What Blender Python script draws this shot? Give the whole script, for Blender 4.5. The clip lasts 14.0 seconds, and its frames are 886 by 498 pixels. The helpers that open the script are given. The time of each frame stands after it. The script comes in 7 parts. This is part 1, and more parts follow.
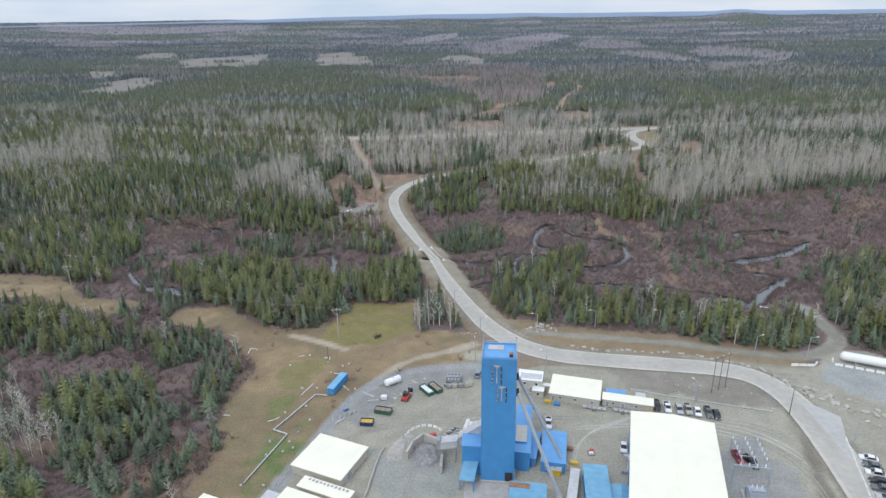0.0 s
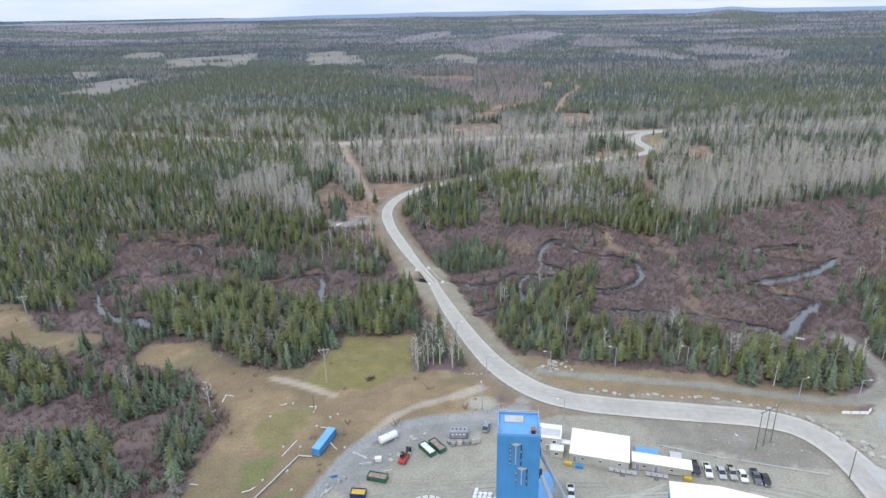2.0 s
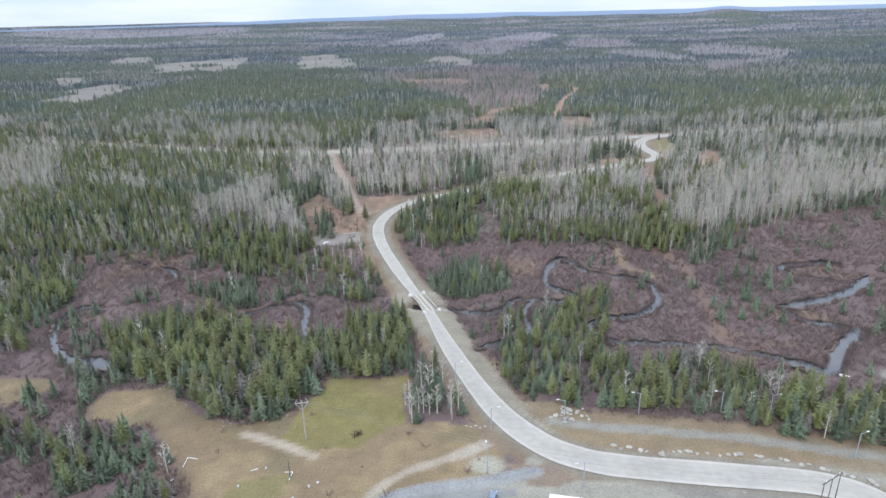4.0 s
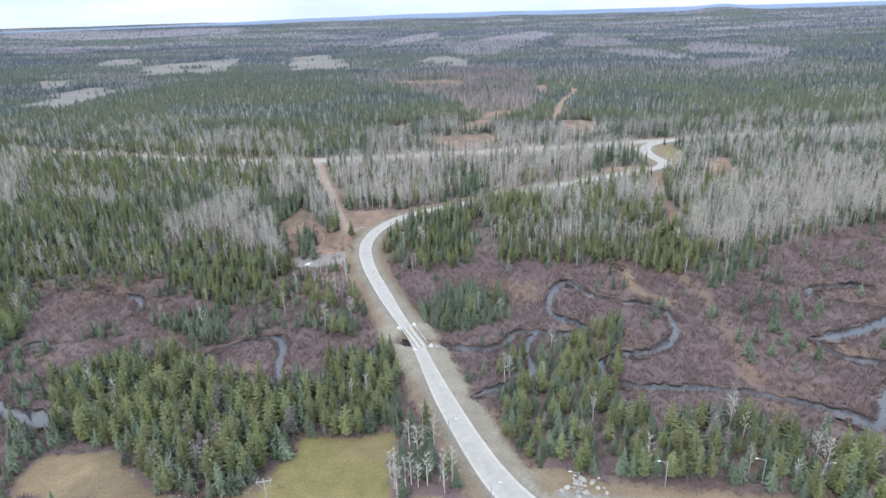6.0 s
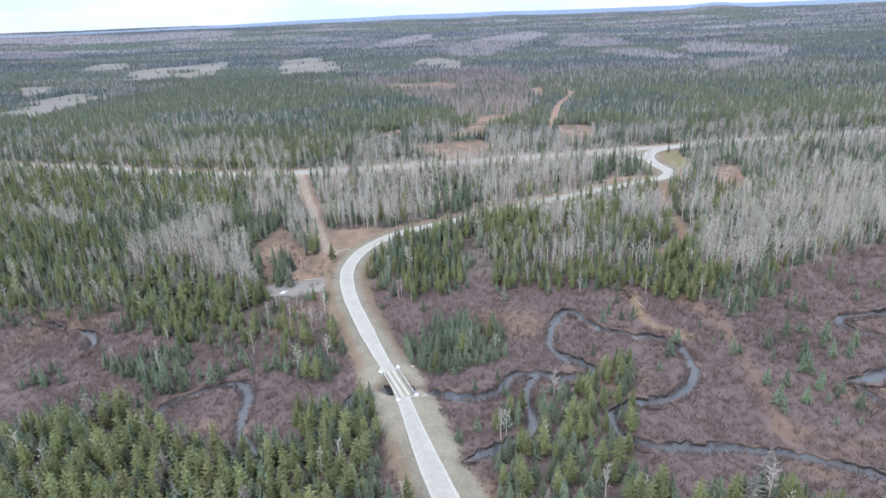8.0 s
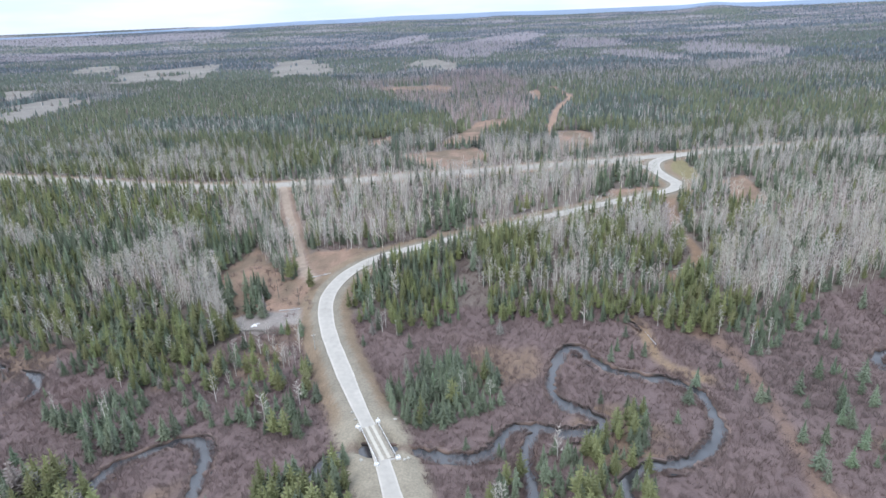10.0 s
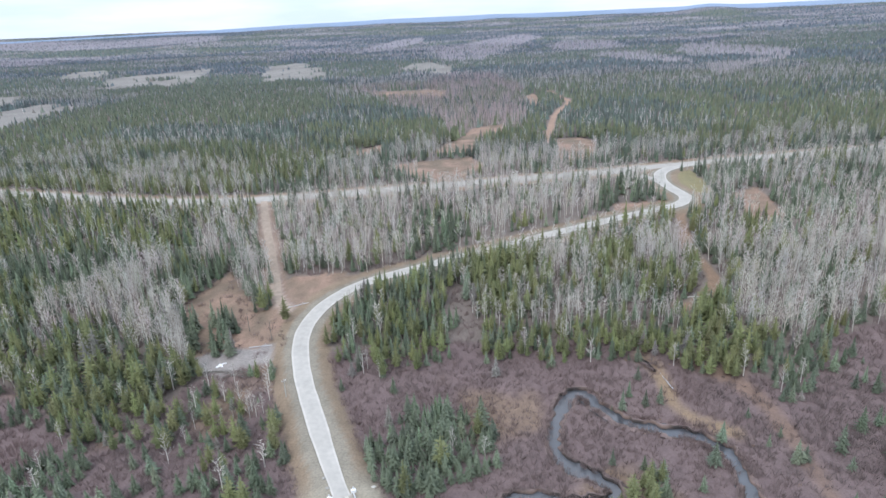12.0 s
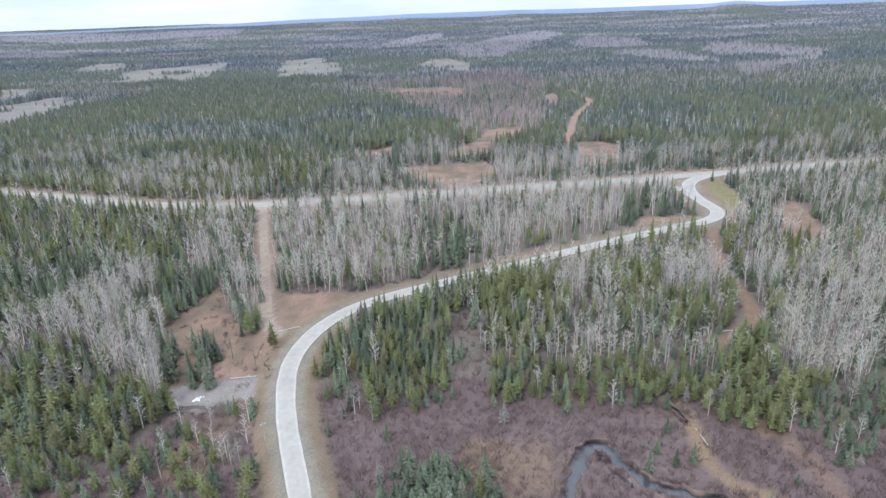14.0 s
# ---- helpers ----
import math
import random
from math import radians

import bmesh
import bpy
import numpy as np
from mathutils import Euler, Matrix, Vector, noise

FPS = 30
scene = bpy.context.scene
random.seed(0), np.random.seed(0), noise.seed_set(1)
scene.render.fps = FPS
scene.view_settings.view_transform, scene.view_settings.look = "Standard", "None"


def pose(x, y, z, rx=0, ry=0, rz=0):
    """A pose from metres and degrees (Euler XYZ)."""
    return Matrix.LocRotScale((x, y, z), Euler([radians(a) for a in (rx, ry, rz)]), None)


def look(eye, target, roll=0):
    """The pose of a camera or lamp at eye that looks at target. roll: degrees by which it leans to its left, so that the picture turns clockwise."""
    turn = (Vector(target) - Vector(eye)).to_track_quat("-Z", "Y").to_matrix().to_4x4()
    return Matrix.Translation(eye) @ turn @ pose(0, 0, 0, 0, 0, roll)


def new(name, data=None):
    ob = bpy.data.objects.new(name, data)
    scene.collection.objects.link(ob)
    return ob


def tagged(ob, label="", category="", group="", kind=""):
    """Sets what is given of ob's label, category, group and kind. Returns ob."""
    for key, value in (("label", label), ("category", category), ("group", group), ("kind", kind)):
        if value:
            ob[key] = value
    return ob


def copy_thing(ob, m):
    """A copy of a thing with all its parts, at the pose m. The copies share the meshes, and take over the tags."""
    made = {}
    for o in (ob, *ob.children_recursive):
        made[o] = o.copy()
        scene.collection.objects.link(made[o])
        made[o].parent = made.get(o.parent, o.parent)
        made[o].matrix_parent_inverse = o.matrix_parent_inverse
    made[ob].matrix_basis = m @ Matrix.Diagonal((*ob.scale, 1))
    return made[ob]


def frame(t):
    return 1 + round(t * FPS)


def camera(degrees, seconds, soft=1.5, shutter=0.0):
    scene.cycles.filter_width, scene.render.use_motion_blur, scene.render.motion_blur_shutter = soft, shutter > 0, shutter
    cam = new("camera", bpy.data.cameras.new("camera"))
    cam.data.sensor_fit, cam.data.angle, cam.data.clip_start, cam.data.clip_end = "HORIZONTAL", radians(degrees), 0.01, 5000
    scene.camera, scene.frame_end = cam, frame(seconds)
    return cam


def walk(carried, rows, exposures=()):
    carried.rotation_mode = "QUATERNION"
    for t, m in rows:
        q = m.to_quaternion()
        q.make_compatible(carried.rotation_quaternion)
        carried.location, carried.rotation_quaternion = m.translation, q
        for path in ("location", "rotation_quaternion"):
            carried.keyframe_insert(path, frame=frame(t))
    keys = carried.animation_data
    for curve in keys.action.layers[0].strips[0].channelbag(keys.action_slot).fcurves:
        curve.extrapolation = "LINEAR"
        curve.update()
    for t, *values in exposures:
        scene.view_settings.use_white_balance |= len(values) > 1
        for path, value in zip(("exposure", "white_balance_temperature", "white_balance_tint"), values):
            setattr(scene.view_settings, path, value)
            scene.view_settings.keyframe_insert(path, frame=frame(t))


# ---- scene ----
cam = camera(70.8, 14.0)
PATH = [
    (0, (5.989, -0.393, 117.045), (5.744, 1.804, 116.218), -0.9),
    (0.5, (4.184, 6.986, 117.395), (3.945, 9.182, 116.564), -0.8),
    (1, (2.635, 14.231, 117.653), (2.402, 16.428, 116.821), -0.9),
    (1.5, (1.561, 21.752, 117.583), (1.332, 23.949, 116.753), -1.0),
    (2, (0.231, 29.413, 117.616), (0.012, 31.61, 116.782), -1.0),
    (2.5, (-0.655, 36.539, 117.739), (-0.87, 38.736, 116.906), -1.1),
    (3, (-1.621, 44.184, 116.618), (-1.833, 46.385, 115.791), -1.3),
    (5.5, (-3.009, 83.511, 116.157), (-3.204, 85.713, 115.327), -1.7),
    (6, (-3.376, 91.705, 116.369), (-3.567, 93.906, 115.539), -1.8),
    (6.5, (-3.994, 100.033, 116.217), (-4.176, 102.234, 115.386), -1.8),
    (7, (-3.455, 108.176, 116.261), (-3.633, 110.38, 115.431), -1.9),
    (7.5, (-3.004, 116.137, 116.319), (-3.181, 118.34, 115.49), -2.0),
    (8, (-2.151, 123.961, 116.47), (-2.329, 126.164, 115.642), -2.3),
    (10.5, (-0.384, 162.644, 116.76), (-0.551, 164.848, 115.935), -2.5),
    (11, (-0.366, 170.124, 116.406), (-0.527, 172.33, 115.583), -2.5),
    (11.5, (0.236, 177.72, 116.297), (0.077, 179.928, 115.477), -2.6),
    (12, (0.986, 185.382, 116.172), (0.827, 187.589, 115.354), -2.7),
    (12.5, (0.728, 193.04, 116.006), (0.563, 195.246, 115.186), -2.4),
    (13, (2.087, 199.919, 115.961), (1.9, 202.125, 115.144), -2.5),
    (13.5, (2.52, 206.659, 116.244), (2.315, 208.861, 115.422), -2.3),
    (14, (3.324, 213.805, 116.169), (3.102, 216.004, 115.338), -2.2),
]
walk(cam, [(t, look(e, g, r)) for t, e, g, r in PATH], exposures=[(0, 0.22, 6280, 10), (1.5, 0.38, 6200, 11), (3, 0.5, 6130, 11), (8, 0.75, 6050, 12), (14, 0.67, 6080, 12)])

# ---- sky and sun: a bright overcast day ----
SUN_EL, SUN_ROT = radians(48), radians(200)
world = bpy.data.worlds.new("overcast_sky")
scene.world = world
world.use_nodes = True
wn, wl = world.node_tree.nodes, world.node_tree.links
wn.clear()
sky = wn.new("ShaderNodeTexSky")
sky.sky_type, sky.sun_disc, sky.sun_elevation, sky.sun_rotation = "NISHITA", False, SUN_EL, SUN_ROT
sky.air_density, sky.dust_density = 1.0, 2.0
scaled = wn.new("ShaderNodeVectorMath")
scaled.operation = "SCALE"
scaled.inputs["Scale"].default_value = 0.1
wl.new(sky.outputs[0], scaled.inputs[0])
coord = wn.new("ShaderNodeTexCoord")
stretch = wn.new("ShaderNodeMapping")
stretch.inputs["Scale"].default_value = (2.2, 2.2, 14.0)
cloud = wn.new("ShaderNodeTexNoise")
cloud.inputs["Scale"].default_value, cloud.inputs["Detail"].default_value = 2.0, 5.0
wl.new(coord.outputs["Generated"], stretch.inputs[0])
wl.new(stretch.outputs[0], cloud.inputs["Vector"])
tone = wn.new("ShaderNodeValToRGB")
tone.color_ramp.elements[0].position, tone.color_ramp.elements[0].color = 0.35, (0.72, 0.84, 1.0, 1)
tone.color_ramp.elements[1].position, tone.color_ramp.elements[1].color = 0.62, (0.93, 0.98, 1.06, 1)
wl.new(cloud.outputs["Fac"], tone.inputs[0])
veil = wn.new("ShaderNodeMix")
veil.data_type = "RGBA"
veil.inputs[0].default_value = 0.88
wl.new(scaled.outputs[0], veil.inputs[6])
axes = wn.new("ShaderNodeSeparateXYZ")
wl.new(coord.outputs["Generated"], axes.inputs[0])
lift = wn.new("ShaderNodeMapRange")
lift.inputs["From Max"].default_value = 0.6
lift.inputs["To Min"].default_value, lift.inputs["To Max"].default_value = 0.8, 1.12
wl.new(axes.outputs["Z"], lift.inputs["Value"])
dome = wn.new("ShaderNodeVectorMath")
dome.operation = "SCALE"
wl.new(tone.outputs[0], dome.inputs[0])
wl.new(lift.outputs[0], dome.inputs["Scale"])
wl.new(dome.outputs[0], veil.inputs[7])
back = wn.new("ShaderNodeBackground")
back.inputs["Strength"].default_value = 0.96
wl.new(veil.outputs[2], back.inputs["Color"])
out = wn.new("ShaderNodeOutputWorld")
wl.new(back.outputs[0], out.inputs[0])

sun = new("sun", bpy.data.lights.new("sun", "SUN"))
sun.data.energy, sun.data.angle, sun.data.color = 0.9, radians(20), (1.0, 0.97, 0.92)
sun.matrix_world = look((-60, -80, 160), (0, 40, 0))


# ---- materials ----
def shader(name, colour, rough=0.8, metal=0.0, spread=0.25, scale=1.0, bump=0.0, bump_scale=None, attr=None, per_object=0.0, big=0.0):
    """A material whose colour varies at two scales, with a fine relief."""
    m = bpy.data.materials.new(name)
    m.use_nodes = True
    n, l = m.node_tree.nodes, m.node_tree.links
    b = n["Principled BSDF"]
    b.inputs["Roughness"].default_value, b.inputs["Metallic"].default_value = rough, metal
    place = n.new("ShaderNodeTexCoord")
    fine = n.new("ShaderNodeTexNoise")
    fine.inputs["Scale"].default_value, fine.inputs["Detail"].default_value = scale, 6.0
    l.new(place.outputs["Object"], fine.inputs["Vector"])
    broad = n.new("ShaderNodeTexNoise")
    broad.inputs["Scale"].default_value, broad.inputs["Detail"].default_value = scale * 0.13, 3.0
    l.new(place.outputs["Object"], broad.inputs["Vector"])
    add = n.new("ShaderNodeMath")
    add.operation = "MULTIPLY_ADD"
    add.inputs[1].default_value = max(big, 0.6)
    l.new(broad.outputs["Fac"], add.inputs[0])
    l.new(fine.outputs["Fac"], add.inputs[2])
    ran = n.new("ShaderNodeMapRange")
    ran.inputs["From Min"].default_value = 0.5
    ran.inputs["From Max"].default_value = 1.1
    ran.inputs["To Min"].default_value, ran.inputs["To Max"].default_value = 1 - spread, 1 + spread
    l.new(add.outputs[0], ran.inputs["Value"])
    factor = ran.outputs[0]
    if per_object:
        info = n.new("ShaderNodeObjectInfo")
        vary = n.new("ShaderNodeMapRange")
        vary.inputs["To Min"].default_value, vary.inputs["To Max"].default_value = 1 - per_object, 1 + per_object
        l.new(info.outputs["Random"], vary.inputs["Value"])
        mul = n.new("ShaderNodeMath")
        mul.operation = "MULTIPLY"
        l.new(factor, mul.inputs[0])
        l.new(vary.outputs[0], mul.inputs[1])
        factor = mul.outputs[0]
    tint = n.new("ShaderNodeVectorMath")
    tint.operation = "SCALE"
    tint.inputs[0].default_value = colour
    if attr:
        a = n.new("ShaderNodeAttribute")
        a.attribute_name = attr
        l.new(a.outputs["Color"], tint.inputs[0])
    l.new(factor, tint.inputs["Scale"])
    l.new(tint.outputs[0], b.inputs["Base Color"])
    if bump:
        grain = n.new("ShaderNodeTexNoise")
        grain.inputs["Scale"].default_value, grain.inputs["Detail"].default_value = bump_scale or scale * 3, 8.0
        l.new(place.outputs["Object"], grain.inputs["Vector"])
        relief = n.new("ShaderNodeBump")
        relief.inputs["Strength"].default_value, relief.inputs["Distance"].default_value = 1.0, bump
        l.new(grain.outputs["Fac"], relief.inputs["Height"])
        l.new(relief.outputs[0], b.inputs["Normal"])
    return m


M_GROUND = shader("soil_and_grass", (0.2, 0.2, 0.2), 0.95, spread=0.27, scale=1.5, bump=0.12, bump_scale=1.6, attr="cover")
M_ROAD = shader("graded_gravel_road", (0.5, 0.5, 0.49), 0.9, spread=0.12, scale=0.5, bump=0.03, bump_scale=4, attr="cover")
M_TRACK = shader("dirt_track", (0.34, 0.27, 0.21), 0.95, spread=0.25, scale=0.5, bump=0.06, bump_scale=2)
M_WATER = shader("dark_creek_water", (0.06, 0.062, 0.068), 0.03, spread=0.3, scale=0.2, bump=0.004, bump_scale=0.8)
M_WATER.node_tree.nodes["Principled BSDF"].inputs["Specular IOR Level"].default_value = 0.95
M_NEEDLES = shader("conifer_needles", (0.07, 0.1, 0.05), 0.85, spread=0.3, scale=1.2, attr="tint")
M_TWIGS = shader("bare_twigs", (0.4, 0.38, 0.35), 0.9, spread=0.2, scale=0.8, attr="tint")
M_SHRUB = shader("bare_shrub_stems", (0.2, 0.14, 0.13), 0.9, spread=0.25, scale=0.3, attr="tint")
M_SPRUCE = shader("spruce_needles", (0.134, 0.163, 0.106), 0.85, spread=0.3, scale=1.2, per_object=0.35)
M_PINE = shader("pine_needles", (0.17, 0.184, 0.08), 0.85, spread=0.3, scale=1.2, per_object=0.3)
M_BARK = shader("brown_bark", (0.12, 0.09, 0.07), 0.95, spread=0.3, scale=3)
M_BIRCH = shader("pale_birch_bark", (0.58, 0.55, 0.5), 0.85, spread=0.3, scale=2.5, per_object=0.15)
M_BIRCH_TWIGS = shader("pale_birch_twigs", (0.52, 0.487, 0.435), 0.9, spread=0.2, scale=1, per_object=0.2)


# ---- land: heights, ways, waters and woods ----
def lattice(ix, iy, seed):
    h = np.sin(ix * 127.1 + iy * 311.7 + seed * 74.7) * 43758.5453
    return h - np.floor(h)


def value_noise(x, y, size, seed=0):
    """Smooth noise from 0 to 1 with spots of about that size."""
    x, y = np.asarray(x, float) / size, np.asarray(y, float) / size
    ix, iy = np.floor(x), np.floor(y)
    fx, fy = x - ix, y - iy
    fx, fy = fx * fx * (3 - 2 * fx), fy * fy * (3 - 2 * fy)
    a, b = lattice(ix, iy, seed), lattice(ix + 1, iy, seed)
    c, d = lattice(ix, iy + 1, seed), lattice(ix + 1, iy + 1, seed)
    return (a * (1 - fx) + b * fx) * (1 - fy) + (c * (1 - fx) + d * fx) * fy


def fractal(x, y, size, seed=0):
    return (value_noise(x, y, size, seed) * 0.55 + value_noise(x, y, size * 0.45, seed + 1) * 0.3 + value_noise(x, y, size * 0.2, seed + 2) * 0.15)


def smooth(a, b, v):
    s = np.clip((v - a) / (b - a), 0, 1)
    return s * s * (3 - 2 * s)


def rounded(points, rounds=3):
    """A line with its corners cut."""
    p = [Vector(q) for q in points]
    for _ in range(rounds):
        q = [p[0]]
        for a, b in zip(p, p[1:]):
            q += [a.lerp(b, 0.25), a.lerp(b, 0.75)]
        p = q + [p[-1]]
    return [tuple(v) for v in p]


def distance(x, y, line):
    x, y = np.asarray(x, float), np.asarray(y, float)
    best = np.full(x.shape, 1e9)
    for (ax, ay), (bx, by) in zip(line, line[1:]):
        dx, dy = bx - ax, by - ay
        s = np.clip(((x - ax) * dx + (y - ay) * dy) / max(dx * dx + dy * dy, 1e-9), 0, 1)
        best = np.minimum(best, np.hypot(x - ax - s * dx, y - ay - s * dy))
    return best


def inside(x, y, ring):
    x, y = np.asarray(x, float), np.asarray(y, float)
    res = np.zeros(x.shape, bool)
    for (ax, ay), (bx, by) in zip(ring, ring[1:] + ring[:1]):
        if ay != by:
            res ^= ((ay > y) != (by > y)) & (x < (bx - ax) * (y - ay) / (by - ay) + ax)
    return res


def warped(x, y, amount=4.0):
    return (x + (fractal(x, y, 14, 31) - 0.5) * 2 * amount, y + (fractal(x, y, 14, 47) - 0.5) * 2 * amount)


ROAD = rounded([(96.8, 70.8), (99.1, 137), (99.7, 163), (97.9, 182), (91.4, 194), (80.2, 198), (66.1, 199), (50.7, 200), (35.4, 201), (22.4, 203), (10.6, 209), (-1.2, 223), (-10.6, 243),
                (-22.4, 273), (-34.2, 308), (-43.7, 327), (-55.5, 353), (-64.9, 374), (-71.4, 395), (-72, 409), (-67.3, 426), (-54.3, 444), (-28.3, 460), (-11.8, 470), (5.9, 479),
                (33, 496), (62.5, 512), (94.4, 529), (113, 537), (122, 550), (118, 568), (116, 590), (122, 614), (137, 629), (159, 638)])
HIGHWAY = rounded([(-1062, 826), (-661, 696), (-448, 631), (-346, 607), (-295, 595), (-247, 579), (-203, 571), (-165, 569), (-131, 573), (-62.5, 586), (8.3, 603), (81.4, 617), (159, 640), (240, 657), (496, 715), (1062, 814)])
FORK = rounded([(-82.6, 420), (-90.9, 430), (-95.6, 445), (-110, 483), (-130, 535), (-143, 573)])
JUNCTION = rounded([(80.2, 618), (99.1, 614), (112, 599), (117, 583)])
TRACK_EAST = rounded([(110, 525), (103, 495), (99, 477), (100, 460), (101, 448), (100, 439), (94, 429), (87, 421), (79, 419)])
TRACK_FAR = rounded([(57, 738), (67, 800), (78, 881), (93, 935), (115, 1004), (107, 1050), (97, 1127)])
TRACK_FIELD = rounded([(-54.3, 201), (-70.8, 208), (-77.9, 210)])
TRACK_YARD = rounded([(-40.1, 176), (-30.7, 194), (-16.5, 202), (-9.4, 206), (0, 214)])
TRACK_SHORE = rounded([(14.2, 221), (28.3, 219), (56.6, 217), (77.9, 214), (99.1, 209), (116, 209), (133, 222), (132, 240), (131, 254)])
CREEK_EAST = rounded([(-34.2, 308), (-23.6, 309), (-9.4, 304), (1.2, 308), (4.7, 320), (13, 322), (23.6, 316), (36.6, 321), (33, 327), (23.6, 333), (20.1, 343), (24.8, 363), (31.9, 371), (38.9, 358), (50.7, 352),
                      (69.6, 346), (72, 327), (66.1, 312), (55.5, 303), (42.5, 303), (34.2, 294), (37.8, 280), (51.9, 277), (68.4, 278), (82.6, 275), (93.2, 270), (106, 263), (112, 253), (120, 268), (133, 284), (143, 297)], 2)
CREEK_POND = rounded([(119, 318), (125, 317), (135, 321), (146, 326), (156, 332), (166, 341), (177, 353)], 2)
CREEK_LOOP = rounded([(121, 315), (124, 305), (129, 300), (136, 299), (143, 296)], 2)
CREEK_BEND = rounded([(170, 365), (157, 367), (144, 365), (138, 362), (139, 356), (147, 351), (158, 347), (168, 344)], 2)
CREEK_ARM = rounded([(14, 321), (8, 306), (11, 293), (10, 285), (4, 279), (-4, 274), (-11, 269)], 2)
CREEK_WEST = rounded([(-34.2, 308), (-40, 309), (-48, 306), (-53, 296), (-58, 277), (-70, 270), (-80, 279), (-85, 293), (-87, 308), (-96, 315), (-105, 308), (-113, 302), (-116, 288), (-124, 265), (-139, 245), (-148, 252),
                      (-164, 253), (-175, 261), (-189, 279), (-196, 297), (-193, 305), (-184, 308)], 2)
CREEK_POOL = rounded([(-183, 356), (-173, 351), (-166, 342), (-168, 332)], 2)
CREEK_POOL_WEST = rounded([(-204, 361), (-196, 360), (-188, 355)], 2)
CREEK_POOL_SOUTH = rounded([(-160, 251), (-151, 249), (-142, 246)], 2)
CREEK_BROAD = rounded([(139, 291), (128, 280), (120, 269), (116, 260), (110, 255), (103, 259)], 2)
CREEK_MUD = rounded([(55, 388), (58, 384.5), (60, 380)], 2)
CREEKS = ((CREEK_EAST, 0.8), (CREEK_POND, 1.9), (CREEK_LOOP, 0.6), (CREEK_BEND, 1.0), (CREEK_ARM, 0.7), (CREEK_WEST, 0.85), (CREEK_POOL, 0.6), (CREEK_POOL_WEST, 0.2), (CREEK_POOL_SOUTH, 2.0), (CREEK_BROAD, 1.7), (CREEK_MUD, 0.0))

LAND_Y = (-1062, 218, 254, 289, 354, 378, 431, 472, 555, 661, 6136)
LAND_Z = (0, 0, -1.2, -5.3, -6.5, -3.5, 4.1, 5.9, 10, 10, 10)
ROAD_Y = (-1062, 224, 271, 309, 342, 389, 431, 472, 555, 661, 6136)
ROAD_Z = (0.2, 0.2, -2.2, -3.4, -2.7, 0.4, 4.7, 6.4, 10.5, 10.5, 10.5)
BRIDGE = (-34.8, 310)


def road_z(y):
    return sum(np.interp(np.asarray(y, float) + o, ROAD_Y, ROAD_Z) for o in (-9, -4.5, 0, 4.5, 9)) / 5


def valley(y):
    return sum(np.interp(np.asarray(y, float) + o, LAND_Y, LAND_Z) for o in (-10, -5, 0, 5, 10)) / 5


def open_land(x, y):
    """The land before ways and waters cut it."""
    d = np.hypot(x, y)
    far = np.clip((d - 1770) / 2900, 0, 1.2)
    z = valley(y) + 75 * far ** 1.5
    z = z + (fractal(x, y, 60, 3) - 0.5) * 1.6 * smooth(70, 390, np.abs(x) + np.maximum(0, y - 390)) * smooth(212, 283, y + np.abs(x) * 0.3)
    z = z + (fractal(x, y, 420, 9) - 0.5) * 12 * smooth(1100, 2800, d) + (fractal(x, y, 1300, 12) - 0.5) * 12 * smooth(2800, 4500, d)
    for hx, hy, high, wide in ((1440, 4420, 24, 150), (-560, 4600, 9, 260), (160, 4650, 10, 220), (880, 4600, 6, 200)):
        z = z + high * np.exp(-((x - hx) ** 2 + ((y - hy) * 0.6) ** 2) / wide ** 2)
    return z


def creek_level(y):
    return valley(y) - 0.5


def land(x, y):
    x, y = np.asarray(x, float), np.asarray(y, float)
    z = open_land(x, y)
    near = (y > 230) & (y < 390) & (np.abs(x) < 300)
    if near.any():
        dip = np.zeros(x.shape)
        xs, ys = x[near], y[near]
        bed = np.zeros(xs.shape)
        for line, half in CREEKS:
            bed = np.maximum(bed, 2.0 * (1 - smooth(half + 1.0, half + 3.0, distance(xs, ys, line) + (value_noise(xs, ys, 5, 5) - 0.5) * 2.0)))
        dip[near] = bed
        z = z - dip
    for line, half, run in ((ROAD, 5.4, 8.0), (HIGHWAY, 6.5, 8.0), (FORK, 2.4, 4.7)):
        lo, hi = np.min(line, 0) - 16, np.max(line, 0) + 16
        close = (x > lo[0]) & (x < hi[0]) & (y > lo[1]) & (y < hi[1])
        if close.any():
            lift = np.zeros(x.shape)
            lift[close] = 1 - smooth(half, half + run, distance(x[close], y[close], line))
            span = smooth(4.8, 8.2, np.hypot(x - BRIDGE[0], y - BRIDGE[1])) if line is ROAD else 1.0
            z = z + (road_z(y) - 0.16 - z) * lift * span
    return z


# Kinds of ground and wood, ring by ring.
YARD = [(-84, -20), (-54.3, 126), (-49.6, 148), (-42.5, 173), (-28.3, 185), (-2.4, 195), (9.4, 210), (-2.4, 231), (16.5, 231), (28.3, 224), (70.8, 217), (116, 203), (124, 213), (137, 216), (146, 208), (177, 189), (201, 70), (190, -20)]
FIELD = [(-60.2, 243), (-31.9, 245), (-29.5, 217), (-34.2, 216), (-43.7, 205), (-60.2, 202), (-67.3, 209), (-64.9, 218)]
GREEN = [(-67, 125), (-68, 136), (-64, 151), (-56, 158), (-48, 150), (-52, 142), (-56, 126)]
OLIVE = [(-72, 180), (-70, 190), (-65, 195), (-59, 194), (-56, 186), (-60, 177), (-66, 172)]
GREEN_PATCH = [(-71, 157), (-70, 165), (-66, 170), (-62, 169), (-64, 160), (-67, 155)]
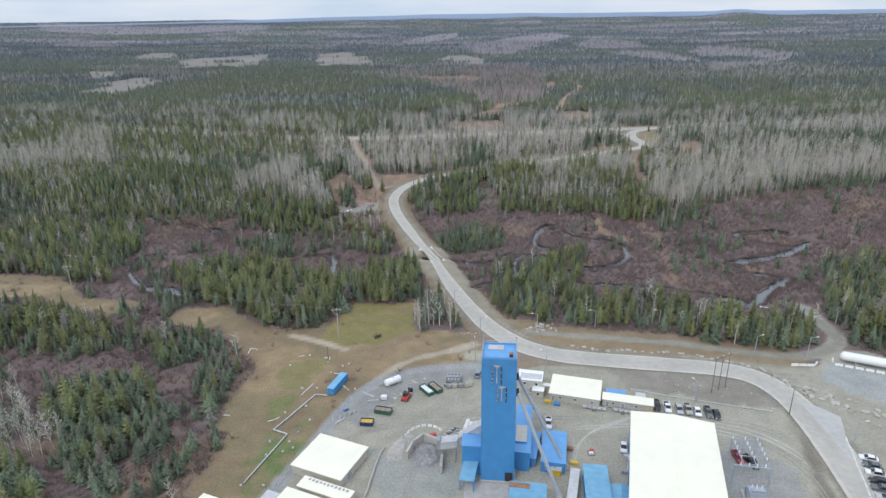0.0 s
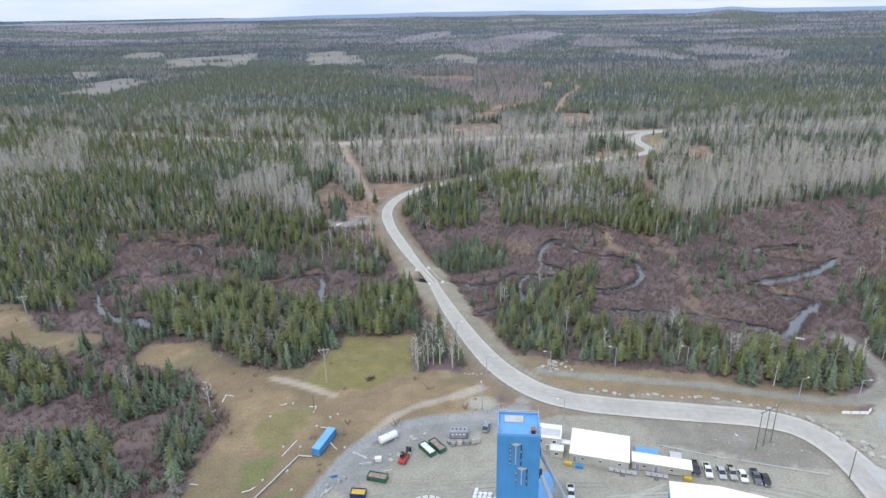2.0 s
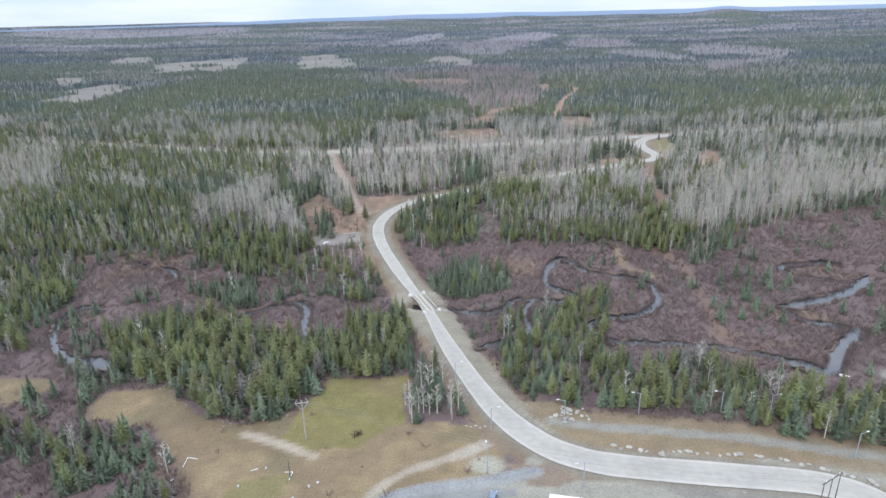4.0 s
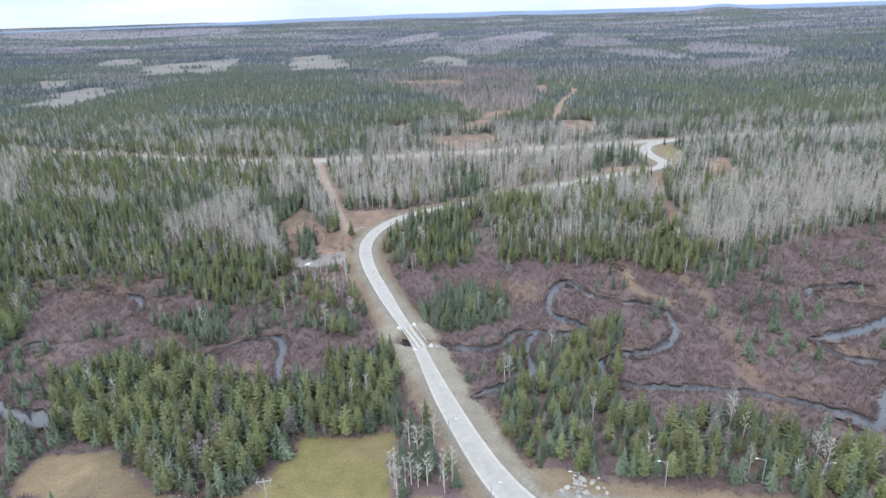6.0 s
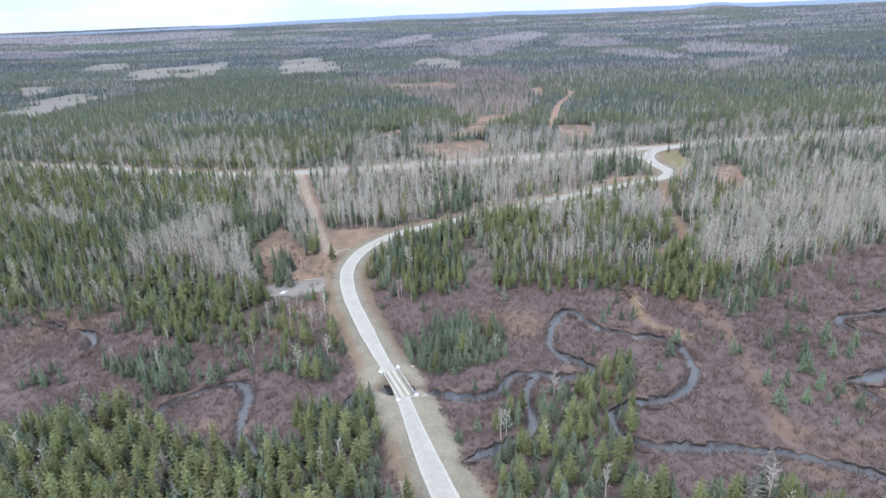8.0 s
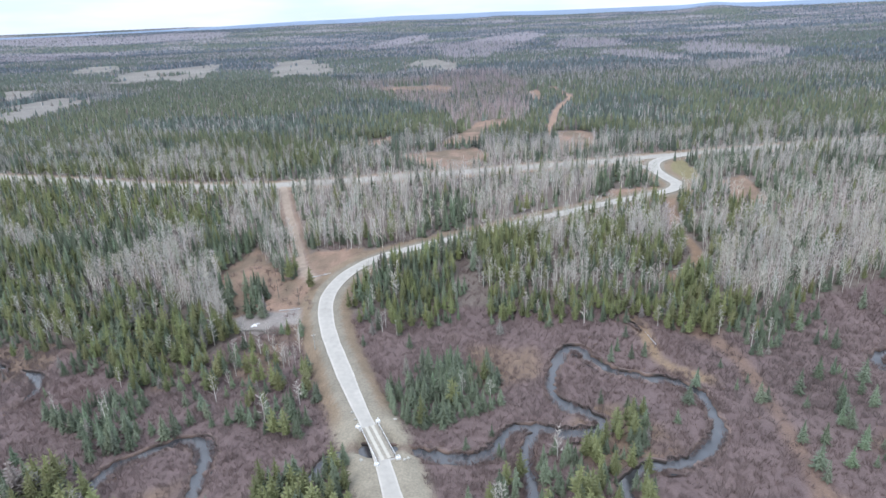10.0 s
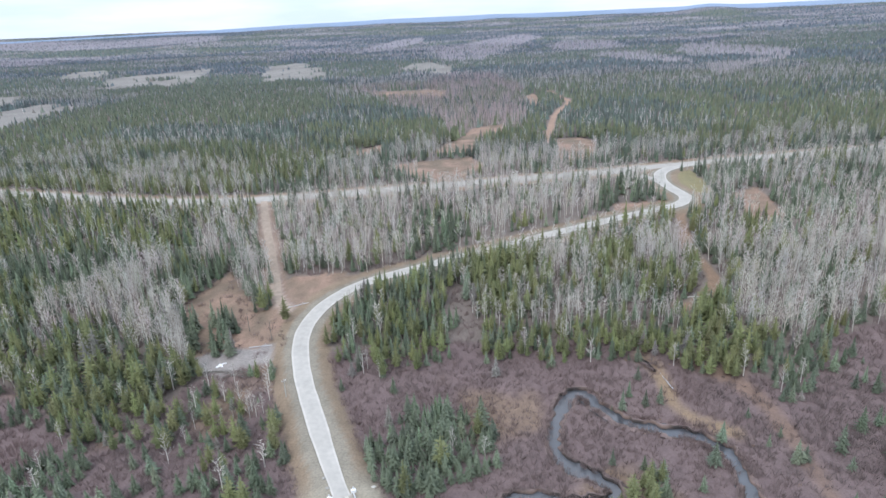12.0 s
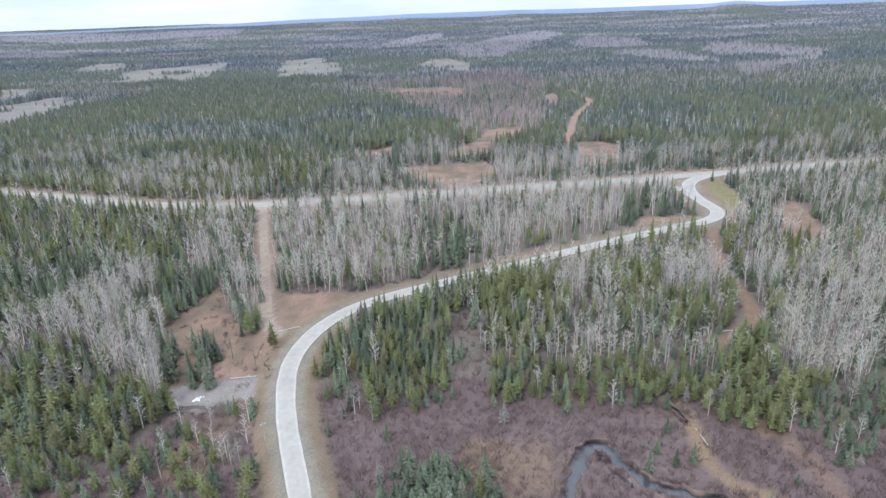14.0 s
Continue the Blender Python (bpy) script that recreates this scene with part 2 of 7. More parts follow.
BROWN_EDGE = [(-106, 204), (-100, 200), (-89, 197), (-84, 184), (-81, 171), (-85, 168), (-92, 186), (-101, 194)]
MEADOW = [(-135, 221), (-133, 231), (-115, 234), (-100, 221), (-93.2, 217), (-76.7, 215), (-62.5, 222), (-31.9, 219), (-7.1, 217), (0, 212), (-2.4, 196), (-28.3, 186), (-42.5, 173), (-49.6, 148), (-54.3, 126), (-59, 70.8), (-78, 70.8),
          (-75, 124), (-77, 148), (-81, 149), (-83, 162), (-82, 172), (-87, 190), (-102, 205), (-107, 211), (-121, 214), (-131, 214)]
MEADOW_WEST = [(-290, 275), (-248, 266), (-231, 266), (-213, 264), (-189, 240), (-174, 235), (-159, 237), (-155, 228), (-162, 221), (-176, 225), (-188, 227), (-210, 238), (-220, 231), (-290, 250)]
WET = [(-31, 146), (-20, 142), (-7, 144), (-6, 128), (-28, 124)]
SLUDGE = [(119, 204), (137, 201), (128, 180), (118, 184), (114, 193)]
RUBBLE = [(40, 197), (54, 197), (65, 198), (77, 196), (86, 190), (94, 181), (96, 176), (88, 174), (74, 176), (61, 179), (46, 183)]
BERM_BROWN = [(-2, 201), (14, 203), (19, 197), (14, 193), (2, 195)]
DARK_PAD = [(-46, 160), (-41, 174), (-28, 186), (-6, 193), (5, 191), (-6, 184), (-20, 177), (-30, 168), (-38, 157)]
SWITCH_PAD = [(68, 152), (74, 160), (83, 161), (81, 151), (86, 146), (84, 130), (62, 130), (65, 144)]
DITCH = rounded([(86, 188), (91, 184), (93, 179), (95, 172), (94, 162), (91, 149), (89, 137), (86, 120)])
RED_WEST = [(-131, 429), (-128, 439), (-122, 462), (-106, 434), (-95, 422), (-85, 418), (-76, 393), (-83, 390), (-96, 396), (-111, 389), (-122, 411)]
RUBBLE_PAD = [(-110, 391), (-93.2, 396), (-75.5, 398), (-75.5, 388), (-95.6, 380), (-106, 380)]
FORK_APRON = [(-85, 413), (-70.8, 432), (-49.6, 453), (-68.4, 455), (-92, 453), (-99.1, 439)]
CLEAR_NORTH = [(-80, 659), (-50, 672), (-9, 684), (2, 657), (-14, 603), (-30, 600), (-54, 626)]
CLEAR_FAR = [(88, 1090), (96, 1135), (104, 1135), (110, 1060), (98, 1050)]
CLEAR_MID = [(-42, 705), (-6, 825), (27, 843), (22, 788), (2, 750), (-8, 700)]
B_HIGHWAY_WEST = [(-124, 674), (-80, 670), (-68, 600), (-102, 587)]
B_HIGHWAY_CLEAR = [(-78, 687), (-46, 736), (-22, 707), (-24, 656), (-58, 631)]
B_HIGHWAY = [(-7, 629), (-4, 695), (34, 680), (74, 673), (64, 607), (25, 595), (-3, 597)]
B_HIGHWAY_EAST = [(86, 697), (175, 690), (286, 701), (254, 642), (153, 624), (75, 630)]
VERGE_EAST = [(122, 555), (142, 562), (144, 620), (127, 609), (119, 584)]
BARE = [(70.8, 519), (77.9, 545), (104, 545), (111, 540), (92, 531)]
S_WEST = [(-302, 468), (-199, 438), (-120, 405), (-110, 399), (-110, 375), (-114, 353), (-137, 348), (-177, 375), (-227, 367), (-307, 354)]
LOW_WEST = [(-123, 356), (-103, 372), (-78, 378), (-66, 366), (-57, 340), (-60, 325), (-90, 336), (-119, 338)]
B_WEST = [(-192, 417), (-183, 425), (-179, 437), (-169, 456), (-155, 475), (-141, 469), (-139, 451), (-139, 435), (-125, 422), (-112, 401), (-109, 385), (-112, 377), (-127, 385), (-153, 410), (-166, 414), (-175, 410), (-181, 403)]
S_CREEK = [(-152, 324), (-127, 342), (-117, 329), (-126, 309)]
S_CREEK_NEAR = [(-87.3, 321), (-83.8, 347), (-60.2, 333), (-60.2, 312)]
S_FIELD = [(-163, 276), (-126, 293), (-90.9, 274), (-64.9, 263), (-63.7, 296), (-42.5, 302), (-31.9, 257), (-33, 247), (-60.2, 243), (-66.1, 222), (-93.2, 217), (-139, 243)]
M_ROADSIDE = [(-35, 222), (-31, 228), (-24, 228), (-14, 222), (-7, 216), (-8, 210), (-20, 211), (-30, 211)]
S_ROADSIDE = [(-33, 247), (-31, 252), (-24, 250), (-15, 230), (-13, 223), (-24, 225), (-31, 229)]
S_SHORE = [(-2, 242), (0, 286), (13, 307), (41, 330), (47, 322), (35, 266), (46, 253), (66, 257), (96, 240), (112, 235), (123, 242), (128, 250), (127, 228), (114, 212), (98, 214), (84, 216), (74, 224), (39, 229), (10, 229)]
S_BRIDGE = [(-36.6, 347), (-28.3, 361), (2.4, 353), (2.4, 329), (-18.9, 317), (-31.9, 324)]
M_NORTH = [(-61.4, 431), (-49.6, 438), (-10.6, 457), (106, 519), (101, 428), (118, 391), (101, 375), (80.2, 385), (60.2, 401), (22.4, 398), (-47.2, 393)]
B_EAST = [(96, 407), (100, 424), (116, 451), (147, 492), (220, 530), (300, 540), (280, 470), (190, 428), (147, 405), (122, 393), (101, 390), (94, 398)]
B_NORTH = [(-127, 559), (-11.8, 583), (81.4, 607), (109, 590), (113, 560), (94.4, 545), (44.8, 510), (-17.7, 483), (-70.8, 458), (-103, 463)]
S_NORTH = [(-39, 502), (-36, 535), (-14, 526), (-7, 488), (-6, 451), (-26, 445), (-37, 456)]
S_FAR_WEST = [(-307, 354), (-224, 354), (-201, 309), (-206, 283), (-177, 254), (-307, 271)]
PALE_BOGS = ([(-745, 1102), (-743, 1225), (-627, 1156), (-612, 1078), (-594, 1001), (-589, 898), (-665, 912)],
             [(-966, 1375), (-892, 1386), (-828, 1315), (-791, 1201), (-782, 1135)],
             [(-1079, 1735), (-1151, 1948), (-1091, 2003), (-997, 1884), (-949, 1716)],
             [(-793, 1455), (-904, 1689), (-875, 1780), (-826, 1861), (-747, 1969), (-686, 1789), (-587, 1441), (-621, 1411), (-705, 1509), (-702, 1370)],
             [(-507, 1609), (-582, 1961), (-532, 2068), (-408, 1835), (-347, 1642), (-312, 1418), (-396, 1492), (-427, 1444)],
             [(-189, 1653), (-179, 1863), (-122, 1871), (-63, 1681), (-67, 1478), (-117, 1537)])
# Pale leafless stands and young green pine stands of the far country.
PALE_STANDS = ([(-437, 2334), (-377, 3019), (-268, 3291), (-238, 2934), (-310, 2367)],
               [(-142, 2145), (-70, 2523), (32, 2865), (180, 3087), (253, 2830), (100, 2345), (23, 2034), (7, 1826), (-93, 1865)],
               [(215, 2329), (312, 2613), (455, 2435), (436, 2099), (334, 2048), (217, 2101)],
               [(264, 1811), (331, 1957), (418, 1902), (431, 1655), (435, 1485), (365, 1581)],
               [(490, 1864), (586, 2092), (667, 2025), (712, 1827), (733, 1712), (623, 1566), (565, 1670), (480, 1661)],
               [(424, 1428), (574, 1556), (648, 1579), (501, 1375), (418, 1274), (371, 1238)],
               [(-1837, 2462), (-1613, 2523), (-1462, 2330), (-1533, 2228), (-1680, 2262)],
               [(-3455, 4490), (-2686, 3938), (-2112, 3868), (-1922, 4110), (-1546, 4067), (-1364, 3528), (-1716, 3217), (-2031, 3048), (-2602, 3416)])
PINE_STANDS = ([(-548, 943), (-568, 1079), (-569, 1221), (-480, 1260), (-344, 1207), (-240, 1158), (-210, 1040), (-219, 914), (-296, 909), (-409, 970), (-441, 901), (-471, 864)],
               [(193, 995), (244, 1036), (290, 993), (290, 927), (264, 887), (214, 908)],
               [(-272, 1561), (-248, 1751), (-193, 1688), (-182, 1473), (-232, 1439)],
               [(101, 923), (110, 965), (139, 1003), (126, 927), (106, 895)],
               [(572, 1375), (641, 1478), (706, 1475), (622, 1320), (569, 1297)])
MAUVE = [(-216, 1210), (-87, 1267), (-61, 1516), (17, 1455), (62, 1138), (54, 917), (43, 824), (9, 764), (-31, 783), (-62, 891), (-137, 1052)]
CLEAR_LINE = [(-184, 1203), (-87, 1202), (-54, 1180), (-50, 1075), (-148, 1095)]
CUT_WEST = [(-240, 688), (-223, 698), (-218, 687), (-233, 678)]
RED_TRACK = [(-128, 705), (-89, 751), (-86, 728), (-84, 692)]
RED_MID = [(56, 1069), (78, 1095), (74, 960), (59, 965)]
RED_EAST = [(152, 556), (170, 570), (163, 515), (149, 501), (144, 515)]
P_NORTH_WEST = [(-194, 487), (-197, 502), (-179, 510), (-162, 494), (-158, 480), (-166, 475)]
B_TRACK_WEST = [(-150, 482), (-165, 520), (-169, 549), (-134, 538), (-120, 504), (-116, 475), (-124, 475), (-124, 462), (-132, 456)]
S_TRACK_WEST = [(-136, 444), (-140, 467), (-124, 473), (-114, 455), (-113, 444), (-124, 434), (-126, 423)]
ISLAND = [(-117, 452), (-123, 476), (-111, 476), (-97, 447), (-91, 420), (-97, 418), (-106, 432)]
S_WEST_DARK = [(-154, 444), (-149, 449), (-142, 455), (-131, 429), (-139, 425)]
SPRUCES_EAST = [(-112, 411), (-103, 413), (-94, 392), (-101, 389)]
SPRUCES_WEST = [(-121, 407), (-115, 407), (-108, 392), (-112, 389)]
GREY_SOUTH = [(-95, 374), (-77, 376), (-71, 360), (-85, 355)]
B_TRACK_EAST = [(-110, 504), (-100, 520), (-84, 528), (-47, 527), (-39, 475), (-32, 451), (-41, 440), (-61, 433), (-87, 445), (-100, 468)]
S_JUNCTION = [(72, 577), (92, 588), (80, 518), (65, 511)]
S_JUNCTION_EAST = [(90, 558), (102, 558), (94, 522), (81, 518)]
S_ROAD_SOUTH = [(-60, 429), (-53, 438), (-41, 448), (-28, 459), (-19, 448), (-10, 430), (-8, 396), (-13, 385), (-27, 382), (-41, 389), (-51, 401)]
THIN_WEST = [(-63, 412), (-60, 426), (-52, 405), (-42, 393), (-31, 383), (-40, 375), (-54, 387)]
P_ROAD = [(-6, 455), (22, 455), (21, 416), (6, 412), (-5, 435)]
P_MIDDLE = [(50, 479), (69, 472), (64, 445), (46, 445)]
P_TRAIL = [(71, 445), (80, 442), (73, 416), (64, 420)]
B_BAND = [(-5, 423), (20, 413), (44, 441), (64, 417), (90, 441), (86, 417), (78, 404), (62, 392), (43, 400), (11, 397), (-4, 396)]
B_TOP = [(26, 468), (49, 474), (45, 441), (27, 431), (23, 451)]
B_TOP_EAST = [(70, 474), (104, 500), (89, 441), (79, 438), (70, 441), (65, 446)]
S_NORTH_LOW = [(-6, 400), (11, 405), (44, 407), (65, 399), (63, 385), (40, 385), (14, 384), (-4, 383)]
E_BLOB = [(63, 398), (73, 404), (93, 398), (102, 395), (96, 384), (86, 374), (76, 374), (68, 378), (64, 388)]
E_DARK = [(100, 390), (124, 399), (114, 376), (100, 362), (94, 364)]
B_TRAIL = [(98, 467), (119, 500), (131, 486), (110, 441), (96, 424), (94, 441)]
NE_DARK = [(138, 579), (179, 604), (240, 615), (184, 510), (147, 490), (160, 544), (121, 505)]
RED_NORTH = [(62, 745), (88, 756), (100, 725), (84, 660), (62, 660)]
S_SW_STRIP = [(-104, 181), (-99, 194), (-90, 182), (-82, 165), (-82, 149), (-90, 162)]
S_SW_NORTH = [(-250, 232), (-208, 220), (-200, 227), (-177, 218), (-160, 211), (-140, 207), (-133, 198), (-144, 191), (-153, 184), (-168, 187), (-250, 190)]
S_SW_EAST = [(-134, 200), (-129, 208), (-118, 208), (-106, 207), (-100, 194), (-109, 187), (-111, 183), (-116, 180), (-127, 190)]
S_SW_MAIN = [(-130, 145), (-139, 159), (-139, 173), (-117, 175), (-107, 165), (-97, 153), (-91, 142), (-94, 132), (-103, 134), (-92, 123), (-95, 117), (-111, 124)]
S_SW_LOW = [(-87, 134), (-85, 139), (-85, 144), (-80, 135), (-81, 126), (-83, 119), (-85, 117), (-88, 122)]
S_SW_CORNER = [(-150, 130), (-127, 129), (-111, 113), (-150, 100)]
S_WEST_LOW = [(-173, 388), (-123, 389), (-109, 378), (-116, 363), (-113, 350), (-113, 342), (-137, 341)]
BRUSH = [(-159, 237), (-140, 231), (-131, 213), (-139, 207), (-155, 227)]
S_EAST_SHORE = [(166, 315), (202, 324), (161, 247), (144, 242), (146, 266)]
B_SW = [(-175, 166), (-153, 160), (-144, 156), (-122, 140), (-118, 129), (-126, 130), (-150, 134), (-175, 145)]
THICKET_SW = [(-250, 240), (-150, 222), (-105, 214), (-90, 192), (-84, 168), (-81, 150), (-74, 118), (-74, 90), (-250, 90)]
TANK_WOOD = [(128, 226), (134, 221), (148, 214), (215, 190), (230, 260), (155, 275), (131, 240)]
NORTH_WEST = [(-400, 600), (-321, 590), (-231, 562), (-140, 552), (-129, 518), (-163, 493), (-232, 470), (-330, 480)]
S_EAST = [(62, 408), (85, 418), (97, 410), (97, 382), (87, 372), (78, 376), (58, 392)]
S_EAST_TIP = [(102, 394), (130, 398), (120, 380), (100, 372)]
S_WEST_TOP = [(-170, 483), (-163, 503), (-132, 518), (-120, 496), (-127, 464), (-140, 448)]
S_BEND = [(10, 290), (23, 306), (42, 331), (49, 331), (40, 307), (23, 278), (11, 275)]
BERM = rounded([(-58, 108), (-55, 123), (-53, 131), (-50, 142), (-47, 157), (-42, 174), (-34, 183), (-25, 189), (-3, 194), (8, 198)])
MUD = rounded([(56, 388), (59, 383), (61, 375), (60, 366), (64, 357), (70, 353), (75, 348)])
SOUTH_CLEAR = [(-70, -30), (-45, 160), (-36, 203), (-5, 207), (16, 212), (60, 204), (122, 200), (170, 160), (190, -30)]
BOG_TRAIL = rounded([(71, 386), (92, 367), (91, 332), (89, 306), (86, 280)])
GULLY = [(-16, 435), (-9, 435), (-2, 392), (-4, 379), (-13, 384), (-13, 407)]
EDGE_X = (-354, -227, -177, -137, -114, -104, -77.9, -53.1, 22.4, 60.2, 80.2, 101, 117, 148, 175, 206, 354)
EDGE_Y = (354, 367, 375, 352, 355, 384, 389, 394, 398, 400, 384, 374, 394, 406, 419, 432, 460)


def woods(x, y):
    """Shares of spruce, pine and birch, and of thickets, at each place."""
    wx, wy = warped(x, y)
    spruce, pine, birch, thicket = (np.zeros(x.shape) for _ in range(4))
    north = wy > np.interp(wx, EDGE_X, EDGE_Y)
    fx, fy = warped(x, y, 18)
    a, b = fractal(x, y, 90, 61), fractal(x, y * 1.4, 130, 71)
    beyond = smooth(608, 708, y - np.abs(x) * 0.1)
    big_a, big_b = fractal(x, y * 2.2, 420, 81), fractal(x, y * 2.6, 600, 91)
    far = smooth(826, 1300, y)
    birch_n = smooth(0.5, 0.62, a) * 0.5 + 0.1
    streak = fractal(x, y * 3.0, 330, 85)
    birch_n = birch_n * (1 - 0.7 * beyond) * (1 - far) + (smooth(0.55, 0.6, big_a) * 0.3 + smooth(0.53, 0.58, streak) * 0.5 * smooth(1500, 2400, y) + 0.02) * far
    for ring in PALE_STANDS:
        birch_n = np.where(inside(fx, fy, ring), 0.86, birch_n)
    birch_n = np.where(inside(fx, fy, MAUVE), 0.5 + 0.3 * smooth(0.4, 0.6, fractal(x, y, 60, 43)), birch_n)
    hw = distance(x, y, HIGHWAY) if x.size < 400000 else np.full(x.shape, 99.0)
    birch_n = np.where((hw < 46) & (y > 566), np.maximum(birch_n, np.where(x < -140, 0.2, 0.34)), birch_n)
    pine_n = (1 - birch_n) * (smooth(0.48, 0.6, b) * 0.75 * (1 - far) + smooth(0.51, 0.56, big_b) * 0.8 * far)
    for ring in PINE_STANDS:
        k = inside(fx, fy, ring)
        pine_n, birch_n = np.where(k, 0.88, pine_n), np.where(k, 0.04, birch_n)
    pine[north], birch[north] = pine_n[north], birch_n[north]
    spruce[north] = (1 - pine_n - birch_n)[north]
    low = ~north
    thicket[low] = 1.0
    patch = smooth(0.53, 0.62, fractal(x, y, 24, 15))
    fringe = smooth(-26, -4, wy - np.interp(wx, EDGE_X, EDGE_Y)) * smooth(0.35, 0.6, fractal(x, y, 18, 27)) * (x < 45)
    spruce[low] = (patch * np.where(x < -52, 0.55, 0.09) + 0.3 * fringe + 0.006)[low]
    birch[low] = (patch * np.where(x < -52, 0.005, 0.001) + 0.006 * fringe)[low]
    pine[low] = (0.08 * fringe)[low]
    for ring, s, p, d, t in ((S_WEST, 0.54, 0.3, 0.12, 0.3), (B_WEST, 0.12, 0.05, 0.74, 0.3), (S_CREEK, 0.8, 0.0, 0.02, 0.6), (S_CREEK_NEAR, 0.5, 0.1, 0.02, 0.9), (S_FIELD, 0.5, 0.38, 0.025, 0.6),
                             (M_ROADSIDE, 0.12, 0.0, 0.84, 0.5), (S_ROADSIDE, 0.75, 0.12, 0.1, 0.5), (S_SHORE, 0.62, 0.22, 0.035, 0.8), (S_BRIDGE, 0.85, 0.05, 0.01, 0.5), (M_NORTH, 0.4, 0.22, 0.3, 0.6), (B_EAST, 0.16, 0.05, 0.62, 0.4),
                             (B_NORTH, 0.24, 0.05, 0.56, 0.3), (S_NORTH, 0.9, 0.05, 0.05, 0.2), (THICKET_SW, 0.04, 0.0, 0.01, 1.0), (S_SW_NORTH, 0.6, 0.32, 0.03, 0.5), (S_SW_EAST, 0.72, 0.18, 0.02, 0.6), (S_SW_STRIP, 0.8, 0.06, 0.03, 0.6), (S_SW_MAIN, 0.78, 0.18, 0.0, 0.7), (B_SW, 0.22, 0.0, 0.58, 0.6), (S_SW_LOW, 0.82, 0.05, 0.0, 0.6), (S_SW_CORNER, 0.7, 0.2, 0.0, 0.6), (TANK_WOOD, 0.66, 0.12, 0.1, 0.8), (NORTH_WEST, 0.42, 0.4, 0.13, 0.3), (S_WEST_TOP, 0.8, 0.1, 0.08, 0.3), (S_EAST, 0.4, 0.45, 0.08, 0.3), (S_EAST_TIP, 0.8, 0.05, 0.1, 0.3), (S_BEND, 0.5, 0.25, 0.02, 0.6), (S_FAR_WEST, 0.6, 0.3, 0.05, 0.5), (S_EAST_SHORE, 0.75, 0.12, 0.04, 0.6), (S_WEST_LOW, 0.62, 0.27, 0.03, 0.5), (B_NORTH, 0.2, 0.05, 0.62, 0.4), (P_NORTH_WEST, 0.12, 0.75, 0.08, 0.2), (B_TRACK_WEST, 0.28, 0.1, 0.52, 0.4),
                             (S_TRACK_WEST, 0.8, 0.08, 0.06, 0.4), (S_WEST_DARK, 0.92, 0.0, 0.04, 0.3), (LOW_WEST, 0.26, 0.14, 0.05, 0.8), (GREY_SOUTH, 0.08, 0.06, 0.3, 0.9), (B_TRACK_EAST, 0.2, 0.09, 0.58, 0.5), (S_NORTH, 0.8, 0.03, 0.13, 0.3),
                             (S_JUNCTION, 0.72, 0.06, 0.16, 0.3), (S_JUNCTION_EAST, 0.8, 0.0, 0.1, 0.3), (S_ROAD_SOUTH, 0.7, 0.24, 0.04, 0.4), (THIN_WEST, 0.42, 0.14, 0.12, 0.8), (B_BAND, 0.2, 0.14, 0.54, 0.5), (B_TOP, 0.15, 0.1, 0.62, 0.5),
                             (B_TOP_EAST, 0.14, 0.06, 0.66, 0.5), (P_ROAD, 0.1, 0.7, 0.16, 0.3), (P_MIDDLE, 0.08, 0.66, 0.2, 0.3), (P_TRAIL, 0.08, 0.76, 0.1, 0.3), (S_NORTH_LOW, 0.46, 0.44, 0.07, 0.6), (E_BLOB, 0.3, 0.6, 0.05, 0.4),
                             (E_DARK, 0.88, 0.03, 0.05, 0.4), (B_TRAIL, 0.16, 0.04, 0.6, 0.5), (NE_DARK, 0.46, 0.06, 0.4, 0.4), (B_HIGHWAY_WEST, 0.4, 0.08, 0.46, 0.3), (B_HIGHWAY_CLEAR, 0.42, 0.04, 0.5, 0.3), (B_HIGHWAY, 0.22, 0.06, 0.66, 0.3), (B_HIGHWAY_EAST, 0.52, 0.06, 0.4, 0.3)):
        k = inside(wx, wy, ring)
        spruce[k], pine[k], birch[k], thicket[k] = s, p, d, t
    clear = np.zeros(x.shape, bool)
    for ring in (YARD, FIELD, GREEN, MEADOW, MEADOW_WEST, RED_WEST, RUBBLE_PAD, FORK_APRON, CLEAR_NORTH, CLEAR_FAR, CLEAR_MID, RED_NORTH, RED_TRACK, RED_MID, RED_EAST, CLEAR_LINE, CUT_WEST, VERGE_EAST, BARE, SOUTH_CLEAR, GULLY):
        clear |= inside(wx, wy, ring)
    for line, w in ((ROAD, 10), (HIGHWAY, 12), (FORK, 5), (TRACK_EAST, 4.0), (TRACK_FAR, 6), (JUNCTION, 8), (TRACK_SHORE, 4.7)):
        close = np.abs(y - 590) < 620
        cl = np.zeros(x.shape, bool)
        cl[close] = distance(x[close], y[close], line) < w
        clear |= cl
    for ring, s, d in ((ISLAND, 0.4, 0.5), (SPRUCES_EAST, 0.92, 0.02), (SPRUCES_WEST, 0.8, 0.05)):
        k = inside(wx, wy, ring)
        spruce[k], birch[k], clear[k] = s, d, False
    thin = np.ones(x.shape)
    for ring in PALE_BOGS:
        thin[inside(fx, fy, ring) & (fractal(x, y * 1.6, 120, 33) > 0.26)] = 0.02
    close = (y > 230) & (y < 390)
    for line, half in CREEKS:
        cl = np.zeros(x.shape, bool)
        cl[close] = distance(x[close], y[close], line) < half + 1.3
        clear |= cl
    for share in (spruce, pine, birch):
        share[clear] = 0
        share *= thin
    thicket[clear] = 0
    thicket = thicket * (0.35 + 0.65 * smooth(1.0, 4.0, distance(x, y, BOG_TRAIL))) * (0.25 + 0.75 * smooth(1.5, 5, distance(x, y, MUD))) * smooth(5, 9, distance(x, y, TRACK_SHORE))
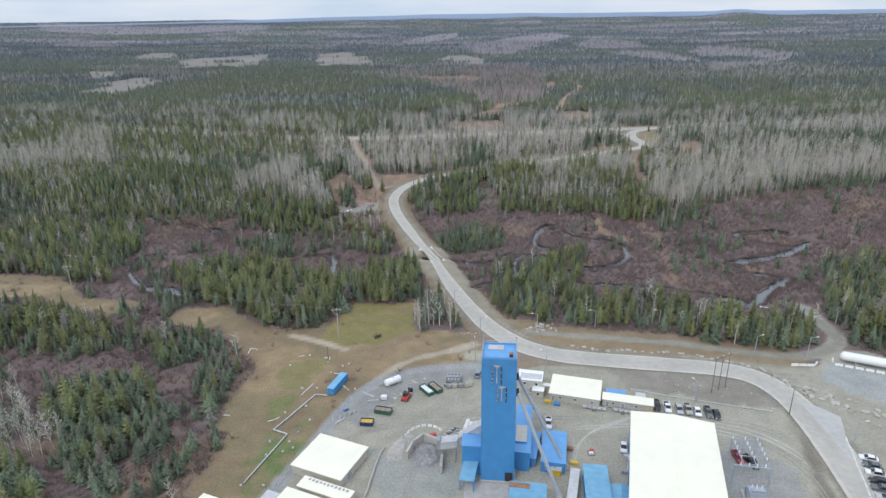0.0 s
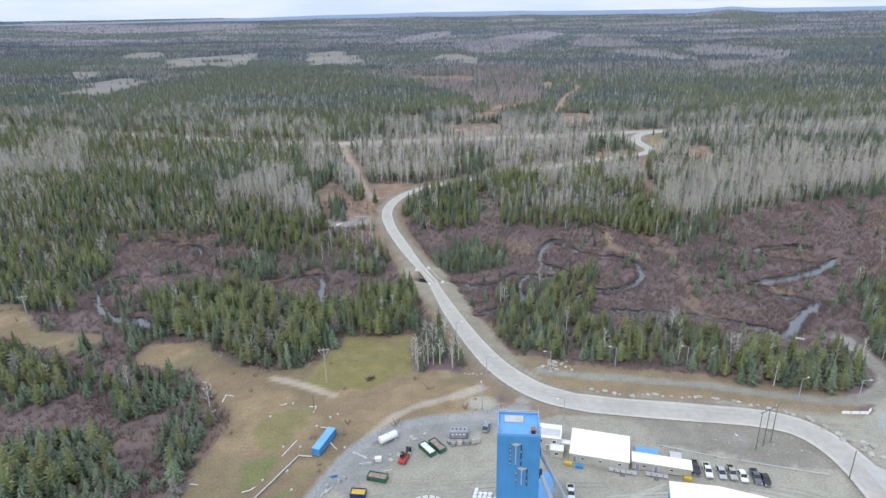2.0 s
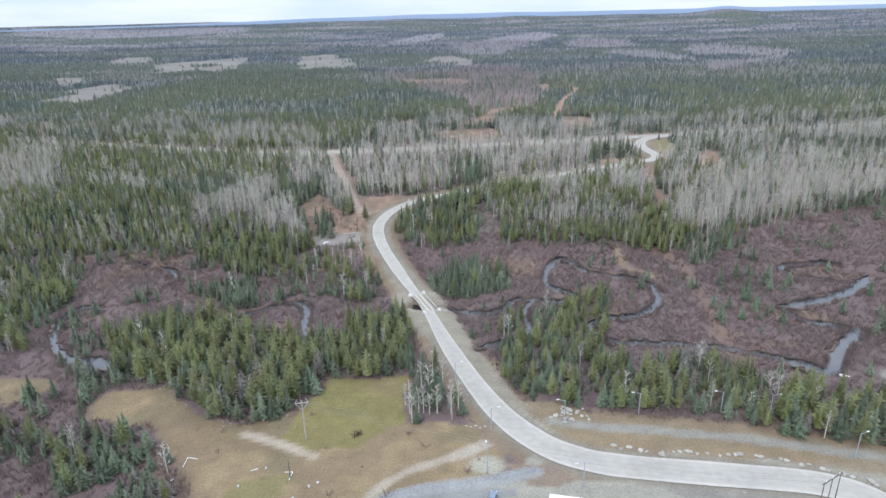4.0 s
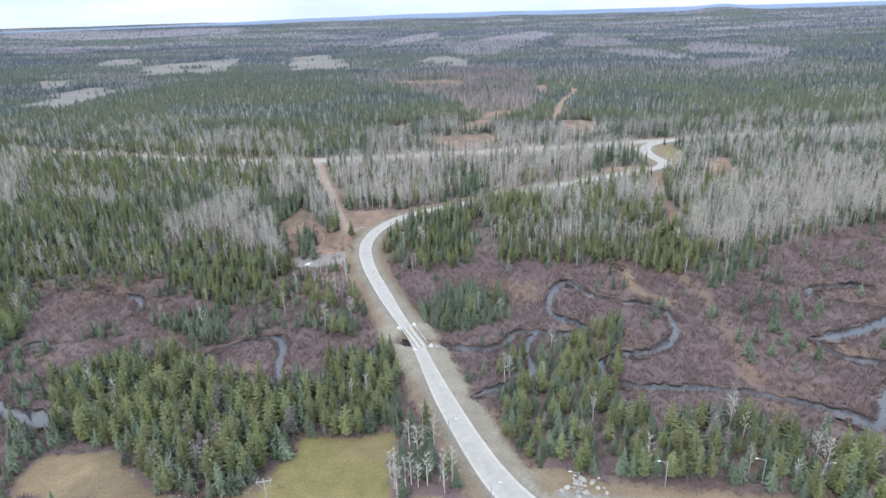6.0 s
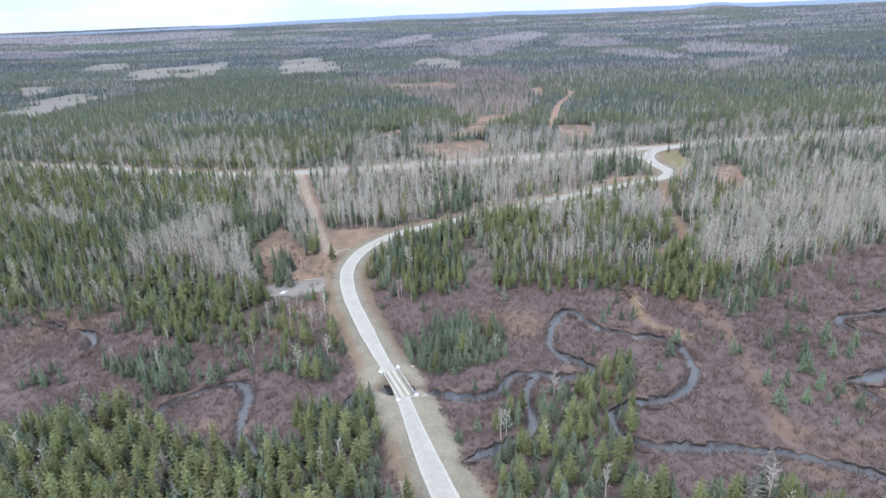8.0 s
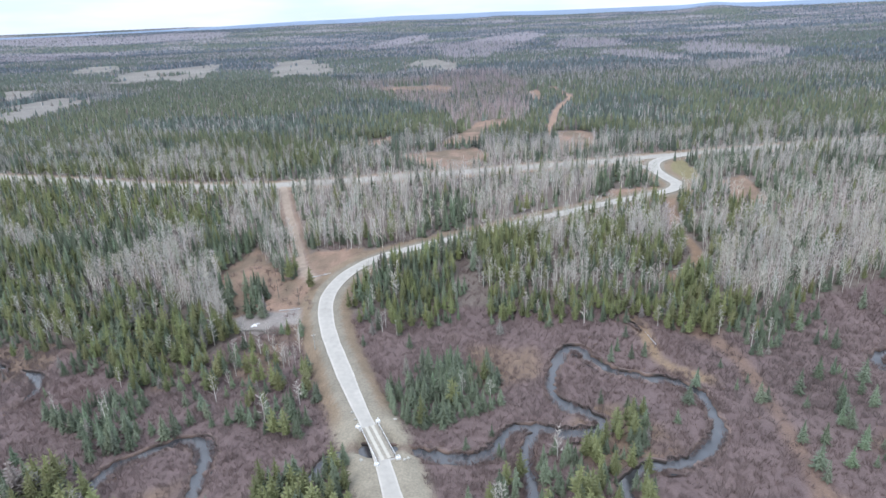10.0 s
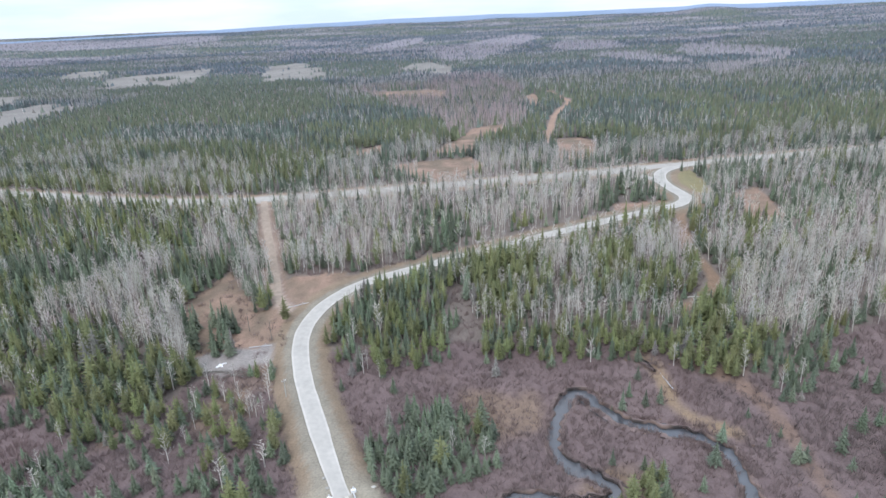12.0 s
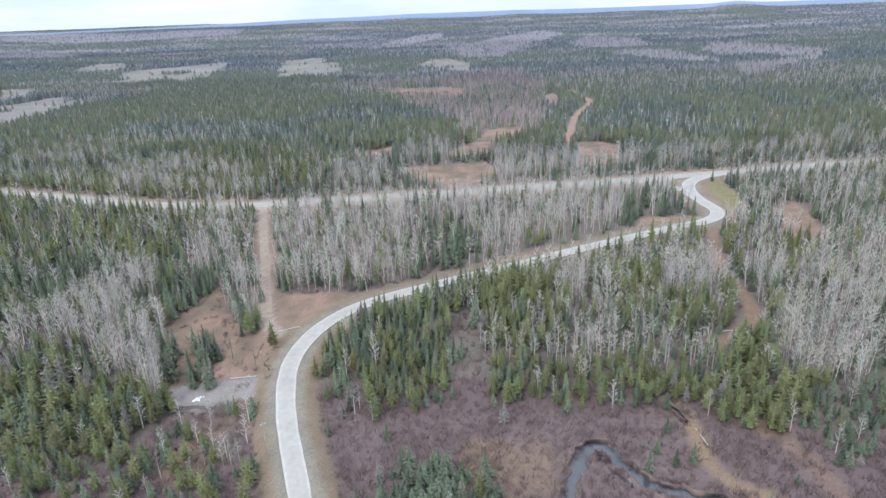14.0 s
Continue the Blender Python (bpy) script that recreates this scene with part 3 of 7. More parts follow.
    for ring, t in ((RED_WEST, 0.16), (RED_EAST, 0.5), (GULLY, 0.7), (MEADOW, 0.012), (MEADOW_WEST, 0.06), (BRUSH, 0.8)):
        k = inside(wx, wy, ring)
        thicket[k] = t
    spruce[inside(wx, wy, BRUSH)] = 0.07
    return spruce, pine, birch, thicket


def ground_cover(x, y):
    wx, wy = warped(x, y, 3)
    f = fractal(x, y, 9, 2)
    g = fractal(x, y, 40, 8)
    col = np.empty(x.shape + (3,))
    col[:] = (0.165, 0.135, 0.115)

    def lay(mask, a, b, mix=None):
        w = f if mix is None else mix
        c = np.array(a) + (np.array(b) - np.array(a)) * w[..., None]
        m = np.asarray(mask, float)[..., None]
        col[:] = col * (1 - m) + c * m
    south = wy < np.interp(wx, EDGE_X, EDGE_Y)
    lay(south, (0.14, 0.1, 0.097), (0.175, 0.128, 0.12))
    lay(south * smooth(0.6, 0.72, g) * 0.7, (0.24, 0.17, 0.1), (0.2, 0.14, 0.1))
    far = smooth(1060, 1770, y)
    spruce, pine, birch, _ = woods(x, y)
    # Far ground takes its woods' colour, with bluish distance haze painted in.
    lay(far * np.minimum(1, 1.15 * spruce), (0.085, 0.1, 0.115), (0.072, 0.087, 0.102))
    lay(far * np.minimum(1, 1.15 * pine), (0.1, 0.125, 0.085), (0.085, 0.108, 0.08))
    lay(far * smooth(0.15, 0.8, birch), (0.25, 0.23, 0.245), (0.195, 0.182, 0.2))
    meadow = inside(wx, wy, MEADOW) | inside(wx, wy, MEADOW_WEST)
    lay(meadow, (0.35, 0.262, 0.15), (0.17, 0.126, 0.075), 0.6 * f + 0.4 * fractal(x, y, 3.2, 14))
    lay(meadow * smooth(0.52, 0.62, fractal(x, y, 22, 78)), (0.225, 0.175, 0.1), (0.185, 0.145, 0.085))
    lay(meadow * smooth(0.5, 0.6, fractal(x, y, 13, 71)) * 0.55, (0.17, 0.12, 0.08), (0.23, 0.165, 0.1))
    for ring, share, a, b in ((OLIVE, 0.75, (0.17, 0.165, 0.06), (0.21, 0.18, 0.085)), (GREEN_PATCH, 0.85, (0.12, 0.16, 0.05), (0.18, 0.175, 0.075)), (BROWN_EDGE, 0.8, (0.16, 0.115, 0.095), (0.22, 0.16, 0.11))):
        lay(inside(*warped(x, y, 5), ring) * share, a, b)
    lay(inside(wx, wy, FIELD), (0.15, 0.14, 0.05), (0.25, 0.205, 0.085), 0.55 * f + 0.45 * fractal(x, y, 3.2, 24))
    lay(inside(wx, wy, FIELD) * (1 - smooth(3, 9, np.hypot((x + 41) * 0.7, y - 239) + (f - 0.5) * 8)) * 0.7, (0.19, 0.14, 0.075), (0.24, 0.185, 0.095))
    lay(1 - smooth(0.7, 1.6, distance(x, y, [(-66, 220), (-61, 244), (-33, 246.5)])), (0.13, 0.095, 0.07), (0.17, 0.125, 0.09))
    lay(inside(wx, wy, GREEN) * (0.95 - 0.8 * smooth(0.45, 0.62, fractal(x, y, 6, 34))), (0.1, 0.16, 0.05), (0.16, 0.175, 0.07), fractal(x, y, 3.2, 24))
    for ring in (RED_WEST, CLEAR_NORTH, CLEAR_FAR, CLEAR_MID, RED_NORTH, RED_TRACK, RED_MID, RED_EAST, CLEAR_LINE, CUT_WEST, BARE, FORK_APRON):
        lay(inside(wx, wy, ring), (0.31, 0.205, 0.15), (0.15, 0.115, 0.08), smooth(0.25, 0.75, 0.5 * f + 0.5 * fractal(x, y, 16, 68)))
    lay(inside(wx, wy, VERGE_EAST), (0.24, 0.2, 0.1), (0.19, 0.17, 0.09))
    lay(inside(wx, wy, RUBBLE_PAD), (0.3, 0.28, 0.26), (0.24, 0.21, 0.19))
    for ring in PALE_BOGS:
        lay(inside(*warped(x, y, 18), ring), (0.24, 0.224, 0.2), (0.165, 0.15, 0.132), smooth(0.2, 0.8, 0.5 * f + 0.5 * fractal(x, y * 1.5, 60, 39)))
    bands = ((TRACK_EAST, 2.9, (0.27, 0.18, 0.12), (0.22, 0.15, 0.1)), (TRACK_FAR, 3.2, (0.36, 0.24, 0.17), (0.3, 0.2, 0.15)), (TRACK_FIELD, 1.6, (0.42, 0.36, 0.28), (0.36, 0.3, 0.22)),
                          (TRACK_YARD, 1.8, (0.4, 0.35, 0.28), (0.34, 0.29, 0.22)), (FORK, 5.5, (0.25, 0.175, 0.13), (0.2, 0.14, 0.1)), (FORK, 2.6, (0.38, 0.3, 0.25), (0.34, 0.27, 0.22)),
                          (TRACK_SHORE, 3.0, (0.34, 0.32, 0.28), (0.3, 0.28, 0.24)), (JUNCTION, 6.0, (0.36, 0.33, 0.29), (0.33, 0.3, 0.26)),
                          (HIGHWAY, 14.5, (0.3, 0.22, 0.16), (0.25, 0.18, 0.12)), (HIGHWAY, 9.0, (0.36, 0.32, 0.28), (0.33, 0.29, 0.25)),
                          (ROAD, 11.0, (0.25, 0.185, 0.125), (0.19, 0.145, 0.1)), (ROAD, 6.2, (0.25, 0.222, 0.172), (0.2, 0.18, 0.142)))
    for step, (line, w, a, b) in enumerate(bands):
        if step == len(bands) - 1:
            lay(inside(wx, wy, YARD), (0.36, 0.338, 0.278), (0.285, 0.268, 0.218), fractal(x, y, 17, 88))
            for ring, share, pale, dark in ((DARK_PAD, 0.85, (0.27, 0.27, 0.262), (0.215, 0.215, 0.21)), (WET, 0.8, (0.3, 0.31, 0.29), (0.26, 0.27, 0.255)), (SLUDGE, 0.8, (0.33, 0.355, 0.36), (0.28, 0.29, 0.28)), (RUBBLE, 0.85, (0.27, 0.25, 0.215), (0.185, 0.165, 0.14)), (SWITCH_PAD, 0.85, (0.3, 0.3, 0.285), (0.26, 0.26, 0.25))):
                lay(inside(*warped(x, y, 4), ring) * share, pale, dark)
            lay((1 - smooth(0.8, 2.2, distance(x, y, DITCH) + (f - 0.5) * 2)) * 0.85, (0.15, 0.13, 0.105), (0.2, 0.175, 0.14))
            lay(inside(wx, wy, YARD) * smooth(0.5, 0.62, fractal(x, y, 26, 98)) * (y > 196) * (x < 108), (0.24, 0.18, 0.125), (0.2, 0.16, 0.11))
            lay(inside(wx, wy, YARD) * (y > 206) * (x < 112) * smooth(6, 9, distance(x, y, ROAD)) * 0.85, (0.27, 0.205, 0.12), (0.2, 0.15, 0.095))
            lay((1 - smooth(6, 10, distance(x, y, TRACK_SHORE))) * (x < 112) * smooth(6, 9, distance(x, y, ROAD)) * 0.85, (0.27, 0.205, 0.12), (0.2, 0.15, 0.095))
            lay(1 - smooth(1.4, 2.7, distance(x, y, TRACK_SHORE) + (f - 0.5) * 1.5), (0.285, 0.27, 0.228), (0.24, 0.226, 0.19))
            lay(inside(wx, wy, BERM_BROWN) * 0.9, (0.2, 0.145, 0.105), (0.25, 0.19, 0.14))
            lay(1 - smooth(1.6, 4.2, np.hypot(x - -5.0, (y - 200.0) * 1.3) - 2), (0.4, 0.38, 0.3), (0.34, 0.32, 0.25))
            lay(1 - smooth(1.4, 2.8, distance(x, y, BERM)), (0.325, 0.325, 0.315), (0.27, 0.27, 0.265))
            lay(0.8 - 0.8 * smooth(0.8, 5.0, distance(x, y, MUD) + (f - 0.5) * 6), (0.34, 0.24, 0.135), (0.19, 0.135, 0.085))
            lay((1 - smooth(1.0, 4.5, distance(x, y, BOG_TRAIL) + (f - 0.5) * 3)) * 0.8, (0.22, 0.145, 0.1), (0.17, 0.115, 0.09))
        close = np.abs(y - 590) < 620
        m = np.zeros(x.shape)
        m[close] = 1 - smooth(w - 0.8, w + 0.8, distance(x[close], y[close], line) + (f[close] - 0.5) * 2.2)
        lay(m, a, b)
    lay((1 - smooth(4.8, 6.4, distance(x - 4.0, y - 1.8, ROAD) + (f - 0.5) * 2.5)) * smooth(222, 232, y) * smooth(312, 300, y) * (distance(x, y, ROAD) > 3), (0.3, 0.265, 0.205), (0.235, 0.21, 0.16))
    lay(smooth(30, 17, np.hypot(x + 32, y - 304)) * smooth(13, 9.5, distance(x, y, ROAD)), (0.31, 0.275, 0.21), (0.25, 0.222, 0.17))
    close = (y > 230) & (y < 390)
    for line, half in CREEKS:
        m = np.zeros(x.shape)
        m[close] = 1 - smooth(half + 0.3, half + 1.9, distance(x[close], y[close], line) + (f[close] - 0.5) * 2)
        lay(m * 0.7, (0.2, 0.145, 0.11), (0.13, 0.09, 0.07))
    return col


def mesh_object(name, verts, faces, material, colours=None, layer="cover", flat=True):
    """A mesh from arrays of vertices and of triangles or quads."""
    verts, faces = np.asarray(verts, np.float32), np.asarray(faces, np.int32)
    me = bpy.data.meshes.new(name)
    n, k = faces.shape
    me.vertices.add(len(verts))
    me.vertices.foreach_set("co", verts.ravel())
    me.loops.add(n * k)
    me.loops.foreach_set("vertex_index", faces.ravel())
    me.polygons.add(n)
    me.polygons.foreach_set("loop_start", np.arange(0, n * k, k, dtype=np.int32))
    me.polygons.foreach_set("use_smooth", np.full(n, not flat, bool))
    me.update(calc_edges=True)
    if colours is not None:
        at = me.attributes.new(layer, "FLOAT_COLOR", "POINT")
        at.data.foreach_set("color", np.hstack([colours, np.ones((len(verts), 1))]).astype(np.float32).ravel())
    me.materials.append(material)
    return new(name, me)


def spread_steps(inner, step, outer, growth):
    s, d, res = inner, step, []
    while s < outer:
        d *= growth
        s += d
        res.append(min(s, outer))
    return res


def build_ground():
    right = spread_steps(295, 2.7, 4900, 1.06)
    xs = np.array([-v for v in reversed(right)] + list(np.arange(-295, -130, 3.0)) + list(np.arange(-130, 145, 1.5)) + list(np.arange(145, 294, 3.0)) + right)
    ys = np.array([-900, -500, -250, -120, -40, 10, 40] + list(np.arange(56, 98, 3.0)) + list(np.arange(98, 252, 1.4)) + list(np.arange(252, 400, 2.4)) + list(np.arange(400, 700, 3.4)) + spread_steps(700, 2.6, 4850, 1.035))
    gx, gy = np.meshgrid(xs, ys)
    z = land(gx, gy)
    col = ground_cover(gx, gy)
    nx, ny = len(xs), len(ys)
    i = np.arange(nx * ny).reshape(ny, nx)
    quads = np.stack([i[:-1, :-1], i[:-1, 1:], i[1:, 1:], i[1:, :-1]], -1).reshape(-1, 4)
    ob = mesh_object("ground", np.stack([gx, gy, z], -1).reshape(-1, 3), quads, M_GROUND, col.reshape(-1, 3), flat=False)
    return tagged(ob, "rolling forest floor, bog, meadow and gravel yard", "ground", kind="structure")


build_ground()


def ribbon(name, line, half, height, material, tones=None, across=9, crown=0.12):
    """A way of even width along a line."""
    p = np.array(line)
    tan = np.gradient(p, axis=0)
    tan /= np.linalg.norm(tan, axis=1)[:, None]
    side = np.stack([-tan[:, 1], tan[:, 0]], 1)
    u = np.linspace(-1, 1, across)
    wob = (value_noise(p[:, 0], p[:, 1], 6, 77) - 0.5) * 0.25
    half = np.asarray(half(p[:, 1]) if callable(half) else np.full(len(p), 1.0) * half)[:, None, None]
    xy = p[:, None, :] + side[:, None, :] * (u[None, :, None] * (half + wob[:, None, None] * np.abs(u)[None, :, None]))
    z = height(p[:, 1])[:, None] + crown * (1 - u ** 2)[None, :] + np.zeros(xy.shape[:2])
    v = np.dstack([xy, z[..., None]]).reshape(-1, 3)
    i = np.arange(len(v)).reshape(len(p), across)
    q = np.stack([i[:-1, :-1], i[:-1, 1:], i[1:, 1:], i[1:, :-1]], -1).reshape(-1, 4)[:, ::-1]
    col = None
    if tones is not None:
        col = np.array([tones(w) for w in u])[None, :, :] * (0.94 + 0.12 * fractal(xy[..., 0], xy[..., 1], 5, 55))[..., None]
        col = col.reshape(-1, 3)
    return mesh_object(name, v, q, material, col, flat=False)


def road_tone(u):
    base = 0.425 + 0.1 * math.exp(-((abs(u) - 0.88) / 0.08) ** 2) - 0.02 * math.exp(-(u / 0.3) ** 2)
    return (base, base * 0.94, base * 0.84)


def highway_tone(u):
    base = 0.385 + 0.05 * math.cos(u * 9)
    return (base, base * 0.93, base * 0.82)


def densify(line, step=2.0):
    res = [line[0]]
    for a, b in zip(line, line[1:]):
        n = max(1, int(math.dist(a, b) / step))
        res += [(a[0] + (b[0] - a[0]) * k / n, a[1] + (b[1] - a[1]) * k / n) for k in range(1, n + 1)]
    return res


tagged(ribbon("road", densify(ROAD), lambda y: np.interp(y, (160, 205, 240, 275, 298, 322, 345, 450, 600), (5.2, 4.8, 3.8, 3.1, 2.3, 2.3, 3.1, 3.4, 4.0)), road_z, M_ROAD, road_tone, across=27), "pale grey graded gravel road with worn edges", "road", kind="structure")
tagged(ribbon("highway", densify(HIGHWAY, 4), 5.4, road_z, M_ROAD, highway_tone), "pale gravel forest highway", "road", kind="structure")
apron = [(97.0, 184.0), (103.0, 178.0), (108.4, 172.0), (106.6, 166.0), (104.4, 160.0), (101.5, 150.0), (98.0, 160.0), (96.5, 172.0)]
tagged(mesh_object("road_apron", [(x, y, 0.3) for x, y in apron] + [(x, y, 0.0) for x, y in apron] + [(101.5, 170.0, 0.32)], [(k, (k + 1) % 8, 16) for k in range(8)] + [(k + 8, (k + 1) % 8 + 8, (k + 1) % 8) for k in range(8)] + [(k + 8, (k + 1) % 8, k) for k in range(8)],
                   M_ROAD, np.full((17, 3), (0.44, 0.43, 0.41))), "pale gravel turnout at the road bend", "road", kind="structure")
tagged(ribbon("dirt_track", densify(FORK), 2.1, lambda y: road_z(y) - 0.1, M_TRACK, across=7, crown=0.06), "pale reddish dirt track through the clearing", "track", kind="structure")
tagged(ribbon("slip_road", densify(JUNCTION), 3.5, lambda y: road_z(y) - 0.05, M_ROAD, highway_tone), "pale gravel junction slip road", "road", kind="structure")


def narrowing(line, start, end, reach=11.0):
    """Share of the full width along a creek that thins out at its ends."""
    p = np.array(line)
    s = np.concatenate([[0], np.cumsum(np.linalg.norm(np.diff(p, axis=0), axis=1))])
    w = np.ones(len(p))
    return w * (smooth(-3, reach, s) if start else 1) * (smooth(-3, reach, s[-1] - s) if end else 1)


ENDS = ((False, True), (True, True), (True, True), (True, True), (False, True), (False, True), (True, True), (True, True), (True, True), (True, True), (True, True))
for (line, half), (start, end) in zip(CREEKS, ENDS):
    line = densify(line)
    tagged(ribbon("water", line, (half + 2.8) * narrowing(line, start, end), creek_level, M_WATER, across=3, crown=0.0), "dark still creek water between boggy banks", "creek", kind="structure")


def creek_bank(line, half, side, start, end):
    """A low undercut bank of wet peat, its shadow painted black, with a tan lip of dead sedge."""
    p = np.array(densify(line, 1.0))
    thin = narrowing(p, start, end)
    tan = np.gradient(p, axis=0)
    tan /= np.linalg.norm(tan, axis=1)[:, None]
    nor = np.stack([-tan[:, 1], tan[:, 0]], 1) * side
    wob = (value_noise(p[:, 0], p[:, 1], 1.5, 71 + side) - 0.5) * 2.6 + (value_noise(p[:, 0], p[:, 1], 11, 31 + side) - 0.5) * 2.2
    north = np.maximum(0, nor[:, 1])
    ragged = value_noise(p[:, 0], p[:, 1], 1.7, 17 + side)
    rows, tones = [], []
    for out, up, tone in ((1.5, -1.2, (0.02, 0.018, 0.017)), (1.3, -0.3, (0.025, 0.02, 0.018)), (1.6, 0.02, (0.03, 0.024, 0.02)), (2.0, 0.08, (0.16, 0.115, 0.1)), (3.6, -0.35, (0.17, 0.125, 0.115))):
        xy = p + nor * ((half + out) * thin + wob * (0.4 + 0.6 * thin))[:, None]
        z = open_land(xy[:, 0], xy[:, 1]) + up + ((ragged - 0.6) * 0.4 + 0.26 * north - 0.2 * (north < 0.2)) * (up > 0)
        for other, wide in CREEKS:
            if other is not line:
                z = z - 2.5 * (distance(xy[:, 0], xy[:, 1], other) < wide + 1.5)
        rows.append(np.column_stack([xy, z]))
        # The painted shadow stays black on north banks only; elsewhere brown earth.
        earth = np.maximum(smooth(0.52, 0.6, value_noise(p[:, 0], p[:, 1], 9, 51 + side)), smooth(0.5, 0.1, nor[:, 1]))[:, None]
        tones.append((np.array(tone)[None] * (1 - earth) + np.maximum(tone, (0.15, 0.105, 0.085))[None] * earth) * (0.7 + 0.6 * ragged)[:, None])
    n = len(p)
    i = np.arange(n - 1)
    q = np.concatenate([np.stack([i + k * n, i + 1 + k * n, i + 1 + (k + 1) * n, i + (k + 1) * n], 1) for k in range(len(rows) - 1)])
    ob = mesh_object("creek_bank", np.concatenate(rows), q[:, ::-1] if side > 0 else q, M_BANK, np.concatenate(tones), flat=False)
    return tagged(ob, "low peat creek bank with painted undercut shadow and dead sedge lip", "bank", kind="structure")


M_BANK = shader("shadowed_wet_peat_bank", (0.05, 0.04, 0.03), 0.8, spread=0.35, scale=1.2, bump=0.1, bump_scale=2, attr="cover")
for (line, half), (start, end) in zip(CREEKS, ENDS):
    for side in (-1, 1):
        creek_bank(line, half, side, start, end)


def far_ridge():
    """The last hills on the horizon, fitted to the camera's view, haze painted blue."""
    a = np.linspace(-0.86, 0.62, 260)
    top = 8 + 7 * fractal(a * 900, a * 0, 120, 3) + 18 * np.exp(-((a - 0.312) / 0.022) ** 2) + 6 * np.exp(-((a + 0.13) / 0.04) ** 2) + 6 * np.exp(-((a - 0.02) / 0.03) ** 2)
    x, y = 4790 * np.sin(a), 4790 * np.cos(a)
    base = np.interp(a, (-0.9, -0.65, -0.45, -0.27, -0.07, 0.17, 0.5, 0.7), (82, 90, 95, 112, 121, 114, 109, 107))
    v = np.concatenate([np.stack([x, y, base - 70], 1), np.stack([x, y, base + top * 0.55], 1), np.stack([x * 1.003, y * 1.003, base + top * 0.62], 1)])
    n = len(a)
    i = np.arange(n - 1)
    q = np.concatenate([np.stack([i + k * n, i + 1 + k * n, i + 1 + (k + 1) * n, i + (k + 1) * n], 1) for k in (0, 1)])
    ob = mesh_object("backdrop", v, q, shader("haze_painted_hills", (0.29, 0.37, 0.5), 1.0, spread=0.08, scale=0.004), flat=False)
    tagged(ob, "low wooded hills on the horizon with painted blue haze", "hills", kind="structure")


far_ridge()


# ---- trees ----
def needle(v, f, a, b, width, twist):
    """A thin tapering stem from a to b."""
    a, b = np.array(a, float), np.array(b, float)
    side = np.cross(b - a, (math.cos(twist), math.sin(twist), 0.3))
    side *= width / (np.linalg.norm(side) + 1e-9)
    k = len(v)
    v += [a - side, a + side, b]
    f.append((k, k + 1, k + 2))


def cone(v, f, z0, z1, r, sides, turn=0.0):
    k = len(v)
    v += [(r * math.cos(turn + 2 * math.pi * i / sides), r * math.sin(turn + 2 * math.pi * i / sides), z0) for i in range(sides)] + [(0, 0, z1)]
    f += [(k + i, k + (i + 1) % sides, k + sides) for i in range(sides)]


def tuft(v, f, tone, r, at, out, length, width, droop, g):
    """One small bough: a leaf-like triangle that points outwards, rolled a little."""
    roll = r.uniform(-0.9, 0.9)
    side = (-out[1] * math.cos(roll), out[0] * math.cos(roll), math.sin(roll))
    k = len(v)
    v.append((at[0] - side[0] * width, at[1] - side[1] * width, at[2] - side[2] * width))
    v.append((at[0] + side[0] * width, at[1] + side[1] * width, at[2] + side[2] * width))
    v.append((at[0] + out[0] * length, at[1] + out[1] * length, at[2] - droop))
    f.append((k, k + 1, k + 2))
    # Inner ends darker, tips lighter: shadow inside the crown painted into each bough.
    tone += [0.94 * g, 0.94 * g, 1.04 * g]


def conifer(seed, boughs, radius=0.16, size=0.04, blunt=0.85, low=0.05, sag=0.15):
    """Crown of a conifer one unit high: many small boughs round a dense core, thicker below."""
    r = random.Random(seed)
    v, f = [], []
    cone(v, f, low, 0.94, radius * 0.6, 5, r.random())
    cone(v, f, 0.72, 1.0, radius * 0.2, 3, r.random())
    tone = [1.0] * 5 + [1.0] + [0.95] * 3 + [1.05]
    lobe = [r.uniform(0.82, 1.15) for _ in range(5)]
    for i in range(boughs):
        s = 1 - math.sqrt(1 - (i + r.random()) / boughs)
        t = i * 2.39996 + r.uniform(-0.4, 0.4)
        reach = (radius * (1 - s) ** blunt * min(1, 0.6 + 3 * s * (low > 0.1) + (low < 0.1)) + 0.012) * r.uniform(0.72, 1.12) * lobe[int(t * 0.8) % 5]
        out = (math.cos(t), math.sin(t))
        inner = reach * r.uniform(0.3, 0.55)
        z = low + (0.98 - low) * s
        tuft(v, f, tone, r, (out[0] * inner, out[1] * inner, z + 0.02), out, (reach - inner) * 1.25, size * r.uniform(0.7, 1.2) * (1.1 - 0.6 * s), sag * reach + r.uniform(-0.005, 0.025), r.uniform(0.86, 1.12))
    return np.array(v, float), np.array(f), np.array(tone)


def far_conifer(seed):
    r = random.Random(seed)
    v, f = [], []
    cone(v, f, 0.03, 0.66, 0.19 * r.uniform(0.9, 1.15), 4, r.random() * 3)
    cone(v, f, 0.42, 1.0, 0.1, 3, r.random() * 3)
    return np.array(v, float), np.array(f)


def outer_conifer(seed):
    r = random.Random(seed)
    v, f = [], []
    cone(v, f, 0.02, 1.0, 0.16 * r.uniform(0.85, 1.2), 4, r.random() * 3)
    return np.array(v, float), np.array(f)


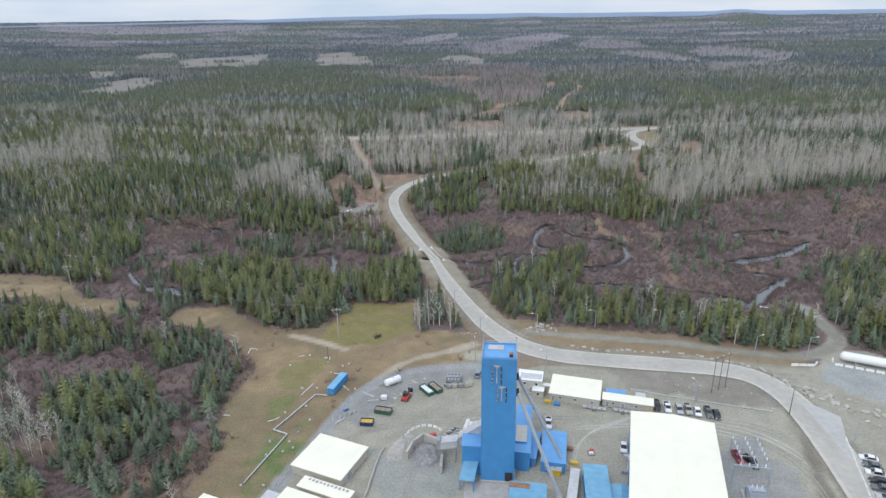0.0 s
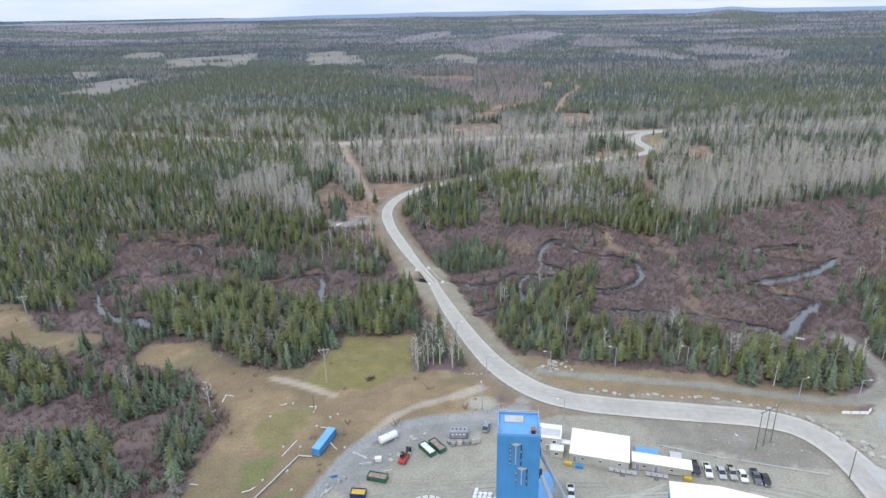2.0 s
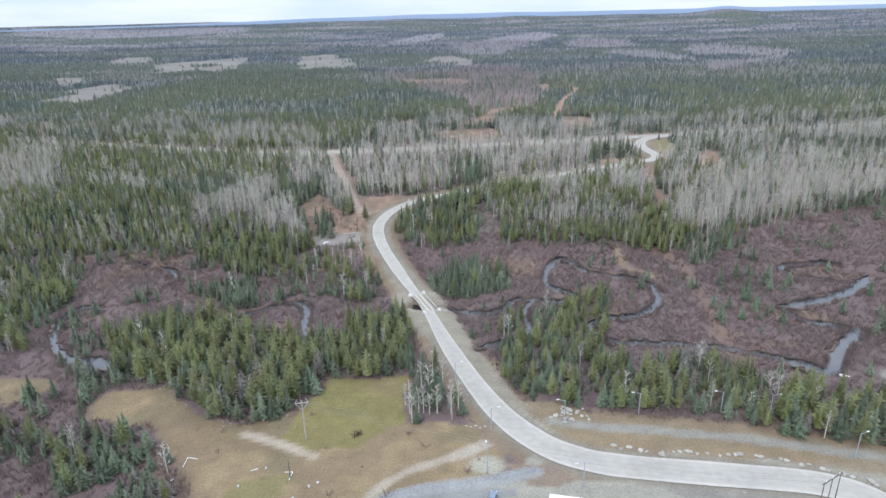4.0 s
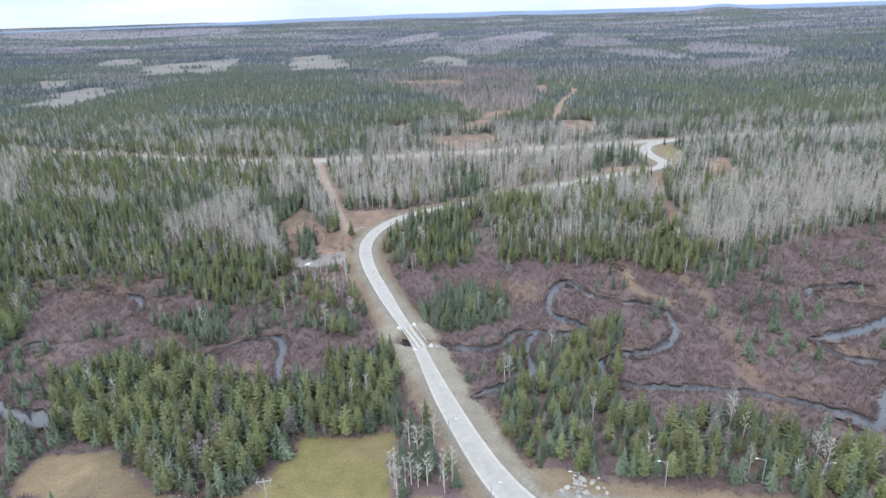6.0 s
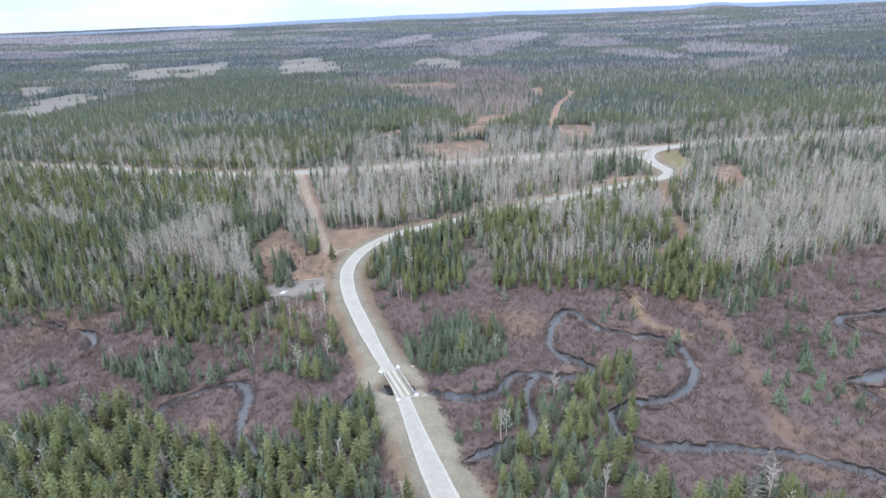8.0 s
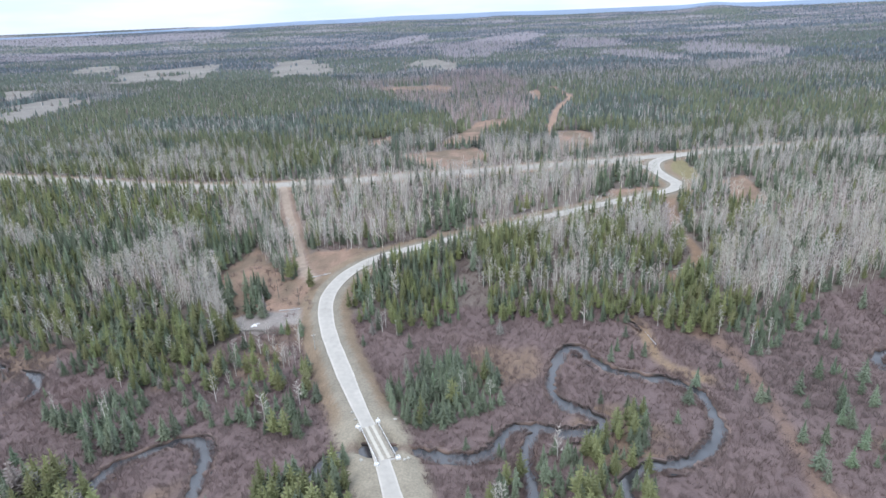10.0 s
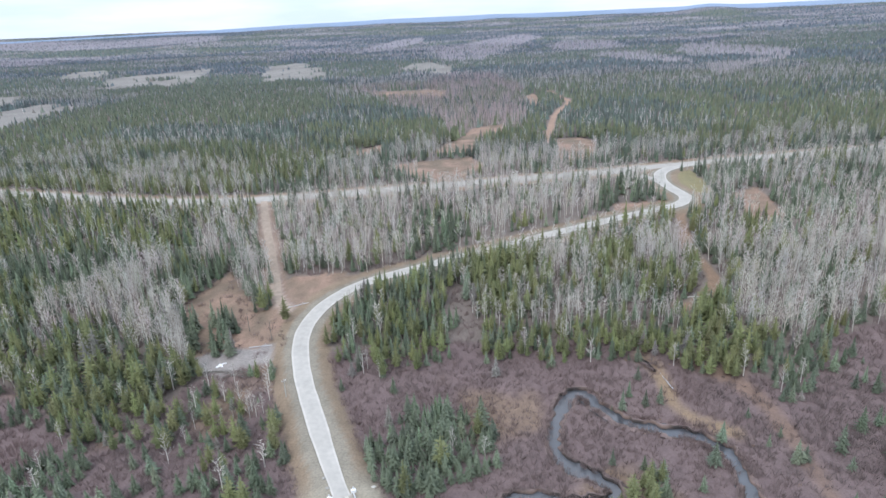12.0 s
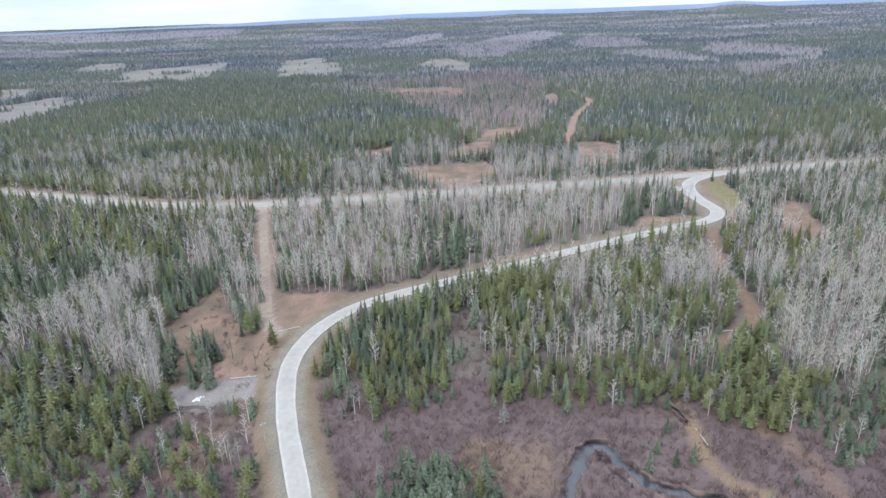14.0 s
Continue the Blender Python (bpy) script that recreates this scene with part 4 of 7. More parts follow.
def birch_crown(seed, limbs, twigs, width=0.006, stem=True, low=0.42):
    """Bare crown of a birch or aspen one unit high: a slim stem and an oval haze of fine twigs."""
    r = random.Random(seed)
    v, f = [], []
    lean = (r.uniform(-0.09, 0.09), r.uniform(-0.09, 0.09)) if stem else (0, 0)
    if stem:
        cone(v, f, 0, 0.97, max(0.0075, width * 1.2), 3)
        for i, p in enumerate(v):
            v[i] = (p[0] + lean[0] * p[2], p[1] + lean[1] * p[2], p[2])
    for i in range(limbs):
        s = low + (0.93 - low) * (i + r.random()) / limbs
        t = i * 2.4 + r.random()
        ln = (0.27 - 0.3 * (s - low)) * r.uniform(0.65, 1.15)
        a = np.array((lean[0] * s, lean[1] * s, s))
        out = r.uniform(0.3, 0.62)
        b = a + ln * np.array((math.cos(t) * out, math.sin(t) * out, r.uniform(0.7, 1.0)))
        b[2] = min(b[2], 1.0)
        needle(v, f, a, b, width, r.random() * 6)
        for _ in range(twigs):
            p = a + (b - a) * r.uniform(0.35, 1.0)
            q = p + r.uniform(0.07, 0.15) * np.array((r.uniform(-0.5, 0.5) + math.cos(t) * 0.25, r.uniform(-0.5, 0.5) + math.sin(t) * 0.25, r.uniform(0.4, 1.0)))
            needle(v, f, p, q, width * 0.8, r.random() * 6)
    tone = np.full(len(v), 0.95)
    if stem:
        tone[:4] = 1.1
    return np.array(v, float), np.array(f), tone


def thicket_clump(seed, stems, width):
    r = random.Random(seed)
    v, f = [], []
    for _ in range(stems):
        t, o = r.random() * 6.3, r.uniform(0, 0.55)
        a = (o * math.cos(t), o * math.sin(t), 0)
        t2, sp = t + r.uniform(-0.7, 0.7), r.uniform(0.15, 0.7)
        needle(v, f, a, (a[0] + sp * math.cos(t2), a[1] + sp * math.sin(t2), r.uniform(0.7, 1.05) - 0.45 * o), width, r.random() * 6)
    return np.array(v, float), np.array(f)


rng = np.random.default_rng(7)


def scattered(name, shapes, x, y, high, wide, tint, material, label, category, floor=land):
    """One object of many alike plants on the land."""
    which = rng.integers(0, len(shapes), len(x))
    z = floor(x, y) - 0.12
    turn = rng.random(len(x)) * 2 * math.pi
    vs, fs, cs, base = [], [], [], 0
    for s, (v, f, *tone) in enumerate(shapes):
        k = np.nonzero(which == s)[0]
        if not len(k):
            continue
        c, d = np.cos(turn[k])[:, None], np.sin(turn[k])[:, None]
        px = (v[None, :, 0] * c - v[None, :, 1] * d) * (high[k] * wide[k])[:, None] + x[k][:, None]
        py = (v[None, :, 0] * d + v[None, :, 1] * c) * (high[k] * wide[k])[:, None] + y[k][:, None]
        pz = v[None, :, 2] * high[k][:, None] + z[k][:, None]
        vs.append(np.stack([px, py, pz], -1).reshape(-1, 3))
        fs.append((f[None] + (np.arange(len(k)) * len(v))[:, None, None] + base).reshape(-1, 3))
        cs.append((tint[k][:, None, :] * (tone[0] if tone else np.ones(len(v)))[None, :, None]).reshape(-1, 3))
        base += len(k) * len(v)
    ob = mesh_object(name, np.concatenate(vs), np.concatenate(fs), material, np.concatenate(cs), "tint")
    return tagged(ob, label, category, kind="stuff")


def jittered(x0, x1, y0, y1, step):
    gx, gy = np.meshgrid(np.arange(x0, x1, step), np.arange(y0, y1, step))
    x = gx.ravel() + rng.uniform(-0.48, 0.48, gx.size) * step
    y = gy.ravel() + rng.uniform(-0.48, 0.48, gx.size) * step
    k = (x > -0.93 * y - 40) & (x < 0.64 * y + 50)
    return x[k], y[k]


def tints(n, colour, spread, hue=0.05):
    c = np.atleast_2d(colour) * (1 + rng.uniform(-spread, spread, n))[:, None]
    return c * (1 + rng.uniform(-hue, hue, (n, 3)))


SPRUCE, PINE, BIRCH = (0.134, 0.163, 0.106), (0.17, 0.184, 0.08), (0.53, 0.497, 0.442)
HI_SPRUCE = [conifer(s, 78, (0.15, 0.17, 0.13)[s % 3]) for s in range(7)]
HI_PINE = [conifer(20 + s, 84, (0.15, 0.175, 0.19)[s % 3], 0.036, 0.52, 0.16, -0.25) for s in range(6)]
HI_BIRCH = [birch_crown(40 + s, 15, 9, 0.0036, low=0.22) for s in range(7)]
MID_SPRUCE = [conifer(60 + s, 32, (0.15, 0.17, 0.13)[s % 3], 0.055) for s in range(6)]
MID_PINE = [conifer(80 + s, 34, (0.15, 0.175, 0.19)[s % 3], 0.052, 0.55, 0.14, -0.2) for s in range(5)]
MID_BIRCH = [birch_crown(100 + s, 11, 5, 0.0055, low=0.34) for s in range(6)]
LOW_SPRUCE = [far_conifer(120 + s) for s in range(5)]
OUT_SPRUCE = [outer_conifer(125 + s) for s in range(4)]
OUT_BIRCH = [birch_crown(150 + s, 3, 0, 0.03, low=0.2) for s in range(4)]
LOW_BIRCH = [birch_crown(140 + s, 5, 1, 0.016) for s in range(5)]

single = []
for zone, y0, y1, step, shapes in (("near", 85, 470, 3.0, (HI_SPRUCE, HI_PINE, HI_BIRCH)), ("middle", 470, 760, 4.05, (MID_SPRUCE, MID_PINE, MID_BIRCH)),
                                   ("hinter", 760, 1400, 4.9, (LOW_SPRUCE, LOW_SPRUCE, LOW_BIRCH)), ("far", 1400, 2500, 8.0, (OUT_SPRUCE, OUT_SPRUCE, OUT_BIRCH)),
                                   ("outer", 2500, 4780, 16, (OUT_SPRUCE, OUT_SPRUCE, OUT_BIRCH))):
    x, y = jittered(-0.93 * y1 - 60, 0.64 * y1 + 60, y0, y1, step)
    s, p, b, _ = woods(x, y)
    roll = rng.random(len(x))
    kind = np.where(roll < s, 0, np.where(roll < s + p, 1, np.where(roll < s + p + b, 2, -1)))
    grow = {"near": 1.0, "middle": 0.9, "hinter": 0.78, "far": 0.62, "outer": 0.5}[zone]
    girth = {"near": 1.05, "middle": 1.2, "hinter": 1.45, "far": 2.0, "outer": 2.8}[zone]
    for code, (word, colour, low, tall, spread, mat) in enumerate((("spruce", SPRUCE, 4.5, 14.5, 0.4, M_NEEDLES), ("pine", PINE, 8, 15.0, 0.25, M_NEEDLES), ("birch", BIRCH, 9.5, 18.0, 0.18, M_TWIGS))):
        k = np.nonzero(kind == code)[0]
        high = (low + (tall - low) * rng.beta(2.2, 1.6, len(k))) * grow
        wide = rng.uniform(0.8, 1.2, len(k)) * girth
        xx, yy = x[k], y[k]
        if code == 0:
            open_bog = yy < 390
            high = np.where(open_bog, high * 0.76, high)
            wide = np.where(open_bog, wide * 1.3, wide)
            south_west = (xx < -70) & (yy < 186)
            high = np.where(south_west, 3.6 + 0.52 * high, high)
            wide = np.where(south_west, wide * 1.3, wide)
        if code == 2:
            wide = wide * 1.2
            if zone == "near":
                tall_stand = inside(xx, yy, B_EAST) | inside(xx, yy, B_WEST) | (yy > 445)
                high, wide = high * np.where(tall_stand, 0.95, 0.7), wide * np.where(tall_stand, 1.0, 1.2)
        elif zone == "near":
            high = high * np.where((yy < 340) & (xx > -10), np.where(xx > 48, 0.98, 0.76), 0.92)
            wide = wide * 1.12
        edge = yy - np.interp(xx, EDGE_X, EDGE_Y)
        if code < 2:
            high = high * (0.72 + 0.5 * fractal(xx, yy, 38, 66))
            high = high * np.where(edge > -4, 0.86 + 0.19 * smooth(0, 22, edge), np.where(edge > -30, 0.85, 1.0))
        # Blue distance haze is painted into the tree tints, stronger further out.
        haze_share = np.interp(yy, (520, 760, 1100, 1800, 2600), (0, 0.35, 0.65, 0.9, 1.0))[:, None]
        haze_tint = ((0.1, 0.124, 0.15), (0.124, 0.15, 0.138), (0.295, 0.277, 0.304))[code]
        colour = np.array(colour)[None] * (1 - haze_share) + np.array(haze_tint)[None] * haze_share
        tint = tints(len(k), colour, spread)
        if zone == "hinter" and code == 2:
            tint = np.where(inside(xx, yy, MAUVE)[:, None], tint * (0.86, 0.76, 0.78), tint)
        if code < 2:
            dead = rng.random(len(k)) < 0.045
            tint[dead] = tints(int(dead.sum()), (0.2, 0.18, 0.16), 0.2)
        if zone == "near":
            order = np.argsort(np.hypot(xx + 14, (yy - 295) * 1.3))[: (280, 120, 200)[code]]
            single.append((xx[order], yy[order], high[order], wide[order]))
            rest = np.setdiff1d(np.arange(len(k)), order)
            xx, yy, high, wide, tint = xx[rest], yy[rest], high[rest], wide[rest], tint[rest]
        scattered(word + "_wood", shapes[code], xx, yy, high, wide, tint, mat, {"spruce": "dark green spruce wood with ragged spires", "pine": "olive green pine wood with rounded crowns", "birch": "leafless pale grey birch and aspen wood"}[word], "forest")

# Thickets of bare willow and alder over the bog and under the trees.
THICKET = [thicket_clump(200 + s, 16, 0.034) for s in range(6)]
x, y = jittered(-330, 260, 95, 480, 1.85)
_, _, _, t = woods(x, y)
k = (rng.random(len(x)) < t * (0.6 + 0.4 * smooth(0.3, 0.5, fractal(x, y, 12, 19))))
x, y = x[k], y[k]
shore = []
for line, half in CREEKS:
    p = np.repeat(np.array(densify(line, 0.6)), 2, 0)
    tan = np.gradient(p[::2], axis=0).repeat(2, 0)
    nor = np.stack([-tan[:, 1], tan[:, 0]], 1) / (np.linalg.norm(tan, axis=1)[:, None] + 1e-6)
    p = p + nor * (np.tile((-1, 1), len(p) // 2) * (half + rng.uniform(0.9, 2.2, len(p))))[:, None] + rng.normal(0, 0.4, p.shape)
    p = p[(np.min([distance(p[:, 0], p[:, 1], other) - wide for other, wide in CREEKS], 0) > 0.7) & (distance(p[:, 0], p[:, 1], ROAD) > 8) & (fractal(p[:, 0], p[:, 1], 8, 61) > 0.34)]
    shore.append(p)
sx, sy = np.concatenate(shore).T
for px, py, top, floor, word in ((x, y, 3.0, land, "willow_thicket"), (sx, sy, 2.3, open_land, "bank_willow")):
    tone = fractal(px, py, 30, 44)[:, None]
    tint = np.array((0.236, 0.167, 0.154)) * tone * 1.2 + np.array((0.215, 0.176, 0.168)) * (1 - tone) * 1.05
    tint = tint * (1 + rng.uniform(-0.12, 0.12, (len(px), 1))) * np.where((px < -70) & (py < 225), 0.6, np.where(px > 30, 0.7, 0.8))[:, None]
    scattered(word, THICKET, px, py, rng.uniform(1.2, top, len(px)) * (0.75 + 0.7 * fractal(px, py, 16, 58)), rng.uniform(0.6, 0.95, len(px)), tint, M_SHRUB, "leafless purplish brown willow and alder thicket" if top > 2.5 else "leafless willows leaning over the creek banks", "shrubs", floor)


# Tufts of dead grass over meadow and field.
TUFT = [thicket_clump(230 + s, 5, 0.07) for s in range(4)]
x, y = jittered(-240, 10, 95, 268, 1.35)
wx, wy = warped(x, y, 3)
k = (inside(wx, wy, MEADOW) | inside(wx, wy, MEADOW_WEST) | inside(wx, wy, FIELD)) & (rng.random(len(x)) < 0.15 + 0.85 * smooth(0.4, 0.6, fractal(x, y, 11, 92))) & (distance(x, y, TRACK_FIELD) > 2) & (distance(x, y, TRACK_YARD) > 2)
x, y = x[k], y[k]
green = (inside(x, y, FIELD) | inside(x, y, GREEN))[:, None]
tint = np.where(green, (0.2, 0.19, 0.075), (0.3, 0.23, 0.14)) * rng.uniform(0.65, 1.25, (len(x), 1))
scattered("dry_grass", TUFT, x, y, rng.uniform(0.25, 0.7, len(x)), rng.uniform(0.9, 1.6, len(x)), tint, M_SHRUB, "tufts of dead tan and olive grass", "grass")

# A windrow of felled, bleached brush between meadow and wood.
WINDROW = rounded([(-141, 212), (-137, 222), (-132, 232), (-124, 236), (-115, 235), (-106, 227), (-99, 220), (-90, 216), (-78, 214), (-68, 218)])
p = np.repeat(np.array(densify(WINDROW, 0.7)), 3, 0)
p = p + rng.normal(0, 1.1, p.shape)
p = p[fractal(p[:, 0], p[:, 1], 9, 13) > 0.4]
tint = np.array((0.4, 0.37, 0.33)) * rng.uniform(0.5, 1.15, (len(p), 1))
scattered("felled_brush", TUFT, p[:, 0], p[:, 1], rng.uniform(0.35, 0.9, len(p)), rng.uniform(1.4, 2.8, len(p)), tint, M_SHRUB, "bleached felled brush heaped along the meadow's edge", "brush")

# Dead sedge along the creek banks.
vs = []
for line, half in CREEKS:
    p = np.repeat(np.array(densify(line, 1.5)), 5, 0)
    d = p + rng.normal(0, 1, p.shape) * (half + 3.2)
    vs.append(d[distance(d[:, 0], d[:, 1], line) > half + 1.1])
x, y = np.concatenate(vs).T
k = np.min([distance(x, y, line) - half for line, half in CREEKS], 0) > 2.0
k &= (rng.random(len(x)) < (0.15 + 0.85 * smooth(0.42, 0.58, fractal(x, y, 14, 39))) * 0.6) & (distance(x, y, ROAD) > 7)
x, y = x[k], y[k]
tint = np.array((0.3, 0.2, 0.105)) * rng.uniform(0.55, 1.2, (len(x), 1))
scattered("bank_sedge", TUFT, x, y, rng.uniform(0.5, 1.1, len(x)), rng.uniform(0.7, 1.2, len(x)), tint, M_SHRUB, "dead tan sedge along the creek banks", "grass")


def from_arrays(name, v, f, material, parent, label=""):
    me = bpy.data.meshes.new(name)
    me.from_pydata([tuple(q) for q in v], [], [tuple(int(i) for i in q) for q in f])
    me.materials.append(material)
    ob = new(name, me)
    ob.parent = parent
    return tagged(ob, label) if label else ob


def trunk_shape(radius, top):
    v, f = [], []
    cone(v, f, 0, top, radius, 6)
    return v, f


def tree_kind(name, crowns, radius, top, bark, foliage, label, group):
    kinds = []
    for v, f, *_ in crowns:
        root = tagged(new(name), label, "tree", group)
        from_arrays("trunk", *trunk_shape(radius, top), bark, root)
        from_arrays("crown", v, f, foliage, root)
        kinds.append(root)
    return kinds


SINGLE_KINDS = (tree_kind("spruce_tree", HI_SPRUCE, 0.013, 0.9, M_BARK, M_SPRUCE, "dark green spruce tree with drooping boughs beside the creek", "spruces by the creek"),
                tree_kind("pine_tree", HI_PINE, 0.014, 0.85, M_BARK, M_PINE, "olive green young pine tree with a rounded crown", "pines by the creek"),
                tree_kind("birch_tree", [birch_crown(160 + s, 15, 9, 0.0036, stem=False, low=0.22) for s in range(6)], 0.012, 0.97, M_BIRCH, M_BIRCH_TWIGS, "leafless birch tree with a pale slender trunk", "birches by the creek"))
for kinds, (xs, ys, hs, ws) in zip(SINGLE_KINDS, single):
    zs = land(xs, ys)
    for i in range(len(xs)):
        m = Matrix.LocRotScale((xs[i], ys[i], zs[i] - 0.1), Euler((0, 0, i * 2.4)), (hs[i] * ws[i], hs[i] * ws[i], hs[i]))
        if i < len(kinds):
            kinds[i].matrix_basis = m
        else:
            ob = kinds[i % len(kinds)]
            twin = copy_thing(ob, Matrix())
            twin.matrix_basis = m


# ---- the mine yard ----
M_BLUE = shader("blue_steel_cladding", (0.062, 0.25, 0.52), 0.45, spread=0.1, scale=0.35, bump=0.004, bump_scale=2)
M_BLUE_ROOF = shader("blue_steel_roofing", (0.13, 0.335, 0.63), 0.5, spread=0.12, scale=0.4)
M_FADED = shader("faded_pale_blue_steel", (0.17, 0.4, 0.6), 0.5, spread=0.12, scale=0.5)
M_TEAL_ROOF = shader("faded_teal_roofing", (0.16, 0.36, 0.52), 0.55, spread=0.18, scale=0.5)
M_CREAM = shader("cream_steel_roofing", (0.84, 0.8, 0.665), 0.5, spread=0.05, scale=0.25)
M_SIDING = shader("beige_siding", (0.5, 0.47, 0.4), 0.7, spread=0.12, scale=0.8)
M_DECK = shader("weathered_deck_planks", (0.33, 0.3, 0.25), 0.9, spread=0.25, scale=1.0)
M_WHITE = shader("white_painted_steel", (0.8, 0.8, 0.79), 0.4, spread=0.06, scale=0.8)
M_GREY = shader("grey_weathered_steel", (0.33, 0.34, 0.36), 0.5, metal=0.3, spread=0.2, scale=1.0)
M_PALE = shader("pale_grey_sheeting", (0.5, 0.5, 0.51), 0.55, spread=0.15, scale=0.8)
M_PIPE = shader("grey_painted_tube", (0.36, 0.39, 0.44), 0.45, spread=0.1, scale=0.6)
# Dark steel; also painted shadow where openings, vents and slots are not cut.
M_DARK = shader("dark_steel_and_shadowed_openings", (0.03, 0.03, 0.035), 0.7, spread=0.3, scale=1)
M_RUST = shader("rusty_steel", (0.3, 0.16, 0.1), 0.85, spread=0.35, scale=1.2)
M_CONCRETE = shader("poured_concrete", (0.42, 0.4, 0.37), 0.9, spread=0.18, scale=0.7, bump=0.02)
M_ROCK = shader("grey_rock", (0.36, 0.34, 0.31), 0.9, spread=0.3, scale=1.0, bump=0.06, per_object=0.2)
M_MUCK = shader("broken_ore", (0.3, 0.295, 0.3), 0.9, spread=0.35, scale=2.0, bump=0.15)
M_GLASS = shader("dark_window_glass", (0.03, 0.035, 0.04), 0.08, spread=0.2, scale=1)
M_TYRE = shader("black_rubber", (0.025, 0.025, 0.026), 0.8, spread=0.2, scale=3)
M_CHROME = shader("bright_rim_metal", (0.5, 0.5, 0.5), 0.3, metal=0.9, spread=0.1, scale=3)
M_LAMP = shader("headlight_lens", (0.7, 0.7, 0.68), 0.15, spread=0.05, scale=3)
M_TAIL = shader("red_lens", (0.35, 0.02, 0.02), 0.25, spread=0.1, scale=3)
M_WOOD = shader("weathered_pole_wood", (0.17, 0.155, 0.135), 0.9, spread=0.3, scale=2)
M_YELLOW = shader("yellow_paint", (0.62, 0.43, 0.05), 0.5, spread=0.15, scale=1)
M_RED = shader("red_paint", (0.5, 0.05, 0.04), 0.45, spread=0.15, scale=1)
M_GREEN = shader("green_bin_paint", (0.04, 0.12, 0.08), 0.55, spread=0.2, scale=1)
M_NAVY = shader("navy_bin_paint", (0.03, 0.04, 0.14), 0.5, spread=0.2, scale=1)
M_SCRAP = shader("mixed_scrap", (0.32, 0.24, 0.2), 0.9, spread=0.6, scale=2.5, bump=0.1)
M_FABRIC = shader("white_woven_sacks", (0.75, 0.75, 0.74), 0.85, spread=0.08, scale=2, bump=0.02)


def part(name, bm, material, parent, label=""):
    """One mesh object under a thing or under a part."""
    me = bpy.data.meshes.new(name)
    bm.normal_update()
    bm.to_mesh(me)
    bm.free()
    me.materials.append(material)
    ob = new(name, me)
    ob.parent = parent
    if label:
        tagged(ob, label)
    return ob


def thing(name, label, category, m, group=""):
    root = tagged(new(name), label, category, group)
    root.matrix_basis = m
    return root


def add_box(bm, x0, x1, y0, y1, z0, z1, bevel=0.0, taper=0.0):
    """A box; taper draws its top in."""
    c = [(x0, y0, z0), (x1, y0, z0), (x1, y1, z0), (x0, y1, z0)]
    d = [(x0 + taper, y0 + taper, z1), (x1 - taper, y0 + taper, z1), (x1 - taper, y1 - taper, z1), (x0 + taper, y1 - taper, z1)]
    v = [bm.verts.new(p) for p in c + d]
    f = [bm.faces.new([v[i] for i in q]) for q in ((3, 2, 1, 0), (4, 5, 6, 7), (0, 1, 5, 4), (1, 2, 6, 5), (2, 3, 7, 6), (3, 0, 4, 7))]
    if bevel:
        edges = list({e for g in f for e in g.edges})
        bmesh.ops.bevel(bm, geom=edges, offset=bevel, segments=1, affect="EDGES")
    return bm


def box(x0, x1, y0, y1, z0, z1, bevel=0.0, taper=0.0):
    return add_box(bmesh.new(), x0, x1, y0, y1, z0, z1, bevel, taper)


def add_tube(bm, a, b, r, sides=8, r2=None):
    a, b = Vector(a), Vector(b)
    q = (b - a).to_track_quat("Z", "Y")
    rings = []
    for p, rad in ((a, r), (b, r if r2 is None else r2)):
        rings.append([bm.verts.new(p + q @ Vector((rad * math.cos(2 * math.pi * i / sides), rad * math.sin(2 * math.pi * i / sides), 0))) for i in range(sides)])
    for i in range(sides):
        bm.faces.new((rings[0][i], rings[0][(i + 1) % sides], rings[1][(i + 1) % sides], rings[1][i]))
    bm.faces.new(rings[0][::-1])
    bm.faces.new(rings[1])
    return bm


def tube(a, b, r, sides=8, r2=None):
    return add_tube(bmesh.new(), a, b, r, sides, r2)


def prism(profile, x0, x1, inset=0.0, inset_above=None):
    """A side outline of (y, z) drawn out from x0 to x1; points above a height lean in."""
    bm = bmesh.new()
    rows = []
    for x, s in ((x0, 1), (x1, -1)):
        rows.append([bm.verts.new((x + (s * inset if inset_above is not None and z > inset_above else 0), y, z)) for y, z in profile])
    n = len(profile)
    for i in range(n):
        bm.faces.new((rows[0][i], rows[0][(i + 1) % n], rows[1][(i + 1) % n], rows[1][i]))
    bm.faces.new(rows[0][::-1])
    bm.faces.new(rows[1])
    bmesh.ops.recalc_face_normals(bm, faces=bm.faces)
    return bm


def ribbed_wall(a, b, z0, z1, out, pitch=0.6, depth=0.05, top=None):
    """A sheet-steel wall with upright ribs from a to b; out: its outer side; top: its height along it."""
    a, b, o = Vector((*a, 0)), Vector((*b, 0)), Vector((*out, 0))
    length = (b - a).length
    n = max(1, int(length / pitch))
    bm = bmesh.new()
    line = []
    for i in range(n):
        for s, dpt in ((0.0, 0.0), (0.55, 0.0), (0.65, depth), (0.9, depth)):
            line.append((min((i + s) / n, 1.0), dpt))
    line.append((1.0, 0.0))
    low = [bm.verts.new(a.lerp(b, s) + o * d + Vector((0, 0, z0))) for s, d in line]
    high = [bm.verts.new(a.lerp(b, s) + o * d + Vector((0, 0, z1 if top is None else top(s)))) for s, d in line]
    inner = [bm.verts.new(v.co - o * 0.15) for v in (low[0], low[-1], high[-1], high[0])]
    for i in range(len(line) - 1):
        bm.faces.new((low[i], low[i + 1], high[i + 1], high[i]))
    bm.faces.new(inner[::-1])
    bmesh.ops.recalc_face_normals(bm, faces=bm.faces)
    return bm


